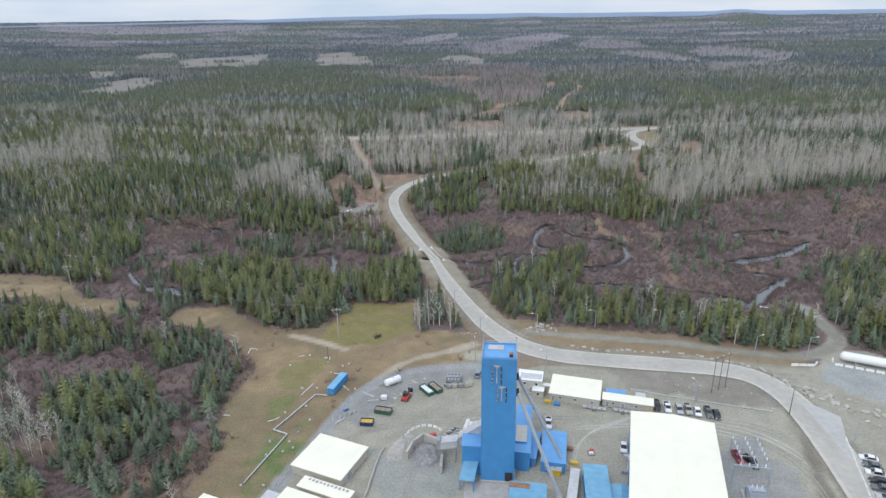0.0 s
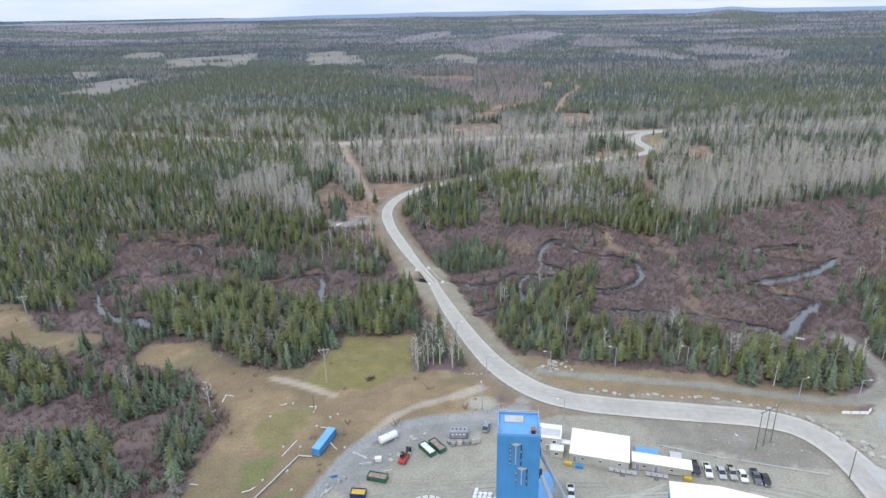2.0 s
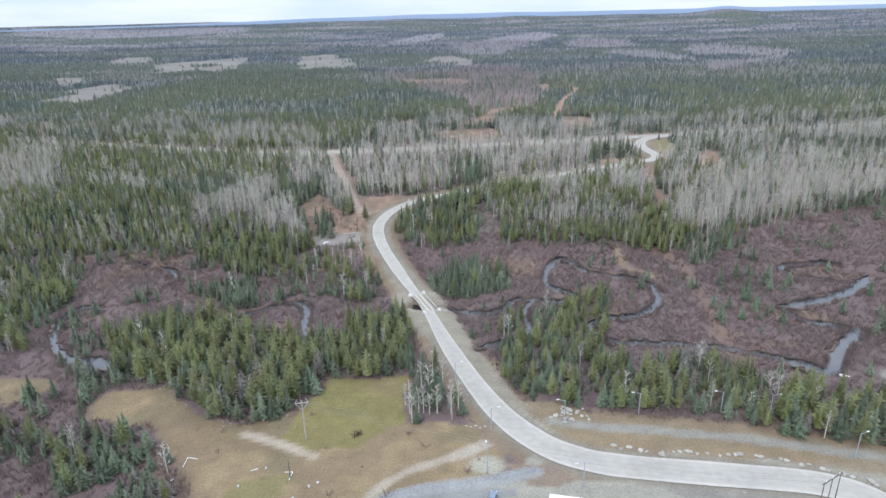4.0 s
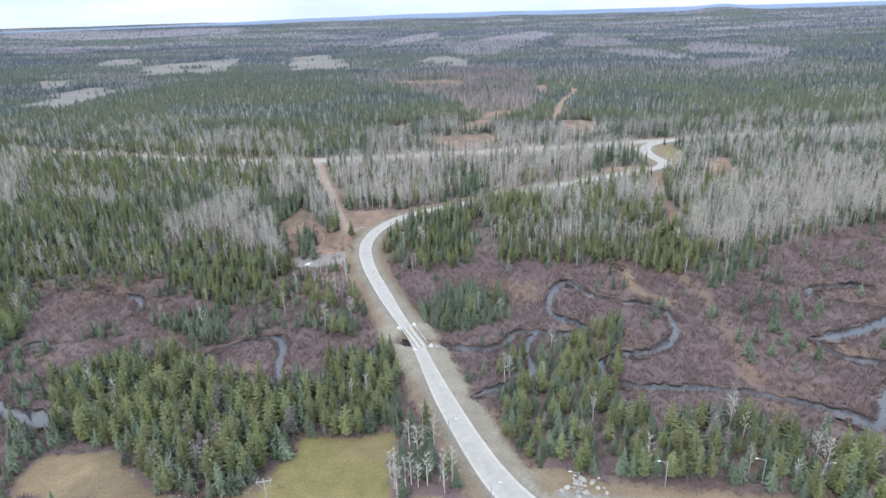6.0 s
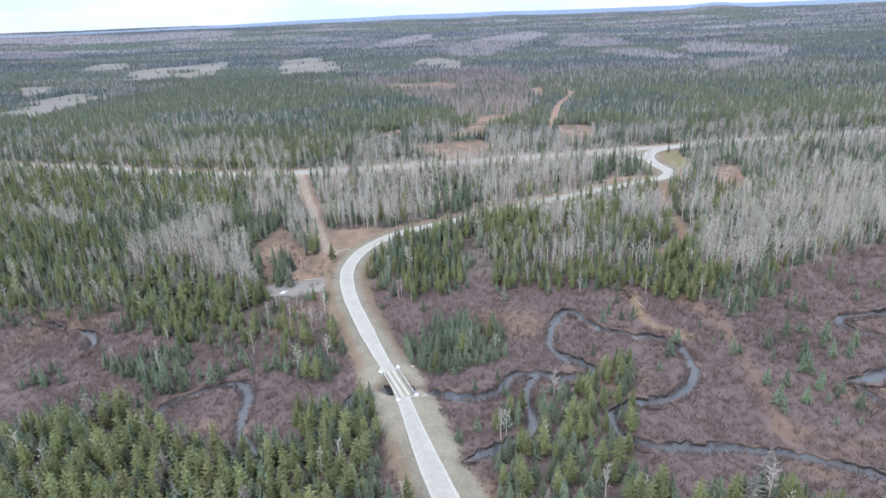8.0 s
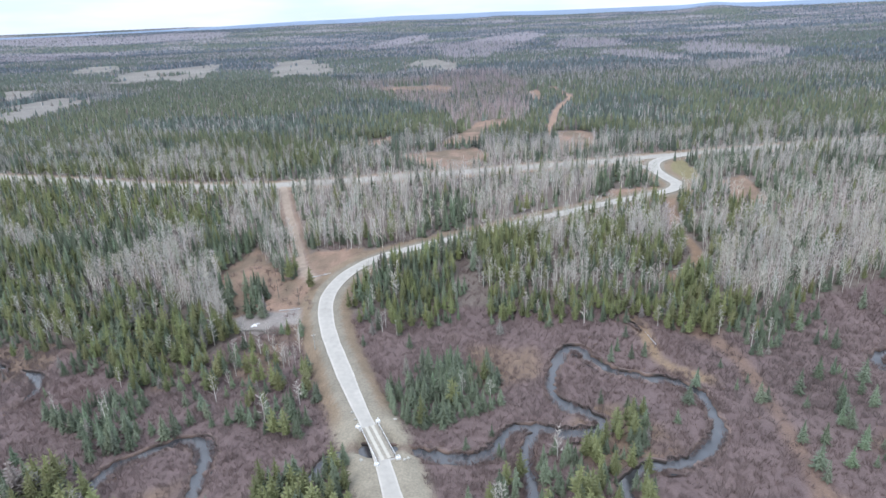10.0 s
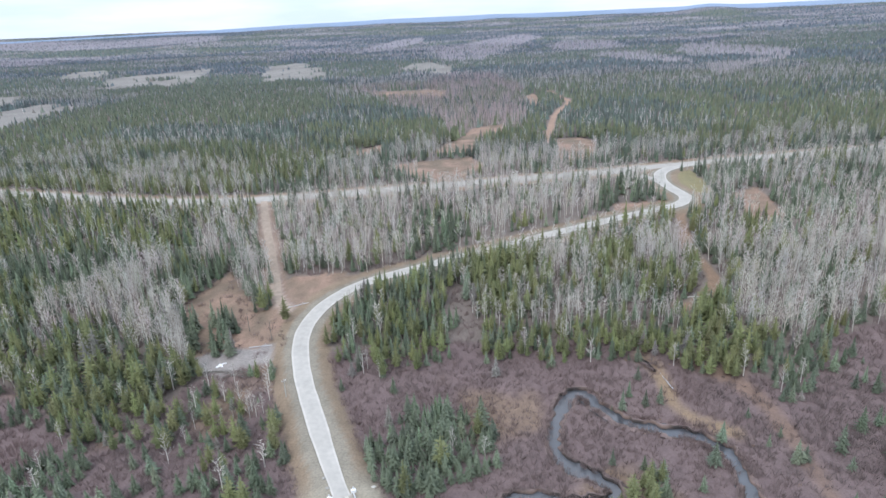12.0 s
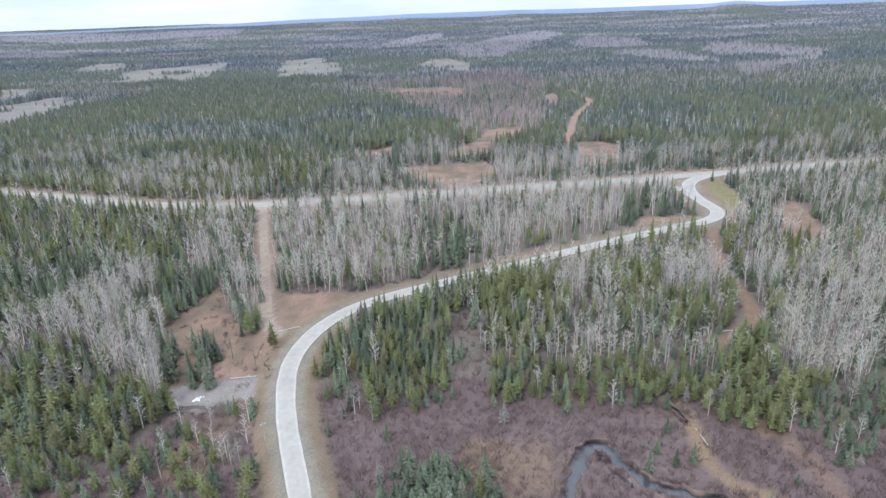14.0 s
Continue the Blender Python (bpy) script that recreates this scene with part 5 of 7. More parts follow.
def building(name, label, category, m, w, d, h, wall, roof, form="flat", rise=0.0, windows=(), doors=(), base=0.0, group="", overhang=0.2, seams=1.2):
    """A steel building of w by d metres about its base centre. windows, doors: (side, along, z, width, height)."""
    root = thing(name, label, category, m, group)
    x, y = w / 2, d / 2

    def height(px, py):
        if form == "gable":
            return h + rise * (1 - abs(px) / x)
        if form == "gable_y":
            return h + rise * (1 - abs(py) / y)
        if form == "shed":
            return h + rise * (py + y) / d
        return h
    sides = {"s": ((-x, -y), (x, -y), (0, -1)), "e": ((x, -y), (x, y), (1, 0)), "n": ((x, y), (-x, y), (0, 1)), "w": ((-x, y), (-x, -y), (-1, 0))}
    for key, (a, b, o) in sides.items():
        part("wall", ribbed_wall(a, b, base, h, o, top=lambda s, a=a, b=b: height(a[0] + (b[0] - a[0]) * s, a[1] + (b[1] - a[1]) * s)), wall, root)
    if form == "flat":
        part("roof", box(-x - overhang, x + overhang, -y - overhang, y + overhang, h, h + 0.22, 0.03), roof, root)
    else:
        if form == "gable":
            spans = (((-x - overhang, -y - overhang), (0, y + overhang)), ((0, -y - overhang), (x + overhang, y + overhang)))
        elif form == "gable_y":
            spans = (((-x - overhang, -y - overhang), (x + overhang, 0)), ((-x - overhang, 0), (x + overhang, y + overhang)))
        else:
            spans = (((-x - overhang, -y - overhang), (x + overhang, y + overhang)),)
        for (ax, ay), (bx, by) in spans:
            bm = bmesh.new()
            n = 1
            for i in range(n):
                if form == "gable":
                    q = [(ax, ay + (by - ay) * i / n), (bx, ay + (by - ay) * i / n), (bx, ay + (by - ay) * (i + 1.0) / n), (ax, ay + (by - ay) * (i + 1.0) / n)]
                else:
                    q = [(ax + (bx - ax) * i / n, ay), (ax + (bx - ax) * (i + 1.0) / n, ay), (ax + (bx - ax) * (i + 1.0) / n, by), (ax + (bx - ax) * i / n, by)]
                lowv = [bm.verts.new((px, py, height(max(-x, min(x, px)), max(-y, min(y, py))) + 0.05)) for px, py in q]
                topv = [bm.verts.new(v.co + Vector((0, 0, 0.14 + 0.012 * (i % 2)))) for v in lowv]
                bm.faces.new(topv)
                bm.faces.new(lowv[::-1])
                for j in range(4):
                    bm.faces.new((lowv[j], lowv[(j + 1) % 4], topv[(j + 1) % 4], topv[j]))
            part("roof", bm, roof, root)
    if roof is M_CREAM:
        trim = bmesh.new()
        ribs = bmesh.new()
        e = overhang + 0.03
        for px in (-x - e, x + e):
            for k in range(8):
                y0, y1 = -y - e + (d + 2 * e) * k / 8, -y - e + (d + 2 * e) * (k + 1) / 8
                zm = height(x, max(-y, min(y, (y0 + y1) / 2)))
                add_box(trim, px - 0.05, px + 0.05, y0, y1, zm - 0.2, zm + 0.1)
        if form != "gable":
            for py in (-y - e, y + e):
                zm = height(x, max(-y, min(y, py)))
                add_box(trim, -x - e, x + e, py - 0.05, py + 0.05, zm - 0.2, zm + (0.24 if form == "flat" else 0.1))
        part("eave_trim", trim, M_SIDING, root, "beige eave trim along the roof edge")
        if form == "gable":
            add_box(ribs, -0.22, 0.22, -y - overhang, y + overhang, h + rise + 0.16, h + rise + 0.24)
            part("ridge_cap", ribs, M_CREAM, root)
        elif form == "shed":
            n = max(3, int(w / 1.6))
            for k in range(1, n):
                px = -x + w * k / n
                q = [ribs.verts.new((px + dx, py, height(0, max(-y, min(y, py))) + dz)) for py in (-y - overhang, y + overhang) for dx, dz in ((-0.035, 0.19), (0.035, 0.19), (0, 0.225))]
                ribs.faces.new((q[0], q[2], q[5], q[3]))
                ribs.faces.new((q[2], q[1], q[4], q[5]))
            part("roof_seams", ribs, roof, root)
        else:
            ribs.free()
    for items, word in ((windows, "window"), (doors, "door")):
        for side, along, z, ww, hh in items:
            a, b, o = sides[side]
            ax = Vector((b[0] - a[0], b[1] - a[1], 0)).normalized()
            c = Vector(((a[0] + b[0]) / 2, (a[1] + b[1]) / 2, 0)) + ax * along + Vector((*o, 0)) * 0.06
            turn = Matrix((( ax.x, o[0], 0, c.x), (ax.y, o[1], 0, c.y), (0, 0, 1, z), (0, 0, 0, 1)))
            bm = bmesh.new()
            for q in ((-ww / 2 - 0.08, -ww / 2, 0, hh), (ww / 2, ww / 2 + 0.08, 0, hh), (-ww / 2 - 0.08, ww / 2 + 0.08, hh, hh + 0.08), (-ww / 2 - 0.08, ww / 2 + 0.08, -0.08, 0)):
                add_box(bm, q[0], q[1], -0.05, 0.09, q[2], q[3])
            bm.transform(turn)
            bmesh.ops.recalc_face_normals(bm, faces=bm.faces)
            fr = part(word, bm, M_WHITE, root)
            pane = box(-ww / 2, ww / 2, -0.03, 0.04, 0, hh)
            pane.transform(turn)
            bmesh.ops.recalc_face_normals(pane, faces=pane.faces)
            part("pane" if word == "window" else "leaf", pane, M_GLASS if word == "window" else M_GREY, fr)
    return root


# Headframe tower with its two raking legs.
tower = thing("headframe", "tall blue steel-clad mine headframe with two raking grey legs", "mine tower", pose(4.5, 138.4, 0))
TX, TY, TH = 4.3, 3.65, 37.4
for a, b, o in (((-TX, -TY), (TX, -TY), (0, -1)), ((TX, -TY), (TX, TY), (1, 0)), ((TX, TY), (-TX, TY), (0, 1)), ((-TX, TY), (-TX, -TY), (-1, 0))):
    part("wall", ribbed_wall(a, b, 0, TH, o, pitch=1.05, depth=0.025), M_BLUE, tower)
    part("corner_flashing", box(a[0] - 0.09, a[0] + 0.09, a[1] - 0.09, a[1] + 0.09, 0, TH + 0.3), M_BLUE, tower)
part("roof", box(-TX - 0.1, TX + 0.1, -TY - 0.1, TY + 0.1, TH, TH + 0.25, 0.03), M_BLUE_ROOF, tower)
for x0, x1, y0, y1 in ((-TX - 0.1, TX + 0.1, -TY - 0.1, -TY + 0.12), (-TX - 0.1, TX + 0.1, TY - 0.12, TY + 0.1), (-TX - 0.1, -TX + 0.12, -TY + 0.12, TY - 0.12), (TX - 0.12, TX + 0.1, -TY + 0.12, TY - 0.12)):
    part("parapet", box(x0, x1, y0, y1, TH + 0.25, TH + 0.62), M_BLUE_ROOF, tower)
part("roof_plate", box(-2.9, 1.0, 0.5, 2.7, TH + 0.255, TH + 0.5, 0.03), M_PALE, tower, "pale grey roof hatch plate")
part("rust_stain_plate", box(-0.6, 0.7, 0.7, 2.3, TH + 0.5, TH + 0.53), M_SIDING, tower)
part("roof_vent", box(2.4, 3.4, -3.0, -2.0, TH + 0.25, TH + 1.3, 0.05), M_RUST, tower, "rusty dark roof vent")
part("vent_mouth", box(2.55, 3.25, -3.06, -3.003, TH + 0.4, TH + 1.1), M_DARK, tower)
for x, y in ((-TX, -TY), (TX, -TY), (-TX, TY), (TX, TY)):
    post = part("corner_mast", tube((x * 0.97, y * 0.97, TH + 0.2), (x * 0.97, y * 0.97, TH + 2.3), 0.07, 6), M_PALE, tower)
    part("lamp", box(x * 0.97 - 0.2, x * 0.97 + 0.2, y * 0.97 - 0.15, y * 0.97 + 0.15, TH + 2.2, TH + 2.5, 0.04), M_GREY, post)
for x in (-TX * 0.97, TX * 0.97):
    part("guard_rail", add_tube(tube((x, -TY * 0.97, TH + 1.2), (x, TY * 0.97, TH + 1.2), 0.05, 5), (x, -TY * 0.97, TH + 0.8), (x, TY * 0.97, TH + 0.8), 0.04, 5), M_PALE, tower)
part("guard_rail", add_tube(tube((-TX * 0.97, TY * 0.97, TH + 1.2), (TX * 0.97, TY * 0.97, TH + 1.2), 0.05, 5), (-TX * 0.97, TY * 0.97, TH + 0.8), (TX * 0.97, TY * 0.97, TH + 0.8), 0.04, 5), M_PALE, tower)
for cx, z0, z1 in ((-0.55, 30.2, 35.4), (0.75, 25.1, 29.4)):
    frame_bm = bmesh.new()
    for x in (cx - 1.1, cx + 1.1):
        add_box(frame_bm, x - 0.12, x + 0.12, -TY - 0.16, -TY - 0.02, z0, z1)
    hoist = part("cable_guide", frame_bm, M_DARK, tower, "dark steel rope guide slots")
    bm = bmesh.new()
    for i in range(5):
        z = z0 + (z1 - z0) * (i + 0.3) / 5
        add_box(bm, cx - 1.2, cx - 1.02, -TY - 0.2, -TY - 0.165, z, z + 0.45 + 0.2 * (i % 2))
        if i % 2:
            add_box(bm, cx + 1.04, cx + 1.16, -TY - 0.2, -TY - 0.165, z, z + 0.4)
    part("light_patches", bm, M_PALE, hoist)
    part("centre_rail", box(cx - 0.09, cx + 0.09, -TY - 0.3, -TY - 0.06, z0 + 0.4, z1 + 0.1), M_PALE, hoist)
    bm = tube((cx - 1.0, -TY - 0.25, z1 + 0.35), (cx, -TY - 0.25, z1 - 0.2), 0.08, 6)
    add_tube(bm, (cx + 1.0, -TY - 0.25, z1 + 0.35), (cx, -TY - 0.25, z1 - 0.2), 0.11, 6)
    add_box(bm, cx - 0.5, cx + 0.5, -TY - 0.4, -TY - 0.05, z1 + 0.2, z1 + 0.36)
    part("sheave_bracket", bm, M_SIDING, hoist, "dull beige bracket")
for y0, z0 in ((-3.1, 27.2), (2.4, 28.4)):
    part("leg_shoe", box(TX + 0.05, TX + 0.75, y0 - 0.1, y0 + 0.9, z0 - 0.4, z0 + 1.3, 0.05), M_DARK, tower, "dark leg bracket")
for y0, z0 in ((-2.0, 22.6), (-2.2, 17.0), (1.2, 20.0)):
    part("window", box(TX + 0.03, TX + 0.12, y0, y0 + 0.8, z0, z0 + 1.3), M_GLASS, tower)
for (ax, ay, az), (bx, by) in (((TX + 0.4, 2.9, 28.9), (18.6, 3.3)), ((TX + 0.4, -2.7, 27.8), (16.1, -8.4))):
    leg = part("leg", tube((ax, ay, az), (bx, by, 0.9), 0.47, 12), M_PIPE, tower, "grey tubular raking leg")
    bm = bmesh.new()
    for s in (0.33, 0.66, 0.97):
        p, q = Vector((ax, ay, az)).lerp(Vector((bx, by, 0.9)), s), Vector((ax, ay, az)).lerp(Vector((bx, by, 0.9)), s + 0.012)
        add_tube(bm, p, q, 0.6, 12)
    part("flange", bm, M_PIPE, leg)
    part("footing", box(bx - 1.0, bx + 1.0, by - 0.9, by + 0.9, 0, 1.1, 0.08, 0.25), M_CONCRETE, leg, "concrete footing")
part("plinth", box(-TX - 0.5, TX + 0.6, -TY - 0.5, TY + 0.5, -0.1, 0.35, 0.05), M_CONCRETE, tower)
# Closed dark plates stand in for the shadow inside the base openings.
part("door", box(TX - 2.3, TX - 0.3, -TY - 0.14, -TY - 0.06, 0.3, 3.2), M_DARK, tower, "dark plate for a shadowed base opening")
part("door", box(TX + 0.06, TX + 0.14, -3.2, -0.8, 0.3, 3.0), M_DARK, tower, "dark plate for a shadowed base opening")

# Collar house, gallery and loading shed on the tower's west side.
building("collar_house", "blue steel-clad collar house against the headframe", "building", pose(-2.45, 139.3, 0), 5.1, 5.0, 9.4, M_BLUE, M_BLUE_ROOF)
gallery = thing("conveyor_gallery", "pale grey sheeted conveyor gallery on a trestle", "conveyor", pose(0, 0, 0))
for (x0, z0), (x1, z1), (ya, yb) in (((0.0, 12.6), (-6.6, 7.6), (142.0, 144.6)), ((-6.7, 7.4), (-11.4, 6.4), (141.2, 143.8))):
    bm = bmesh.new()
    v = [bm.verts.new(p) for p in ((x0, ya, z0 - 2.2), (x0, yb, z0 - 2.2), (x1, yb, z1 - 2.2), (x1, ya, z1 - 2.2), (x0, ya, z0), (x0, yb, z0), (x1, yb, z1), (x1, ya, z1))]
    for q in ((0, 1, 2, 3), (4, 7, 6, 5), (0, 3, 7, 4), (1, 5, 6, 2), (0, 4, 5, 1), (3, 2, 6, 7)):
        bm.faces.new([v[i] for i in q])
    bmesh.ops.recalc_face_normals(bm, faces=bm.faces)
    body = part("gallery_body", bm, M_PALE, gallery)
    n = 6
    for i in range(n):
        bm = bmesh.new()
        s, e = i / n, (i + 0.92) / n
        xa, xb, za, zb = x0 + (x1 - x0) * s, x0 + (x1 - x0) * e, z0 + (z1 - z0) * s + 0.02, z0 + (z1 - z0) * e + 0.02
        w = [bm.verts.new(p) for p in ((xa, ya - 0.25, za), (xb, ya - 0.25, zb), (xb, yb + 0.2, zb), (xa, yb + 0.2, za))]
        u = [bm.verts.new(p.co + Vector((0, 0, 0.16 + 0.1 * (i % 2)))) for p in w]
        bm.faces.new(u)
        for j in range(4):
            bm.faces.new((w[j], w[(j + 1) % 4], u[(j + 1) % 4], u[j]))
        bmesh.ops.recalc_face_normals(bm, faces=bm.faces)
        part("roof_sheet", bm, M_PALE, body)
part("side_belt", box(-12.2, -7.0, 143.9, 145.4, 5.0, 5.8, 0.05), M_RUST, gallery, "rusty side conveyor frame")
for x in (-11.0, -7.2):
    for y in (141.4, 143.6):
        part("trestle_leg", box(x - 0.15, x + 0.15, y - 0.15, y + 0.15, 0, 5.2), M_GREY, gallery)
part("chute", box(-12.4, -11.4, 141.3, 143.7, 4.0, 7.2, 0.05), M_GREY, gallery)

shed = thing("loading_shed", "small open blue loading shed on posts beside the tower", "shed", pose(-3.0, 133.8, 0, rz=-7))
part("roof", prism([(-3.6, 3.5), (3.6, 4.5), (3.6, 4.65), (-3.6, 3.65)], -2.0, 2.0), M_TEAL_ROOF, shed)
for x in (-1.8, 1.8):
    for y in (-3.3, 3.3):
        part("post", box(x - 0.12, x + 0.12, y - 0.12, y + 0.12, 0, 4.0 + y * 0.139 - 0.05), M_BLUE, shed)
    part("side_brace", tube((x, -3.2, 0.3), (x, 3.2, 3.9), 0.07, 6), M_BLUE, shed)
part("back_wall", box(-1.9, 1.9, 3.1, 3.25, 0, 4.2), M_BLUE, shed)
tagged(part("concrete_apron", box(-4.0, 7.6, 125.5, 134.0, -0.1, 0.06), M_CONCRETE, None), "pale worn concrete apron by the tower", "slab", kind="structure")

# Buildings round the tower.
building("hoist_house", "long blue hoist house behind the headframe", "building", pose(11.6, 150.4, 0, rz=-3), 4.2, 21.5, 6.0, M_BLUE, M_BLUE_ROOF, "shed", 0.3)
deck = thing("roof_deck", "grey ballasted roof deck on the hoist house", "roof deck", pose(11.2, 147.6, 6.32, rz=-3))
part("deck_sheet", box(-1.7, 1.3, -4.2, 3.4, 0, 0.25, 0.03), M_SIDING, deck)
part("deck_edge", box(-1.8, 1.4, -4.35, -4.2, 0, 0.4), M_BLUE, deck)
building("dry_house", "blue steel building with a bright blue roof", "building", pose(20.1, 145.9, 0, rz=-5.5), 6.4, 13.0, 3.4, M_BLUE, M_BLUE_ROOF, "shed", 0.6, windows=(("s", -1.6, 1.2, 1.0, 0.9), ("s", -0.2, 1.2, 0.8, 0.9)), doors=(("s", 1.6, 0.05, 1.4, 2.1),))
building("workshop", "blue workshop with a rusty roof panel", "building", pose(12.2, 121.5, 0, rz=-2), 9.0, 17.0, 4.0, M_BLUE, M_TEAL_ROOF, "shed", 0.2, doors=(("n", 2.0, 0.05, 1.6, 2.2),))
patch = thing("roof_panel", "rusty loose sheet panel lying on the workshop roof", "sheet metal", pose(10.3, 128.8, 4.42, rz=-4))
part("sheet", box(-2.6, 2.6, -0.9, 0.9, 0, 0.1, 0.02), M_RUST, patch)
building("compressor_house", "blue steel compressor house with a faded roof", "building", pose(30.0, 129.5, 0, rz=-2), 6.0, 17.5, 4.1, M_BLUE, M_TEAL_ROOF, "shed", 0.2, windows=(("n", 1.2, 1.4, 0.9, 0.9),))
building("lean_to", "low lean-to with a faded teal roof", "building", pose(35.4, 124.5, 0, rz=-6), 5.2, 15.5, 3.0, M_BLUE, M_TEAL_ROOF, "gable", 0.7)
building("ore_hall", "large hall with a cream white roof and blue walls", "hall", pose(49.6, 133.0, 0, rz=-10.3), 22.2, 46.0, 8.4, M_BLUE, M_CREAM, "gable", 0.9, windows=(("w", -18.0, 5.6, 0.7, 0.9), ("w", -13.0, 5.6, 0.7, 0.9), ("w", -6.0, 5.6, 0.7, 0.9)), doors=(("w", -8.0, 0.05, 3.0, 4.0),), seams=3.2)
building("office", "white two-storey office with a pale flat roof", "building", pose(14.4, 181.0, 0, rz=-7), 7.8, 6.0, 4.5, M_SIDING, M_WHITE, windows=(("s", 2.2, 2.9, 0.9, 0.9), ("s", -1.6, 2.9, 0.9, 0.9)), doors=(("s", 0.4, 0.05, 1.0, 2.1),))
deck = thing("roof_mat", "grey membrane patch on the office roof", "roof deck", pose(14.6, 180.3, 4.725, rz=-7))
part("mat", box(-3.5, 3.5, -1.7, 1.7, 0, 0.06, 0.01), M_PALE, deck)
part("mat_batten", box(-3.5, 3.5, -1.75, -1.7, 0, 0.1), M_WHITE, deck)
building("annex", "low white annex with a porch beside the office", "building", pose(16.9, 176.4, 0, rz=-7), 3.4, 2.4, 2.4, M_SIDING, M_WHITE, windows=(("s", 0.0, 1.0, 0.9, 0.8),))
building("bunkhouse", "long beige bunkhouse with a cream roof", "building", pose(29.0, 177.8, 0, rz=-10.2), 15.8, 10.6, 2.7, M_SIDING, M_CREAM, "shed", 0.5, windows=(("s", -4.4, 1.3, 0.8, 0.6), ("s", 0.4, 1.3, 0.8, 0.6), ("s", 5.6, 1.3, 0.8, 0.6)), doors=(("s", -6.6, 0.2, 0.9, 1.9),))
building("bunk_trailer", "narrow beige bunk trailer with a cream roof", "trailer", pose(44.7, 172.4, 0, rz=-9.6), 15.2, 3.6, 2.7, M_SIDING, M_CREAM, "shed", 0.15, windows=(("s", -4.4, 1.4, 0.8, 0.6), ("s", 2.6, 1.4, 0.8, 0.6)), doors=(("s", -6.2, 0.2, 0.9, 1.9), ("s", -1.4, 0.2, 0.9, 1.9)), base=0.3)
building("walkway", "narrow white covered walkway between buildings", "walkway", pose(19.8, 179.2, 0, rz=-10), 2.8, 1.4, 2.3, M_SIDING, M_WHITE)
for x, y, n in ((34.2, 170.6, 5), (43.0, 169.7, 4)):
    stair = thing("boardwalk", "grey timber boardwalk and steps in front of the trailers", "boardwalk", pose(x, y, 0, rz=-10), "boardwalks")
    for i in range(n):
        part("plank", box(-n * 0.75 + i * 1.5, -n * 0.75 + i * 1.5 + 1.42, -0.9, 0.6, 0.45, 0.55), M_PALE, stair)
    for i in range(n):
        part("post", box(-n * 0.75 + i * 1.5 + 0.1, -n * 0.75 + i * 1.5 + 0.22, -0.85, -0.73, 0, 1.3), M_WOOD, stair)
    part("rail", box(-n * 0.75, n * 0.75, -0.86, -0.74, 1.3, 1.4), M_PALE, stair)
    part("steps", prism([(-1.9, 0), (-0.9, 0), (-0.9, 0.45), (-1.25, 0.45), (-1.25, 0.3), (-1.6, 0.3), (-1.6, 0.15), (-1.9, 0.15)], -0.6, 0.6), M_WOOD, stair)
building("core_shed", "wide low shed with a cream steel roof", "shed", pose(-41.9, 137.6, 0, rz=-17.6), 15.8, 14.2, 2.7, M_SIDING, M_CREAM, "shed", 0.15, doors=(("e", -3.0, 0.05, 2.4, 2.3),))
building("tent_shed", "long low shed with a stained cream roof", "shed", pose(-39.6, 124.9, 0, rz=-17.6), 15.0, 3.6, 2.7, M_SIDING, M_CREAM, "shed", 0.2)
for i in range(11):
    mark = tagged(new("roof_stain"), "dark damp rust stain plate along the roof edge", "roof patch", "roof stains")
    mark.matrix_basis = pose(-39.6, 124.9, 0, rz=-17.6) @ pose(-5.6 + i * 1.15, 1.25, 3.075)
    part("patch", box(-0.35, 0.35, -0.35 - 0.1 * (i % 3), 0.35, 0, 0.012), M_GREY, mark)
building("store_shed", "cream-roofed store shed by the grass slope", "shed", pose(-44.6, 119.3, 0, rz=-17.6), 12.5, 6.6, 2.7, M_SIDING, M_CREAM, "shed", 0.2)
building("lean_shed", "grey-roofed lean shed beside the store", "shed", pose(-53.4, 119.6, 0, rz=-17.6), 3.8, 6.0, 2.2, M_SIDING, M_PALE, "shed", 0.5)
building("pump_house", "small white-roofed pump house at the yard's edge", "shed", pose(-68.3, 116.6, 0, rz=-16), 6.2, 6.0, 2.6, M_SIDING, M_CREAM)
building("switch_shed", "pale yellow switch room by the raking leg", "shed", pose(20.2, 138.6, 0, rz=-5), 2.6, 0.9, 1.9, M_YELLOW, M_SIDING)


def container(label, m, length, material, roof, group=""):
    c = thing("shipping_container", label, "container", m, group)
    x, y = 1.22, length / 2
    for a, b, o in (((-x, -y), (x, -y), (0, -1)), ((x, -y), (x, y), (1, 0)), ((x, y), (-x, y), (0, 1)), ((-x, y), (-x, -y), (-1, 0))):
        part("side_panel", ribbed_wall(a, b, 0.15, 2.45, o, 0.28, 0.035), material, c)
    part("roof", box(-x - 0.03, x + 0.03, -y - 0.03, y + 0.03, 2.45, 2.59, 0.03), roof, c)
    part("floor_frame", box(-x, x, -y, y, 0.0, 0.16), M_DARK, c)
    for sx in (-x, x):
        for sy in (-y, y):
            part("corner_post", box(sx - 0.08, sx + 0.08, sy - 0.08, sy + 0.08, 0, 2.5), material, c)
    for sx in (-0.6, 0.6):
        door = part("door", box(sx - 0.56, sx + 0.56, -y - 0.1, -y - 0.04, 0.2, 2.42), material, c)
        for k in (-0.3, 0.3):
            part("lock_bar", tube((sx + k, -y - 0.13, 0.25), (sx + k, -y - 0.13, 2.38), 0.025, 5), M_PALE, door)
    return c


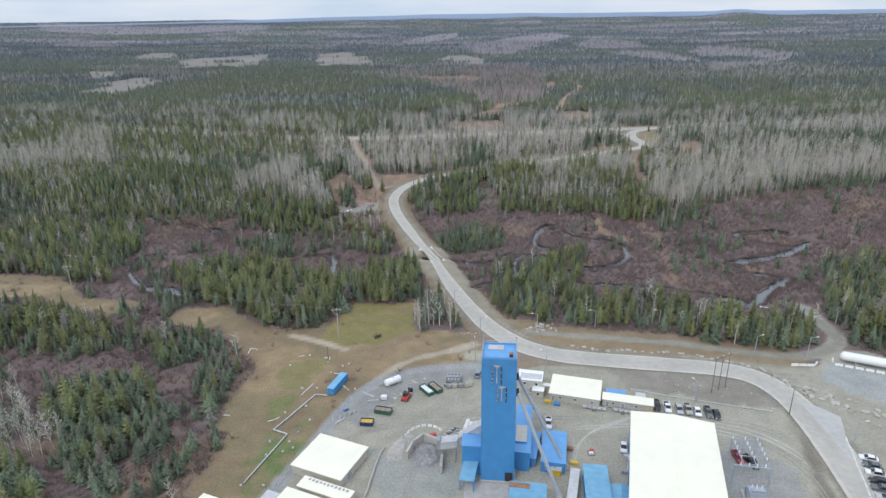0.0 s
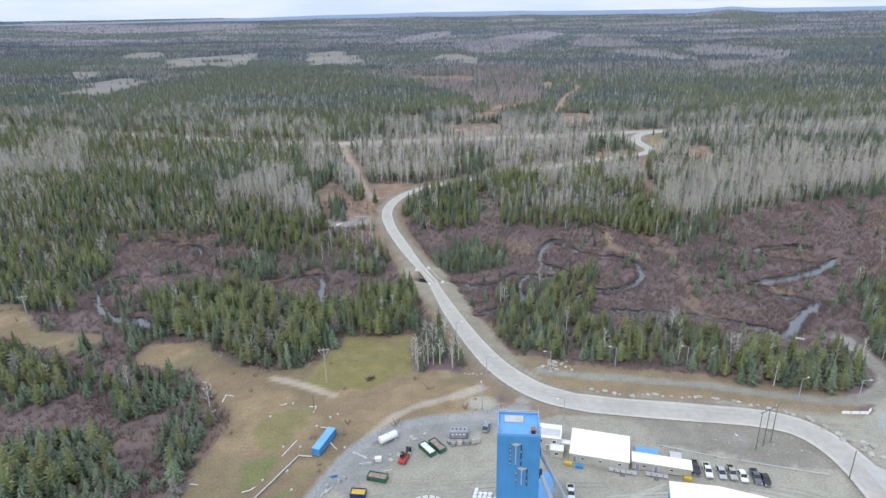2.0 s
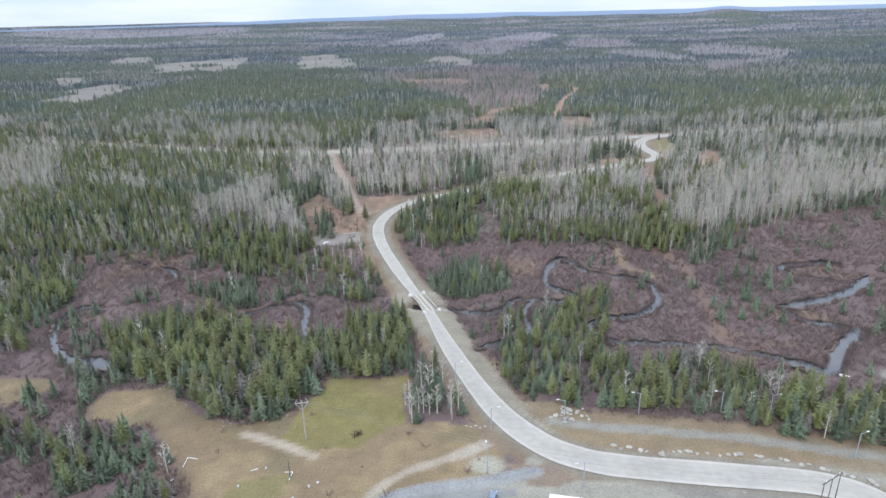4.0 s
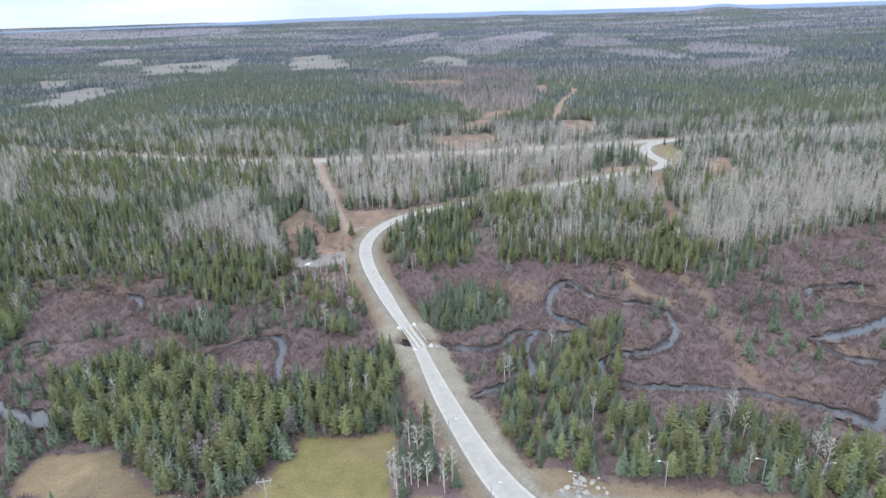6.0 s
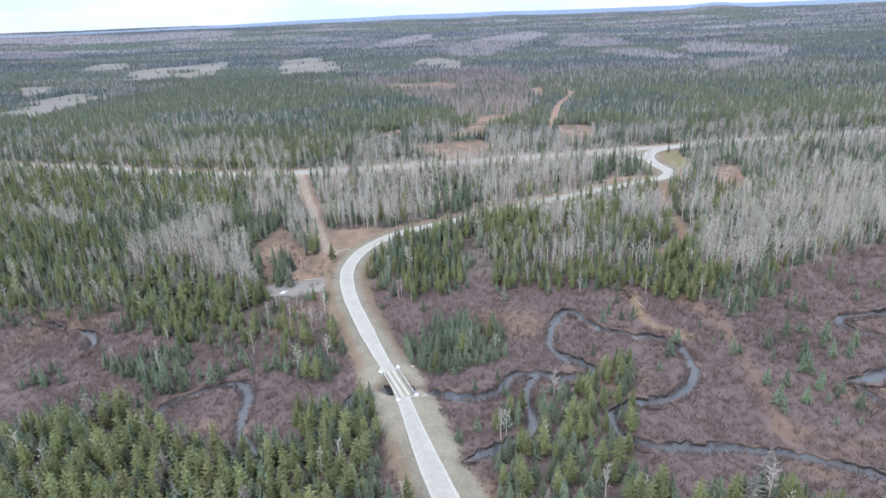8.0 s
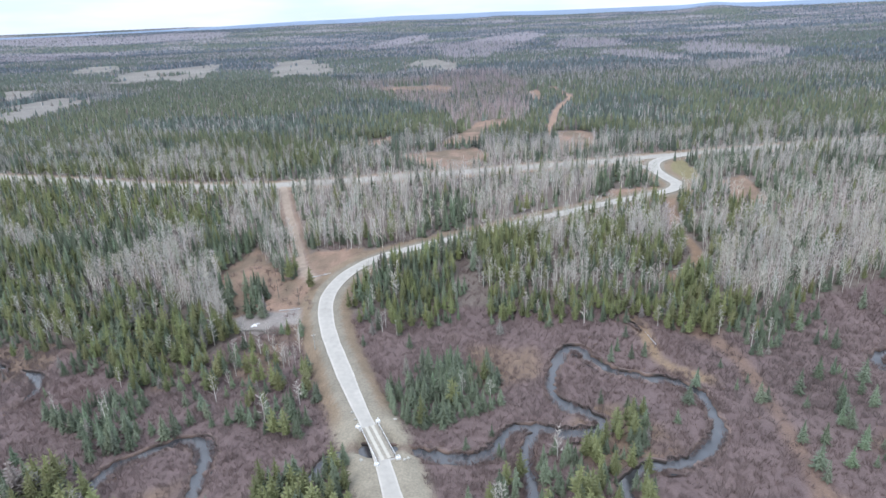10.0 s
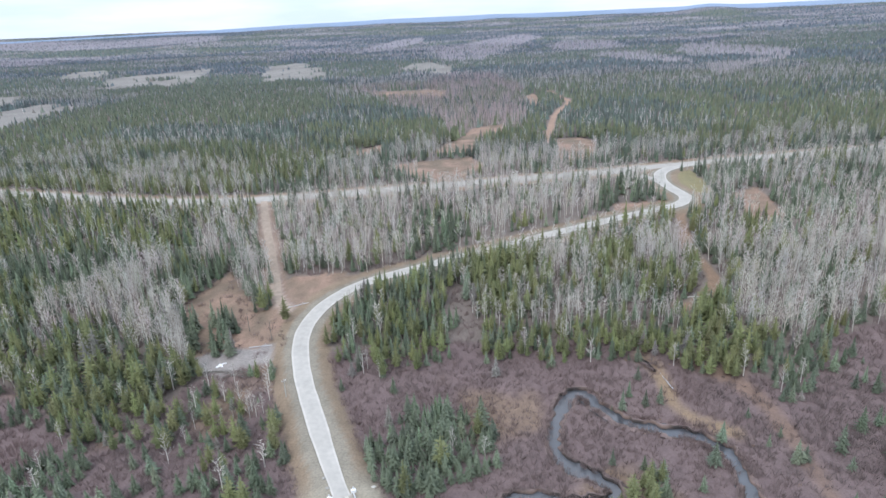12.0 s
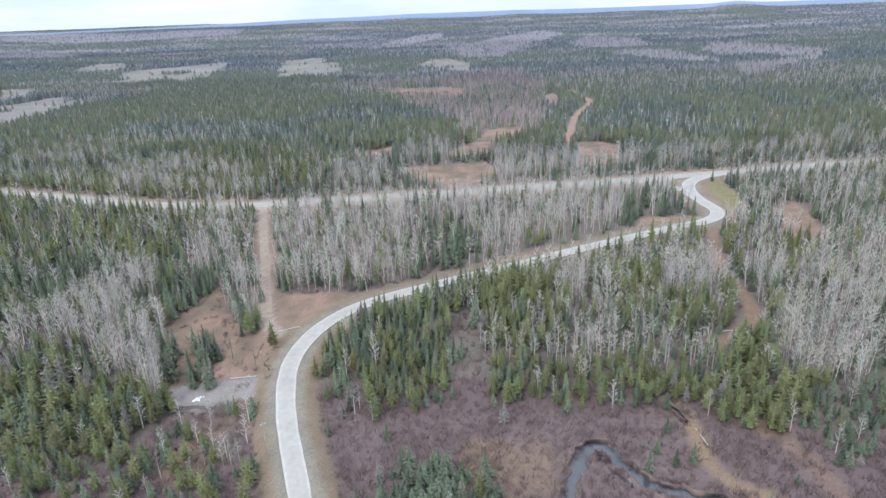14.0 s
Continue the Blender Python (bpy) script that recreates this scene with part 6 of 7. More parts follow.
container("blue steel shipping container lying in the meadow", pose(-50.2, 175.8, 0, rz=-12.4), 10.2, M_BLUE, M_FADED)
container("blue steel shipping container beside the hoist house", pose(14.7, 147.8, 0, rz=-9.6), 12.2, M_BLUE, M_BLUE_ROOF)
container("grey-blue shipping container in the yard", pose(24.4, 133.0, 0, rz=-10), 11.6, M_GREY, M_PALE)
container("faded blue container behind the bunk trailer", pose(41.6, 176.8, 0, rz=80), 6.1, M_BLUE, M_BLUE_ROOF)
container("pale grey container behind the bunk trailer", pose(49.2, 175.6, 0, rz=80), 3.0, M_GREY, M_PALE)


# ---- vehicles ----
def wheels(root, track, axles, r=0.36):
    for y in axles:
        for s in (-1, 1):
            w = part("wheel", tube((s * track - 0.11, y, r), (s * track + 0.11, y, r), r, 14), M_TYRE, root)
            part("rim", tube((s * (track + 0.115) - 0.01, y, r), (s * (track + 0.115) + 0.01, y, r), r * 0.6, 10), M_CHROME, w)


def car(kind, paint, label, m, group):
    root = thing(kind, label, "car" if kind != "pickup_truck" else "truck", m, group)
    if kind == "pickup_truck":
        front, tail = 2.7, -2.7
        body = [(tail, 0.5), (front, 0.5), (front + 0.05, 0.85), (front - 0.1, 1.1), (1.25, 1.2), (-0.75, 1.2), (tail, 1.2)]
        cab = [(1.3, 1.19), (0.55, 1.88), (-0.6, 1.9), (-0.8, 1.19)]
        axles = (1.85, -1.75)
    else:
        front, tail = 2.35, -2.3
        high = 1.68 if kind == "sport_utility_car" else 1.46
        body = [(tail, 0.4), (front, 0.4), (front + 0.05, 0.7), (front - 0.25, 0.88), (0.95, 0.98), (-1.9, 1.0), (tail - 0.02, 0.9)]
        cab = [(1.1, 0.97), (0.25, high), (-1.2, high), (-2.1 if kind == "sport_utility_car" else -1.75, 0.99)]
        axles = (1.45, -1.4)
    b = prism(body, -0.98, 0.98, 0.06, 0.8)
    bmesh.ops.bevel(b, geom=list(b.edges), offset=0.05, segments=1, affect="EDGES")
    part("body", b, paint, root)
    part("cabin", prism(cab, -0.93, 0.93, 0.16, 1.3), M_GLASS, root, "dark glazed cabin")
    (y1, z1), (y2, z2) = cab[1], cab[2]
    part("roof", box(-0.76, 0.76, y2 - 0.04, y1 + 0.06, z1 - 0.02, z1 + 0.07, 0.03), paint, root)
    for s in (-1, 1):
        part("pillar", tube((s * 0.9, cab[0][0], cab[0][1]), (s * 0.76, y1, z1), 0.05, 5), paint, root)
        part("pillar", tube((s * 0.9, cab[3][0], cab[3][1]), (s * 0.76, y2, z2), 0.06, 5), paint, root)
        part("headlight", box(s * 0.7 - 0.2, s * 0.7 + 0.2, front - 0.12, front + 0.06, 0.72, 0.9, 0.02), M_LAMP, root)
        part("tail_light", box(s * 0.82 - 0.12, s * 0.82 + 0.12, tail - 0.06, tail + 0.05, 0.75, 1.0), M_TAIL, root)
        part("mirror", box(s * 1.06 - 0.09, s * 1.06 + 0.09, cab[0][0] - 0.35, cab[0][0] - 0.2, 1.12, 1.28, 0.02), paint, root)
    part("bumper", box(-0.95, 0.95, front - 0.02, front + 0.1, 0.42, 0.62, 0.03), M_GREY, root)
    part("bumper", box(-0.95, 0.95, tail - 0.12, tail, 0.42, 0.62, 0.03), M_GREY, root)
    if kind == "pickup_truck":
        part("cargo_bed", box(-0.8, 0.8, tail + 0.12, -0.95, 1.2, 1.215), M_TYRE, root, "dark cargo bed liner")
        for x0, x1 in ((-0.98, -0.82), (0.82, 0.98)):
            part("bed_rail", box(x0, x1, tail + 0.02, -0.85, 1.19, 1.38, 0.02), paint, root)
        part("tailgate", box(-0.82, 0.82, tail, tail + 0.1, 1.19, 1.38), paint, root)
    wheels(root, 0.84, axles, 0.4 if kind == "pickup_truck" else 0.34)
    return root


PAINT = {k: shader("car_paint_" + k, c, 0.28, metal=0.2 if k == "silver" else 0.0, spread=0.06, scale=1.0) for k, c in
         (("white", (0.75, 0.75, 0.75)), ("silver", (0.45, 0.46, 0.48)), ("black", (0.03, 0.03, 0.035)), ("grey", (0.12, 0.13, 0.14)), ("red", (0.32, 0.03, 0.05)), ("steel", (0.22, 0.28, 0.36)), ("beige", (0.4, 0.38, 0.34)))}
for x, y, kind, hue, word in ((53.9, 172.8, "pickup_truck", "black", "black pickup truck"), (56.9, 172.0, "pickup_truck", "white", "white pickup truck"), (60.4, 171.5, "sport_utility_car", "silver", "silver utility car"), (63.1, 171.6, "pickup_truck", "beige", "beige pickup truck"),
                              (65.7, 170.7, "sedan_car", "white", "white sedan"), (68.9, 170.5, "pickup_truck", "grey", "dark grey pickup truck"), (71.1, 169.6, "sport_utility_car", "black", "black utility car")):
    car(kind, PAINT[hue], word + " parked in the yard by the trailers", pose(x, y, 0, rz=178), "cars by the trailers")
for i, (x, y, hue, kind) in enumerate(((106.6, 152.4, "white", "sedan_car"), (106.0, 149.3, "grey", "sedan_car"), (105.2, 146.2, "white", "sport_utility_car"), (104.4, 143.0, "black", "sport_utility_car"), (103.9, 139.9, "grey", "pickup_truck"), (103.2, 136.8, "silver", "sedan_car"), (102.6, 133.6, "black", "sport_utility_car"))):
    car(kind, PAINT[hue], {"white": "white", "grey": "dark grey", "black": "black", "silver": "silver"}[hue] + " car parked beside the concrete kerb blocks", pose(x, y, 0, rz=74), "cars by the road")
car("pickup_truck", PAINT["white"], "white pickup truck standing alone in the yard", pose(19.4, 160.7, 0, rz=178), "")
car("sport_utility_car", PAINT["steel"], "steel blue utility car near the fence", pose(-3.3, 186.9, 0, rz=-8), "")
car("pickup_truck", PAINT["red"], "dark red pickup truck in the switchyard", pose(71.0, 149.4, 0, rz=185), "")
car("pickup_truck", PAINT["black"], "black pickup truck in the switchyard", pose(73.9, 148.0, 0, rz=205), "")
car("sport_utility_car", PAINT["white"], "white car parked by the hall wall", pose(40.2, 151.3, 0, rz=172), "")


# ---- yard things ----
def heap(rx, ry, h, seed, rings=5, sides=14):
    """An uneven mound."""
    r = random.Random(seed)
    bm = bmesh.new()
    rows = []
    for k in range(rings):
        s = k / rings
        rows.append([bm.verts.new((rx * (1 - s) * r.uniform(0.85, 1.1) * math.cos(2 * math.pi * i / sides), ry * (1 - s) * r.uniform(0.85, 1.1) * math.sin(2 * math.pi * i / sides), h * (s ** 0.8) * r.uniform(0.8, 1.15))) for i in range(sides)])
    top = bm.verts.new((0, 0, h))
    for a, b in zip(rows, rows[1:]):
        for i in range(sides):
            bm.faces.new((a[i], a[(i + 1) % sides], b[(i + 1) % sides], b[i]))
    for i in range(sides):
        bm.faces.new((rows[-1][i], rows[-1][(i + 1) % sides], top))
    return bm


def stone(seed, flat=0.6):
    r = random.Random(seed)
    bm = bmesh.new()
    bmesh.ops.create_icosphere(bm, subdivisions=1, radius=0.5)
    for v in bm.verts:
        v.co *= r.uniform(0.75, 1.15)
        v.co.z = v.co.z * flat + 0.2
    return bm


def bin_box(label, m, w, l, h, paint, fill, group="waste skips"):
    root = thing("waste_skip", label, "skip", m, group)
    for y0, y1, x0, x1 in ((-l / 2, l / 2, -w / 2, -w / 2 + 0.1), (-l / 2, l / 2, w / 2 - 0.1, w / 2), (-l / 2, -l / 2 + 0.1, -w / 2 + 0.1, w / 2 - 0.1), (l / 2 - 0.1, l / 2, -w / 2 + 0.1, w / 2 - 0.1)):
        part("side_wall", box(x0, x1, y0, y1, 0.15, h, 0.02), paint, root)
    part("bottom", box(-w / 2 + 0.02, w / 2 - 0.02, -l / 2 + 0.02, l / 2 - 0.02, 0.1, 0.2), paint, root)
    for i in range(5):
        y = -l / 2 + 0.4 + i * (l - 0.8) / 4
        for s in (-1, 1):
            part("stiffener", box(s * (w / 2 + 0.05) - 0.05, s * (w / 2 + 0.05) + 0.05, y - 0.06, y + 0.06, 0.15, h), paint, root)
    for s in (-1, 1):
        part("runner", box(s * w * 0.3 - 0.08, s * w * 0.3 + 0.08, -l / 2, l / 2, 0, 0.12), M_DARK, root)
    b = heap(w / 2 - 0.12, l / 2 - 0.12, 0.5, len(label))
    b.transform(Matrix.Translation((0, 0, h * 0.72)))
    part("load", b, fill, root)
    part("load_bed", box(-w / 2 + 0.1, w / 2 - 0.1, -l / 2 + 0.1, l / 2 - 0.1, h * 0.6, h * 0.74), fill, root)
    return root


bin_box("green waste skip full of pinkish scrap", pose(-31.9, 162.8, 0, rz=81), 2.4, 5.4, 1.5, M_GREEN, M_SCRAP)
bin_box("navy waste skip heaped with yellow material", pose(-35.8, 156.5, 0, rz=90), 2.4, 4.0, 1.4, M_NAVY, M_YELLOW)
bin_box("green waste skip with white refuse", pose(-19.8, 175.3, 0, rz=42), 2.3, 5.8, 1.5, M_GREEN, M_FABRIC)
bin_box("dark green waste skip with pale scrap", pose(-17.1, 177.0, 0, rz=42), 2.3, 5.8, 1.5, M_GREEN, M_SCRAP)


def round_tank(label, m, length, r, group=""):
    root = thing("storage_tank", label, "tank", m, group)
    bm = bmesh.new()
    sides, rows = 18, []
    for s, q in ((-1.0, 0.05), (-0.985, 0.5), (-0.95, 0.82), (-0.9, 1.0), (-0.3, 1.0), (0.3, 1.0), (0.9, 1.0), (0.95, 0.82), (0.985, 0.5), (1.0, 0.05)):
        rows.append([bm.verts.new((s * length / 2, q * r * math.cos(2 * math.pi * i / sides), r * 1.35 + q * r * math.sin(2 * math.pi * i / sides))) for i in range(sides)])
    for a, b in zip(rows, rows[1:]):
        for i in range(sides):
            bm.faces.new((a[i], b[i], b[(i + 1) % sides], a[(i + 1) % sides]))
    bm.faces.new(rows[0])
    bm.faces.new(rows[-1][::-1])
    bmesh.ops.recalc_face_normals(bm, faces=bm.faces)
    for f in bm.faces:
        f.smooth = True
    shell = part("shell", bm, M_WHITE, root)
    part("manhole", tube((0, 0, r * 2.3), (0, 0, r * 2.5), 0.28, 10), M_PALE, shell)
    for s in (-0.6, 0.6):
        part("saddle", box(s * length / 2 - 0.2, s * length / 2 + 0.2, -r * 0.8, r * 0.8, 0, r * 0.75), M_CONCRETE, root)
    for s in (-1, 1):
        part("skid_beam", box(-length * 0.42, length * 0.42, s * r * 0.7 - 0.1, s * r * 0.7 + 0.1, 0, 0.2), M_GREY, root)
    return root


round_tank("white horizontal fuel tank on saddles", pose(-31.8, 178.9, 0, rz=41), 6.0, 1.15)
round_tank("very long white propane tank behind concrete blocks", pose(135.8, 203.2, 0, rz=-19), 25.0, 1.6)


def barrier_kind():
    root = thing("concrete_barrier", "pale concrete road barrier block", "barrier", pose(0, 0, 0), "concrete barriers")
    b = prism([(-0.3, 0), (0.3, 0), (0.3, 0.12), (0.14, 0.35), (0.1, 0.82), (-0.1, 0.82), (-0.14, 0.35), (-0.3, 0.12)], -1.2, 1.2)
    part("block", b, M_FABRIC, root)
    part("lifting_slot", box(-0.25, 0.25, -0.305, 0.305, 0.0, 0.1), M_DARK, root)
    return root


spots = []
for i, s in enumerate((0.0, 0.24, 0.5, 0.74)):
    spots.append((107.2 + i * 2.7, 202.4 + 0.1 * i, 3))
spots[3] = (114.9, 203.9, 50)
spots += [(122.4 + i * 2.9, 203.6 - i * 1.0, -19) for i in range(7)] + [(121.9, 207.0, 70)]
spots += [(104.6 - i * 0.62, 160.2 - i * 2.75, 77) for i in range(10)]
for i in range(9):
    a = radians(184 - i * 16.5)
    spots.append((-17.0 + 6.3 * math.cos(a), 149.8 + 7.3 * math.sin(a), math.degrees(math.atan2(7.3 * math.cos(a), -6.3 * math.sin(a)))))
first = barrier_kind()
for i, (x, y, turn) in enumerate(spots):
    m = pose(x, y, 0.0 if y < 195 else float(land(x, y)), rz=turn)
    if x < -5:
        m = m @ Matrix.Diagonal((0.55, 0.9, 0.8, 1))
    if i == 0:
        first.matrix_basis = m
    else:
        copy_thing(first, m)

# Ore bay: concrete walls in a horseshoe round a pile of broken rock.
bay = thing("ore_bay", "concrete horseshoe ore bay beneath the conveyor", "ore bay", pose(0, 0, 0))
for (ax, ay), (bx, by) in (((-21.0, 141.6), (-20.0, 146.6)), ((-20.0, 146.6), (-17.4, 150.2)), ((-17.4, 150.2), (-11.6, 147.6)), ((-11.2, 147.4), (-10.8, 136.6))):
    turn = math.degrees(math.atan2(by - ay, bx - ax))
    long = math.dist((ax, ay), (bx, by))
    w = box(-0.2, long + 0.2, -0.35, 0.35, -0.1, 2.6, 0.05)
    w.transform(pose(ax, ay, 0, rz=turn))
    part("retaining_wall", w, M_CONCRETE, bay)
berm = heap(3.4, 7.0, 2.2, 5)
berm.transform(pose(-23.4, 146.6, -0.1, rz=-18))
part("earth_berm", berm, M_ROCK, bay)
pile = thing("ore_pile", "heap of broken grey ore inside the bay", "rock pile", pose(-15.6, 143.6, -0.1))
part("core", heap(4.3, 5.6, 2.0, 8, 7, 22), M_MUCK, pile)
chips = [bpy.data.meshes.new("lump") for _ in range(4)]
for s, me in enumerate(chips):
    b = stone(300 + s)
    b.to_mesh(me)
    b.free()
    me.materials.append(M_MUCK)
r = random.Random(4)
for i in range(160):
    a, q = r.random() * 6.3, r.random() ** 0.5
    lump = new("lump", chips[i % 4])
    lump.parent = pile
    k = r.uniform(0.25, 0.7)
    lump.matrix_basis = Matrix.LocRotScale((4.4 * q * math.cos(a), 5.6 * q * math.sin(a), 2.0 * (1 - q) ** 0.8 - 0.1), Euler((0, 0, r.random() * 6)), (k, k, k))

# Boulders along the road and on the banks.
rocks = []
M_BOULDER = shader("pale_granite", (0.4, 0.38, 0.335), 0.9, spread=0.25, scale=1.0, bump=0.06, per_object=0.2)
for s in range(5):
    me = bpy.data.meshes.new("boulder")
    b = stone(20 + s)
    b.to_mesh(me)
    b.free()
    me.materials.append(M_BOULDER)
    rocks.append(me)


def boulder(x, y, size, i):
    ob = tagged(new("boulder", rocks[i % 5]), "pale grey boulder lying on the verge", "boulder", "boulders")
    ob.matrix_basis = Matrix.LocRotScale((x, y, float(land(x, y)) - size * 0.08), Euler((0, 0, i * 1.7)), (size * 1.3, size, size * 0.8))


r = random.Random(12)
for i in range(38):
    s = i / 37
    boulder(31 + 86 * s + r.uniform(-1, 1), float(np.interp(31 + 86 * s, (31, 42, 65, 80, 90, 96, 103, 109, 117), (210, 207.5, 208, 205, 202, 197, 190, 181, 168))) + r.uniform(-0.8, 0.8), r.uniform(0.9, 2.1), i)
for i in range(26):
    boulder(20 + r.gauss(0, 3.2), 225 + r.gauss(0, 2.0), r.uniform(0.6, 1.8), i)
for i in range(34):
    s = i / 33
    boulder(98 + 26 * s + r.uniform(-2.5, 2.5), 191 - 18 * s + r.uniform(-3, 3), r.uniform(0.8, 2.4), i)
for i in range(14):
    boulder(-29.5 + r.uniform(-5, 5), 172.5 + r.uniform(-3, 2.5), r.uniform(0.8, 1.8), i)
for i in range(7):
    boulder(-23 + r.uniform(-3, 3), 181 + r.uniform(-3, 3), r.uniform(0.6, 1.5), i)
for i in range(5):
    boulder(-11.5 + i * 1.4, 217.0 + r.uniform(-0.7, 0.7), r.uniform(0.7, 1.2), i)
for x, y in ((-27.5, 303.4), (-25.6, 301.8), (-24.6, 303.0), (-38.2, 301.5), (-31.2, 322.6), (-43.6, 320.8), (-45.6, 324.6)):
    boulder(x, y, 1.3, int(x * 7) % 5)

# Yard clutter.
office_cabin = thing("generator_cabin", "grey generator cabin with four roof vents", "cabin", pose(-11.3, 182.6, 0, rz=3))
part("body", box(-2.5, 2.5, -1.3, 1.3, 0.2, 2.5, 0.04), M_GREY, office_cabin)
for i in range(4):
    part("window", box(-2.0 + i * 1.1, -1.5 + i * 1.1, -1.34, -1.3, 1.4, 1.9), M_WHITE, office_cabin)
    part("roof_vent", tube((-1.8 + i * 1.2, 0, 2.5), (-1.8 + i * 1.2, 0, 2.8), 0.22, 8), M_DARK, office_cabin)
part("skid", box(-2.6, 2.6, -1.2, 1.2, 0, 0.2), M_DARK, office_cabin)
for i, (x, y, w, h) in enumerate(((-12.6, 178.4, 1.2, 1.1), (-10.8, 178.9, 1.4, 1.5), (-8.8, 179.2, 1.5, 1.3), (-6.2, 180.0, 2.6, 1.7), (-13.8, 179.4, 1.0, 0.8))):
    crate = thing("machine_crate", "grey-brown machine on a timber pallet", "machine", pose(x, y, 0, rz=8 * i), "machines on pallets")
    part("pallet", box(-w / 2 - 0.1, w / 2 + 0.1, -0.7, 0.7, 0, 0.15), M_WOOD, crate)
    part("housing", box(-w / 2, w / 2, -0.6, 0.6, 0.15, h, 0.08), M_SIDING if i % 2 else M_GREY, crate)
    part("motor", tube((-w / 2, 0, h), (w / 2, 0, h), 0.28, 10), M_GREY, crate)
loader = thing("telehandler", "red telehandler with a black boom", "loader", pose(-25.9, 171.0, 0, rz=-12))
part("chassis", box(-1.0, 1.0, -2.2, 1.6, 0.5, 1.3, 0.08), M_RED, loader)
part("cab", box(-1.0, -0.1, -0.9, 0.6, 1.3, 2.5, 0.08), M_GLASS, loader)
part("boom", box(0.1, 0.5, -2.0, 3.4, 1.6, 2.0, 0.05), M_DARK, loader)
part("engine_cover", box(0.0, 1.0, -2.2, -0.8, 1.3, 1.75, 0.08), M_RED, loader)
part("fork_frame", box(-0.7, 0.9, 3.4, 3.6, 0.3, 1.9), M_DARK, loader)
wheels(loader, 1.0, (1.1, -1.5), 0.6)
for i in range(13):
    sack = thing("bulk_sack", "bulging white woven bulk sack", "sack", pose(-5.6 + (i % 4) * 1.25 + 0.2 * (i // 4), 156.2 + (i // 4) * 1.25, 0, rz=i * 17), "bulk sacks")
    b = box(-0.52, 0.52, -0.52, 0.52, 0, 1.1, 0.18)
    part("bag", b, M_FABRIC, sack)
    part("neck", tube((0, 0, 1.08), (0.05, 0, 1.35), 0.22, 7, 0.1), M_FABRIC, sack)
for i, (x, y, mat, word) in enumerate(((-44.4, 162.6, M_BLUE, "blue"), (-43.6, 163.0, M_BLUE, "blue"), (-42.2, 160.8, M_SIDING, "beige"), (-41.0, 162.0, M_PALE, "grey"), (-44.9, 158.6, M_PALE, "grey"))):
    keg = thing("drum", word + " steel drum standing at the yard's edge", "drum", pose(x, y, 0), "drums")
    part("shell", tube((0, 0, 0), (0, 0, 0.9), 0.42, 12), mat, keg)
    part("rim", tube((0, 0, 0.88), (0, 0, 0.93), 0.45, 12), M_GREY, keg)
crib = thing("tank_crib", "white intermediate tank in a wire cage", "tank", pose(-33.1, 170.0, 0, rz=10))
part("tank", box(-0.9, 0.9, -0.7, 0.7, 0.15, 1.4, 0.1), M_FABRIC, crib)
for x in (-0.92, -0.3, 0.3, 0.92):
    part("cage_bar", box(x - 0.03, x + 0.03, -0.75, -0.71, 0.1, 1.45), M_GREY, crib)
part("pallet", box(-1.0, 1.0, -0.8, 0.8, 0, 0.14), M_WOOD, crib)
for i, (x, y, turn, l) in enumerate(((-38.9, 171.9, -25, 5.0), (-36.5, 168.6, 15, 3.6), (-29.6, 166.0, 20, 2.4), (-45.0, 156.4, 70, 2.6), (-44.0, 157.4, 62, 2.6))):
    beam = thing("steel_beam", "pale steel beam lying on the gravel", "beam", pose(x, y, 0, rz=turn), "loose beams")
    part("web", box(-l / 2, l / 2, -0.05, 0.05, 0.06, 0.34), M_PALE, beam)
    part("flange", box(-l / 2, l / 2, -0.16, 0.16, 0, 0.06), M_PALE, beam)
    part("flange", box(-l / 2, l / 2, -0.16, 0.16, 0.34, 0.4), M_PALE, beam)
for i, (x, y, turn) in enumerate(((-10.8, 153.6, 62), (-9.6, 155.4, 60), (-7.6, 155.0, 95), (-6.4, 152.2, 70), (-12.6, 151.4, 10))):
    idler = thing("conveyor_idler", "dark conveyor idler frame lying by the ore bay", "conveyor part", pose(x, y, 0, rz=turn), "conveyor parts")
    part("bed", box(-1.8, 1.8, -0.45, 0.45, 0.1, 0.3), M_DARK, idler)
    for k in range(5):
        part("roller", tube((-1.5 + k * 0.75, -0.5, 0.45), (-1.5 + k * 0.75, 0.5, 0.45), 0.14, 8), M_FABRIC if k % 2 else M_GREY, idler)
cone_red = thing("red_generator", "small red generator set", "machine", pose(-14.9, 152.0, 0, rz=20))
part("housing", box(-0.9, 0.9, -0.5, 0.5, 0.2, 1.2, 0.06), M_RED, cone_red)
part("frame", box(-1.0, 1.0, -0.6, 0.6, 0, 0.2), M_GREY, cone_red)
crate = thing("red_pallet", "red and white pallet load in the yard", "pallet load", pose(30.8, 148.6, 0, rz=12))
part("pallet", box(-1.0, 1.0, -1.0, 1.0, 0, 0.15), M_WOOD, crate)
part("red_box", box(-0.3, 0.9, 0.0, 0.9, 0.15, 0.9, 0.05), M_RED, crate)
part("white_box", box(-0.8, 0.5, -0.9, -0.1, 0.15, 0.8, 0.05), M_FABRIC, crate)
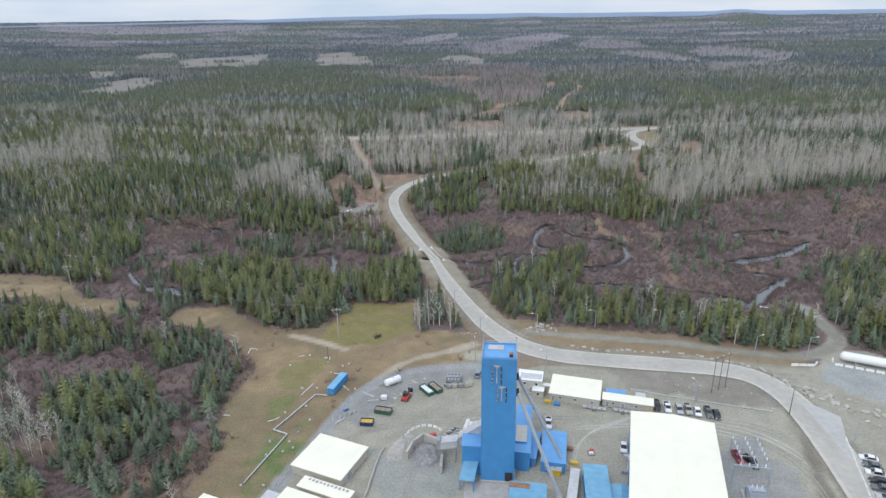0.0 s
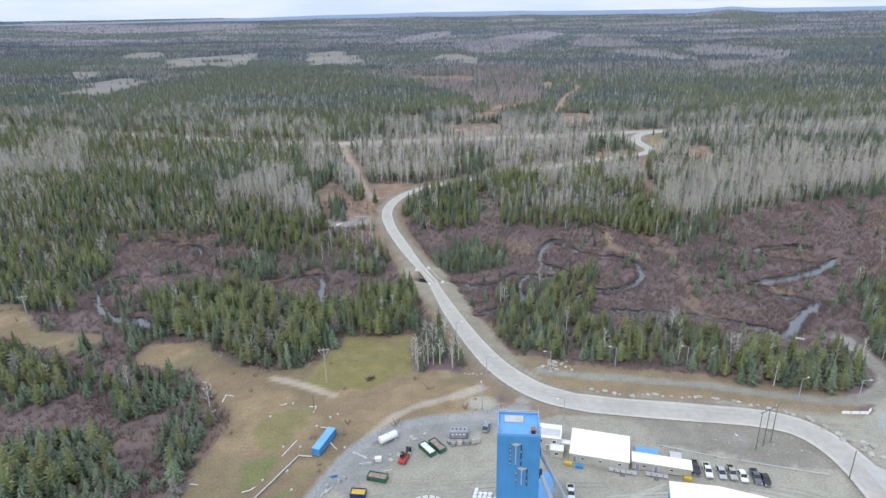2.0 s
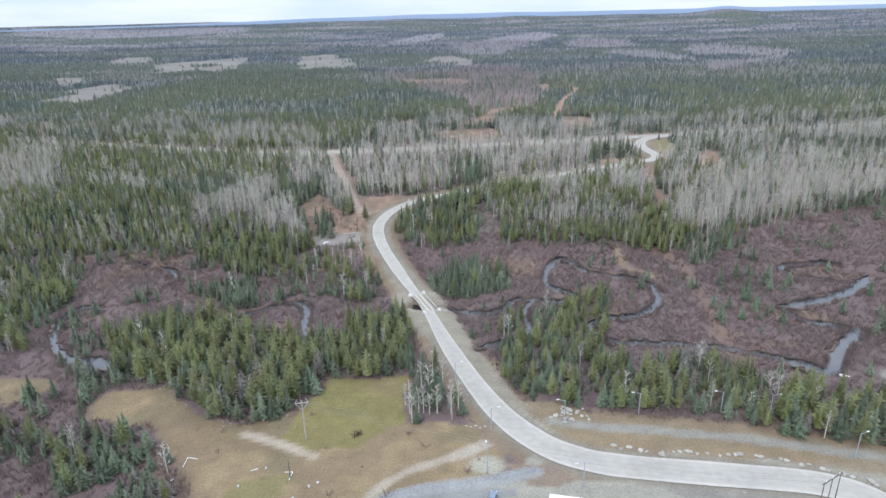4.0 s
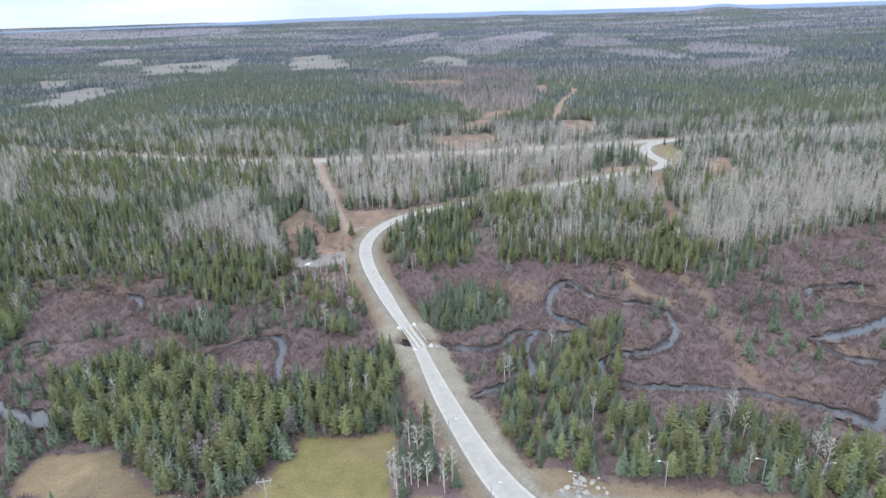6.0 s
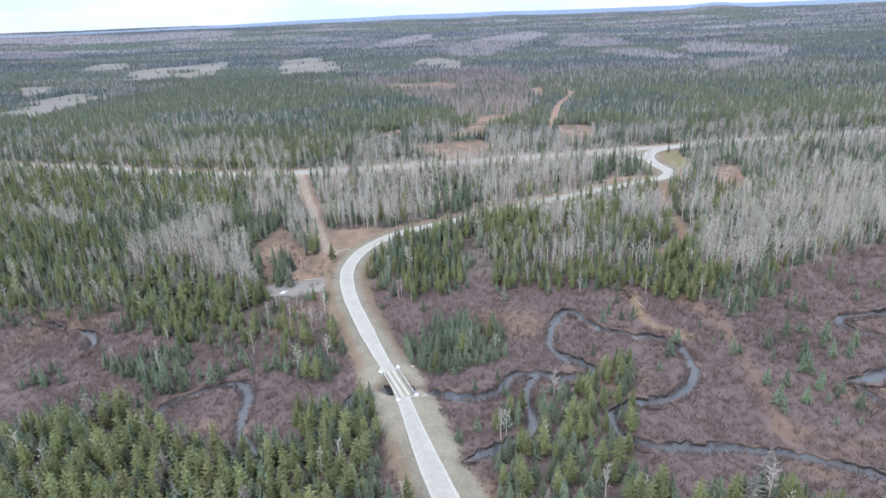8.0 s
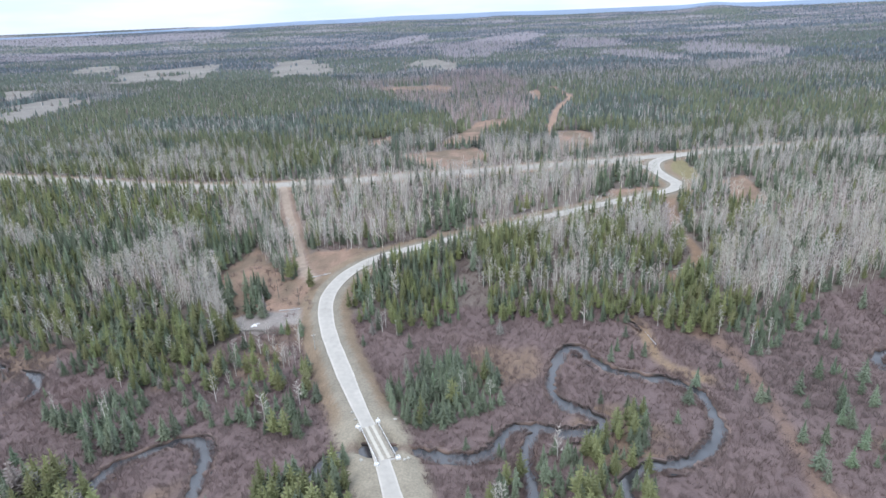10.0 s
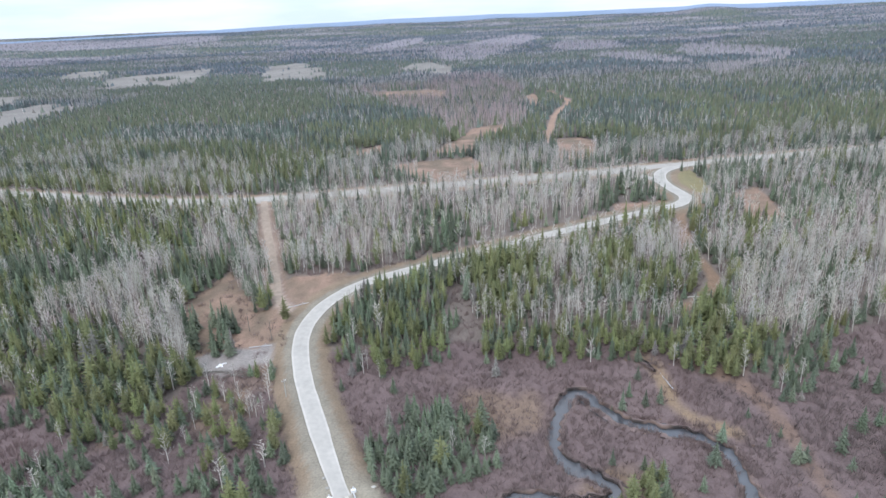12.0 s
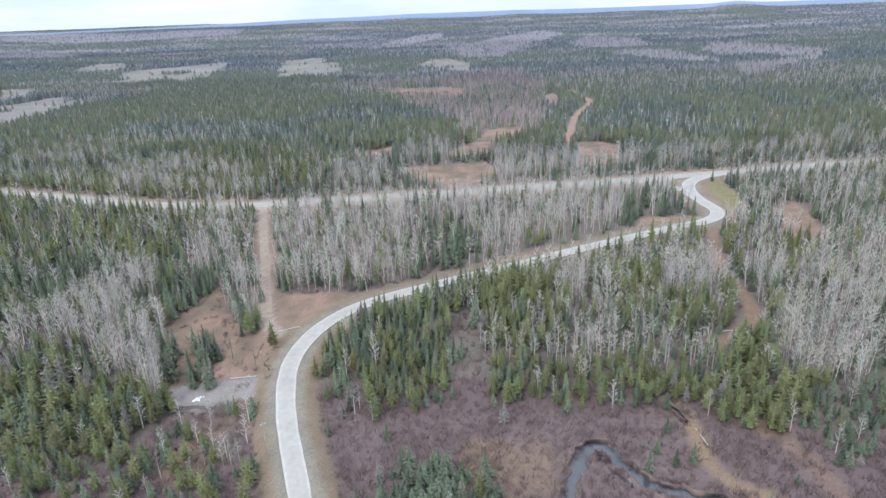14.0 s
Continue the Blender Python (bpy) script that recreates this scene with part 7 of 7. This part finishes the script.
for x, y, mat, word in ((19.8, 172.4, M_YELLOW, "yellow"), (22.6, 171.4, M_BLUE, "blue"), (25.6, 143.4, M_YELLOW, "yellow"), (24.8, 149.4, M_RUST, "rusty"), (50.9, 168.6, M_YELLOW, "yellow"), (40.6, 147.4, M_PALE, "grey"), (39.0, 141.0, M_GREY, "grey")):
    tool = thing("tool_box", word + " steel tool box on the gravel", "box", pose(x, y, 0, rz=-8), "tool boxes")
    part("box", box(-1.0, 1.0, -0.5, 0.5, 0.08, 0.9, 0.05), mat, tool)
    part("lid", box(-1.03, 1.03, -0.53, 0.53, 0.9, 0.98, 0.02), mat, tool)
    part("runner", box(-0.9, 0.9, -0.3, 0.3, 0, 0.08), M_DARK, tool)


# Switchyard: steel racks with insulators and a transformer.
def insulator(bm, x, y, z, n=5):
    """One turned porcelain body with n sheds."""
    rings = []
    for k in range(n):
        for up, rad in ((0.0, 0.08), (0.02, 0.17), (0.13, 0.08)):
            rings.append([bm.verts.new((x + rad * math.cos(2 * math.pi * i / 7), y + rad * math.sin(2 * math.pi * i / 7), z + k * 0.22 + up)) for i in range(7)])
    for low, high in zip(rings, rings[1:]):
        for i in range(7):
            bm.faces.new((low[i], low[(i + 1) % 7], high[(i + 1) % 7], high[i]))
    bm.faces.new(rings[0][::-1])
    bm.faces.new(rings[-1])


yard = thing("switchyard_rack", "galvanized switchyard rack with rows of pale insulators", "switchgear", pose(73.0, 147.6, 0, rz=-3))
for x in (-3.2, 0.0, 3.2):
    for y in (-5.4, 5.2):
        part("column", box(x - 0.1, x + 0.1, y - 0.1, y + 0.1, 0, 4.4), M_PIPE, yard)
    beam = part("beam", box(x - 0.1, x + 0.1, -5.6, 5.4, 4.4, 4.6), M_PIPE, yard)
    for y in (-3.5, -1.5, 0.5, 2.6, 4.8):
        b = bmesh.new()
        insulator(b, x, y, 4.6)
        part("insulator", b, M_FABRIC, beam, "pale ribbed insulator")
for y in (-5.5, -2.0, 1.5, 5.3):
    part("cross_beam", box(-3.3, 3.3, y - 0.07, y + 0.07, 4.2, 4.36), M_PIPE, yard)
trans = thing("transformer", "grey power transformer with cooling fins and bushings", "transformer", pose(70.6, 134.6, 0, rz=-4))
part("tank", box(-2.0, 2.0, -1.4, 1.4, 0.3, 2.6, 0.08), M_PIPE, trans)
for s in (-1, 1):
    for i in range(7):
        part("cooling_fin", box(s * 2.1 - 0.25 + s * 0.2, s * 2.1 + 0.25 + s * 0.2, -1.2 + i * 0.36, -1.12 + i * 0.36, 0.6, 2.4), M_PIPE, trans)
for x in (-1.2, 0.0, 1.2):
    b = bmesh.new()
    insulator(b, x, 0.3, 2.6, 6)
    part("bushing", b, M_FABRIC, trans)
part("conservator", tube((-1.6, -1.0, 3.2), (1.6, -1.0, 3.2), 0.4, 12), M_PIPE, trans)
part("pad", box(-3.2, 3.2, -2.4, 2.4, -0.05, 0.3), M_CONCRETE, trans)
gantry = thing("gantry", "galvanized line gantry over the transformer", "switchgear", pose(70.6, 139.0, 0, rz=-4))
for x in (-4.5, 4.5):
    part("column", box(x - 0.15, x + 0.15, -0.15, 0.15, 0, 6.0), M_PIPE, gantry)
top = part("beam", box(-4.7, 4.7, -0.15, 0.15, 6.0, 6.3), M_PIPE, gantry)
for x in (-3, -1, 1, 3):
    b = bmesh.new()
    insulator(b, x, 0, 6.3, 5)
    part("insulator", b, M_FABRIC, top)


# Poles and lamps.
M_PALEPOLE = shader("silvery_old_pole_wood", (0.42, 0.4, 0.36), 0.9, spread=0.2, scale=2)


def pole(x, y, h, label, arm=0.0, lamp=False, group="poles", lean=0.0, turn=0.0):
    root = thing("lamp_post" if lamp else "utility_pole", label, "pole", pose(x, y, float(land(x, y)) - 0.05, rx=lean, rz=turn), group)
    part("shaft", tube((0, 0, 0), (0, 0, h), 0.22 if arm else 0.16, 8, 0.14 if arm else 0.1), M_PALEPOLE if arm else M_PIPE if lamp else M_WOOD, root)
    if lamp:
        a = part("arm", tube((0, 0, h - 0.2), (2.0, 0, h + 0.2), 0.06, 6), M_PIPE, root)
        part("lantern", box(1.8, 2.7, -0.16, 0.16, h + 0.12, h + 0.3, 0.04), M_FABRIC, a)
    elif arm:
        a = part("crossarm", box(-arm, arm, -0.12, 0.12, h - 0.95, h - 0.7), M_PALEPOLE, root)
        if arm > 1.2:
            brace = tube((0, 0, h - 3.4), (-arm, 0, h - 0.8), 0.09, 6)
            add_tube(brace, (0, 0, h - 3.4), (arm, 0, h - 0.8), 0.09, 6)
            add_tube(brace, (-arm, 0, h - 0.8), (-arm * 0.6, 0, h + 0.5), 0.07, 6)
            add_tube(brace, (arm, 0, h - 0.8), (arm * 0.6, 0, h + 0.5), 0.07, 6)
            part("brace", brace, M_PALEPOLE, root)
        b = bmesh.new()
        for s in (-0.9, 0.0, 0.9):
            add_tube(b, (s * arm, 0, h - 0.72), (s * arm, 0, h - 0.42), 0.08, 6)
        part("insulators", b, M_FABRIC, a)
    return root


for x, y in ((73.4, 182.8), (76.1, 184.6), (78.8, 186.4)):
    pole(x, y, 12.6, "tall dark timber pole of a three-pole line structure", group="line structure poles")
bar = thing("pole_crossbeam", "timber crossbeam on top of the three tall poles", "beam", pose(76.1, 184.6, 12.35, rz=34))
part("beam", box(-3.9, 3.9, -0.12, 0.12, 0, 0.24), M_WOOD, bar)
part("insulator_row", add_tube(add_tube(tube((-2.6, 0, 0.24), (-2.6, 0, 0.7), 0.1, 6), (0, 0, 0.24), (0, 0, 0.7), 0.1, 6), (2.6, 0, 0.24), (2.6, 0, 0.7), 0.1, 6), M_FABRIC, bar)
for x, y, h, turn in ((105.8, 158.6, 8.0, 10), (-4.9, 197.5, 8.0, 100), (20.2, 192.8, 8.0, 200), (66.8, 176.8, 7.5, 120), (95.6, 208.4, 8.0, 20), (114.0, 209.0, 8.0, 0), (18.0, 220.5, 8.0, 180), (41.0, 225.5, 8.0, 180), (66.0, 227.5, 8.0, 180), (80.0, 226.5, 8.0, 0), (-16.4, 242.0, 8.0, 8), (-4.0, 215.4, 8.0, 8)):
    pole(x, y, h, "slim grey lamp post with one lantern", lamp=True, group="lamp posts", turn=turn)
for x, y, h, arm, turn in ((93.6, 172.4, 9.0, 0.0, 0), (-58.5, 208.5, 13.5, 1.9, 15), (-84.0, 400.0, 8.5, 0.0, 60), (-95.0, 406.0, 8.5, 0.0, 60), (-192.0, 241.0, 15.0, 2.0, 15), (-67.5, 363.0, 7.0, 0.8, 40), (-29.5, 226.0, 8.0, 0.0, 0), (-58.0, 192.0, 6.0, 0.0, 0)):
    pole(x, y, h, "weathered timber utility pole", arm, group="utility poles", turn=turn)

# Pipeline and gear in the meadow.
pipe = thing("pipeline", "pale pipeline with angled bends across the green meadow", "pipe", pose(0, 0, 0))
way = [(-48.6, 182.6), (-53.6, 183.4)], [(-52.2, 170.0), (-56.2, 170.2), (-61.0, 157.0), (-63.4, 150.8), (-58.5, 149.1), (-63.1, 127.8)]
for run in way:
    for a, b in zip(run, run[1:]):
        seg = part("pipe_section", tube((*a, 0.45), (*b, 0.45), 0.2, 8), M_PALE, pipe)
        n = int(math.dist(a, b) / 5) + 1
        for k in range(n):
            s = (k + 0.5) / n
            px, py = a[0] + (b[0] - a[0]) * s, a[1] + (b[1] - a[1]) * s
            part("support", box(px - 0.2, px + 0.2, py - 0.2, py + 0.2, -0.1, 0.25), M_WOOD, seg)
for i, (x, y) in enumerate(((-55.6, 150.6), (-56.8, 146.0), (-57.2, 141.5), (-61.4, 139.6), (-54.8, 143.4), (-62.6, 145.6), (-63.6, 127.0), (-57.6, 127.6))):
    valve = thing("valve_box", "small pale valve box in the grass", "valve", pose(x, y, 0, rz=i * 23), "valve boxes")
    part("box", box(-0.35, 0.35, -0.28, 0.28, 0, 0.4, 0.05), M_PALE if i else M_TEAL_ROOF, valve)
    part("stem", tube((0, 0, 0.5), (0, 0, 1.0), 0.06, 6), M_GREY, valve)
bush = tagged(scattered("dark_bush", THICKET, np.array([-44.5, -43.6, -43.0, -44.0, -43.4]), np.array([211.2, 210.8, 211.6, 210.4, 211.9]), np.full(5, 2.2), np.full(5, 0.9), np.tile((0.07, 0.045, 0.05), (5, 1)), M_SHRUB, "dark bare bush in the field", "shrubs"))

for run in (((-89.5, 194.5), (-90, 198.5), (-87, 198)), ((-91, 188), (-89.6, 190)), ((-60.2, 194), (-58, 194.2), (-58, 191)), ((-61, 170), (-59, 177)), ((-67, 155), (-65, 156), (-64, 157.4)), ((-82, 157), (-80, 157)), ((-49, 177), (-46, 174)), ((-70, 194), (-68, 195))):
    stub = thing("loose_pipe", "short pale pipe length lying in the grass", "pipe", pose(0, 0, 0), "loose pipes")
    for a, b in zip(run, run[1:]):
        part("pipe_section", tube((*a, 0.14), (*b, 0.14), 0.13, 7), M_FABRIC, stub)
for i, (x, y) in enumerate(((-62, 174), (-63, 160), (-55, 184.4), (-44, 175), (-52, 189), (-54, 157), (-57, 174.4), (-57.5, 164), (-50, 190.6), (-66, 195.4), (-71, 188))):
    scrap = thing("white_crate", "small white crate dropped in the grass", "crate", pose(x, y, 0, rz=i * 31), "white crates")
    part("body", box(-0.32, 0.32, -0.24, 0.24, 0, 0.3, 0.03), M_FABRIC, scrap)
    part("rim", box(-0.35, 0.35, -0.27, 0.27, 0.25, 0.33, 0.015), M_PALE, scrap)

# Bridge over the creek.
bd = Vector((-34.2 + 43.6, 308 - 326.8, 0)).normalized()
bridge = thing("bridge", "short timber-decked road bridge with steel guard rails", "bridge", pose(-34.7, 309.3, float(road_z(309.3)) + 0.16, rz=math.degrees(math.atan2(bd.y, bd.x))))
LEN = 8.6
for i in range(24):
    x = -LEN + i * 2 * LEN / 24
    part("deck_plank", box(x, x + 2 * LEN / 24 - 0.05, -2.7, 2.7, -0.12, 0.03 + 0.015 * (i % 3)), M_DECK, bridge)
for y in (-1.0, 1.0):
    part("running_board", box(-LEN, LEN, y - 0.5, y + 0.5, 0.065, 0.12), M_SIDING, bridge)
for y in (-2.4, -0.8, 0.8, 2.4):
    part("girder", box(-LEN, LEN, y - 0.2, y + 0.2, -0.95, -0.12), M_RUST, bridge)
for s in (-1, 1):
    rail = part("guard_rail", box(-LEN, LEN, s * 2.85 - 0.06, s * 2.85 + 0.06, 0.55, 0.95), M_FABRIC, bridge, "pale steel guard rail")
    for i in range(8):
        x = -LEN + 0.4 + i * (2 * LEN - 0.8) / 7
        part("rail_post", box(x - 0.08, x + 0.08, s * 2.74 - 0.08, s * 2.74 + 0.08, -0.1, 0.95), M_WOOD, rail)
    part("kerb", box(-LEN, LEN, s * 2.5 - 0.12, s * 2.5 + 0.12, 0.07, 0.32), M_DECK, bridge)
    part("abutment", box(s * LEN - 0.8, s * LEN + 0.8, -3.4, 3.4, -3.6, -0.2), M_CONCRETE, bridge)
for s in (-1, 1):
    for k in (-1, 1):
        px = bridge.matrix_basis @ Vector((s * (LEN + 1.2), k * 3.3, 0))
        mark = thing("bridge_marker", "white hazard marker block at the bridge end", "marker", pose(px.x, px.y, float(land(px.x, px.y)), rz=20 * k), "bridge markers")
        part("block", box(-0.7, 0.7, -0.5, 0.5, -0.05, 0.8, 0.08), M_FABRIC, mark)
        part("plate", box(-0.2, 0.2, -0.04, 0.04, 0.8, 1.7), M_FABRIC, mark)

# Rubble pad by the upper road.
tarp = thing("tarpaulin_heap", "crumpled white tarpaulin over rubble", "tarpaulin", pose(-99.3, 384.8, float(land(-99.3, 384.8)) - 0.05, rz=35))
for i, (dx, dy, rx, ry, h) in enumerate(((0, 0, 1.2, 0.8, 0.9), (1.3, 0.5, 0.9, 0.5, 0.6), (-1.2, -0.2, 0.8, 0.6, 0.5), (0.4, -0.9, 0.7, 0.4, 0.4), (2.1, 0.1, 0.5, 0.4, 0.7))):
    fold = heap(rx, ry, h, 31 + i, 3, 9)
    fold.transform(pose(dx, dy, 0, rz=31 * i))
    part("fold", fold, M_FABRIC, tarp)
r = random.Random(77)
for i in range(22):
    x, y = -97 + r.uniform(-6, 12), 379.5 + r.uniform(-1.6, 1.6)
    log = thing("log", "grey weathered log in a slash pile", "log", pose(x, y, float(land(x, y)) + r.uniform(0.0, 0.4), rz=r.uniform(-25, 25)), "slash pile logs")
    l = r.uniform(1.5, 3.5)
    part("stem", tube((-l, 0, 0.15), (l, 0, 0.18), 0.17, 7, 0.11), M_WOOD, log)
    part("cut_end", tube((-l - 0.02, 0, 0.15), (-l + 0.01, 0, 0.15), 0.15, 7), M_SIDING, log)
for x, y, turn in ((-79.0, 424.0, 30), (-86.6, 396.0, 12), (62.0, 374.0, 100)):
    log = thing("log", "long pale fallen trunk on the ground", "log", pose(x, y, float(land(x, y)) + 0.05, rz=turn))
    part("stem", tube((-5, 0, 0.2), (5, 0, 0.25), 0.2, 7, 0.1), M_PALE, log)
    part("stub", tube((1, 0, 0.3), (1.5, 0.4, 0.9), 0.08, 5), M_PALE, log)
boat = thing("boat", "small white boat lying at the creek bank", "boat", pose(115.6, 252.6, float(creek_level(252.6)) - 0.02, rz=62))
part("hull", prism([(-2.0, 0.5), (-1.6, 0.05), (1.3, 0.0), (2.3, 0.6)], -0.7, 0.7), M_WHITE, boat)
part("bench", box(-0.6, 0.6, -0.3, 0.1, 0.5, 0.56), M_WOOD, boat)
part("engine", box(-0.2, 0.2, -2.2, -1.9, 0.4, 1.0, 0.04), M_DARK, boat)


# Power line wires, and the yard's wire fence along the berm.
def wire(a, b, sag, label):
    a, b = Vector(a), Vector(b)
    root = thing("power_line_wire", label, "wire", pose(0, 0, 0), "power line wires")
    bm = bmesh.new()
    pts = [a.lerp(b, i / 10) - Vector((0, 0, sag * 4 * (i / 10) * (1 - i / 10))) for i in range(11)]
    rings = [[bm.verts.new(p + Vector(o)) for o in ((0.022, 0, -0.013), (-0.022, 0, -0.013), (0, 0, 0.026))] for p in pts]
    for low, high in zip(rings, rings[1:]):
        for k in range(3):
            bm.faces.new((low[k], low[(k + 1) % 3], high[(k + 1) % 3], high[k]))
    part("strand", bm, M_GREY, root)
    part("clamp", add_tube(tube(a - Vector((0, 0, 0.15)), a + Vector((0, 0, 0.15)), 0.09, 5), b - Vector((0, 0, 0.15)), b + Vector((0, 0, 0.15)), 0.09, 5), M_GREY, root)


for k in (-1, 0, 1):
    wire((-192 + k * 1.4, 241 + k * 0.5, land(-192, 241) + 14.2), (-58.5 + k * 1.7, 208.5 + k * 0.45, land(-58.5, 208.5) + 12.9), 3.0, "thin grey sagging power line wire over the meadow")
    wire((-58.5 + k * 1.7, 208.5 + k * 0.45, land(-58.5, 208.5) + 12.9), (73.4 + k * 2.7, 182.8 + k * 1.8, 12.6), 4.0, "thin grey sagging power line wire across the road")
for k in range(4):
    wire((-112 + k * 2.6, 96 - k * 1.5, 9.0), (-83 + k * 1.1, 158 + k * 0.8, 0.6), 0.8, "pale guy wire slanting down to the meadow")
run = densify(BERM, 4.0)
fence = thing("wire_fence", "grey chain-link fence on posts along the gravel berm", "fence", pose(0, 0, 0))
for i, (x, y) in enumerate(run):
    z = float(land(x, y))
    part("post", tube((x, y, z - 0.1), (x, y, z + 2.1), 0.05, 5), M_PIPE, fence)
    if i:
        ax, ay = run[i - 1]
        az = float(land(ax, ay))
        bm = bmesh.new()
        for h in (0.3, 1.1, 2.0):
            add_tube(bm, (ax, ay, az + h), (x, y, z + h), 0.02, 4)
        part("rail_wire", bm, M_PIPE, fence)


# Wheel tracks worn into the yard gravel.
M_RUT = shader("wheel_worn_gravel", (0.285, 0.27, 0.225), 0.95, spread=0.25, scale=0.8, bump=0.03)
M_DUST = shader("pale_gravel_dust", (0.4, 0.385, 0.34), 0.95, spread=0.2, scale=0.6)
RUTS = ([(66, 166), (80, 163), (90, 152), (92, 138), (90, 120)], [(68, 163), (80, 159), (87, 150), (89, 136), (87, 120)], [(64, 168), (84, 166), (95, 150), (95.5, 130)], [(28, 160), (44, 163), (62, 164), (74, 160)],
        [(-40, 150), (-24, 158), (-6, 160), (10, 164), (30, 165)], [(-38, 152), (-24, 161), (-4, 164), (14, 167)], [(24, 128), (25, 145), (30, 158), (44, 166)], [(-20, 118), (-18, 140), (-12, 156), (-2, 168)])
for n, line in enumerate(RUTS):
    for off in (-0.9, 0.9):
        pts = rounded([(px + off * 0.6, py + off * 0.8) for px, py in line])
        tagged(ribbon("wheel_track", densify(pts, 1.5), 0.28, lambda y: np.full(len(y), 0.012 + 0.004 * n), M_RUT if n % 3 else M_DUST, across=3, crown=0.004), "faint wheel track worn in the yard gravel", "track", kind="structure")

# Low concrete edging walls in the yard and along the trailer lot.
kerb = thing("edging_wall", "low pale concrete edging wall beside the ore bay", "wall", pose(0, 0, 0))
bend = [(-28.2, 145.4), (-28.8, 143.6), (-29.0, 140.6), (-29.3, 137.6), (-29.2, 134.6), (-29.4, 131.6), (-29.3, 128.6), (-29.6, 125.6)]
for a, b in zip(bend, bend[1:]):
    va, vb = Vector((*a, 0)), Vector((*b, 0))
    bm = box(0, (vb - va).length - 0.05, -0.22, 0.22, 0, 0.75, 0.05)
    bm.transform(Matrix.Translation(va) @ Matrix.Rotation(math.atan2(b[1] - a[1], b[0] - a[0]), 4, "Z"))
    part("block", bm, M_CONCRETE, kerb)
rail = thing("pipe_rail", "long low pale pipe rail along the trailer lot", "rail", pose(0, 0, 0))
run = [(47, 182), (51, 181), (61, 178.4), (72, 176.2), (81, 174.4), (89, 173)]
for a, b in zip(run, run[1:]):
    part("pipe_section", tube((*a, 0.5), (*b, 0.5), 0.11, 6), M_PALE, rail)
    part("stand", box(a[0] - 0.1, a[0] + 0.1, a[1] - 0.1, a[1] + 0.1, 0, 0.5), M_WOOD, rail)
r = random.Random(31)
for i in range(30):
    boulder(60 + 30 * r.random(), 185 + r.gauss(0, 4.5) - 0.0, r.uniform(0.3, 0.8), i)

# A fallen trunk across the east trail.
za, zb = float(land(83.9, 425.7)), float(land(93.8, 426.8))
trunk = thing("fallen_log", "pale barkless log lying across the trail", "log", pose(0, 0, 0))
part("stem", tube((83.9, 425.7, za + 0.22), (93.8, 426.8, zb + 0.25), 0.26, 8, 0.14), M_PALEPOLE, trunk)
part("root_stub", tube((83.9, 425.7, za + 0.22), (83.4, 425.9, za + 0.7), 0.2, 6, 0.1), M_WOOD, trunk)
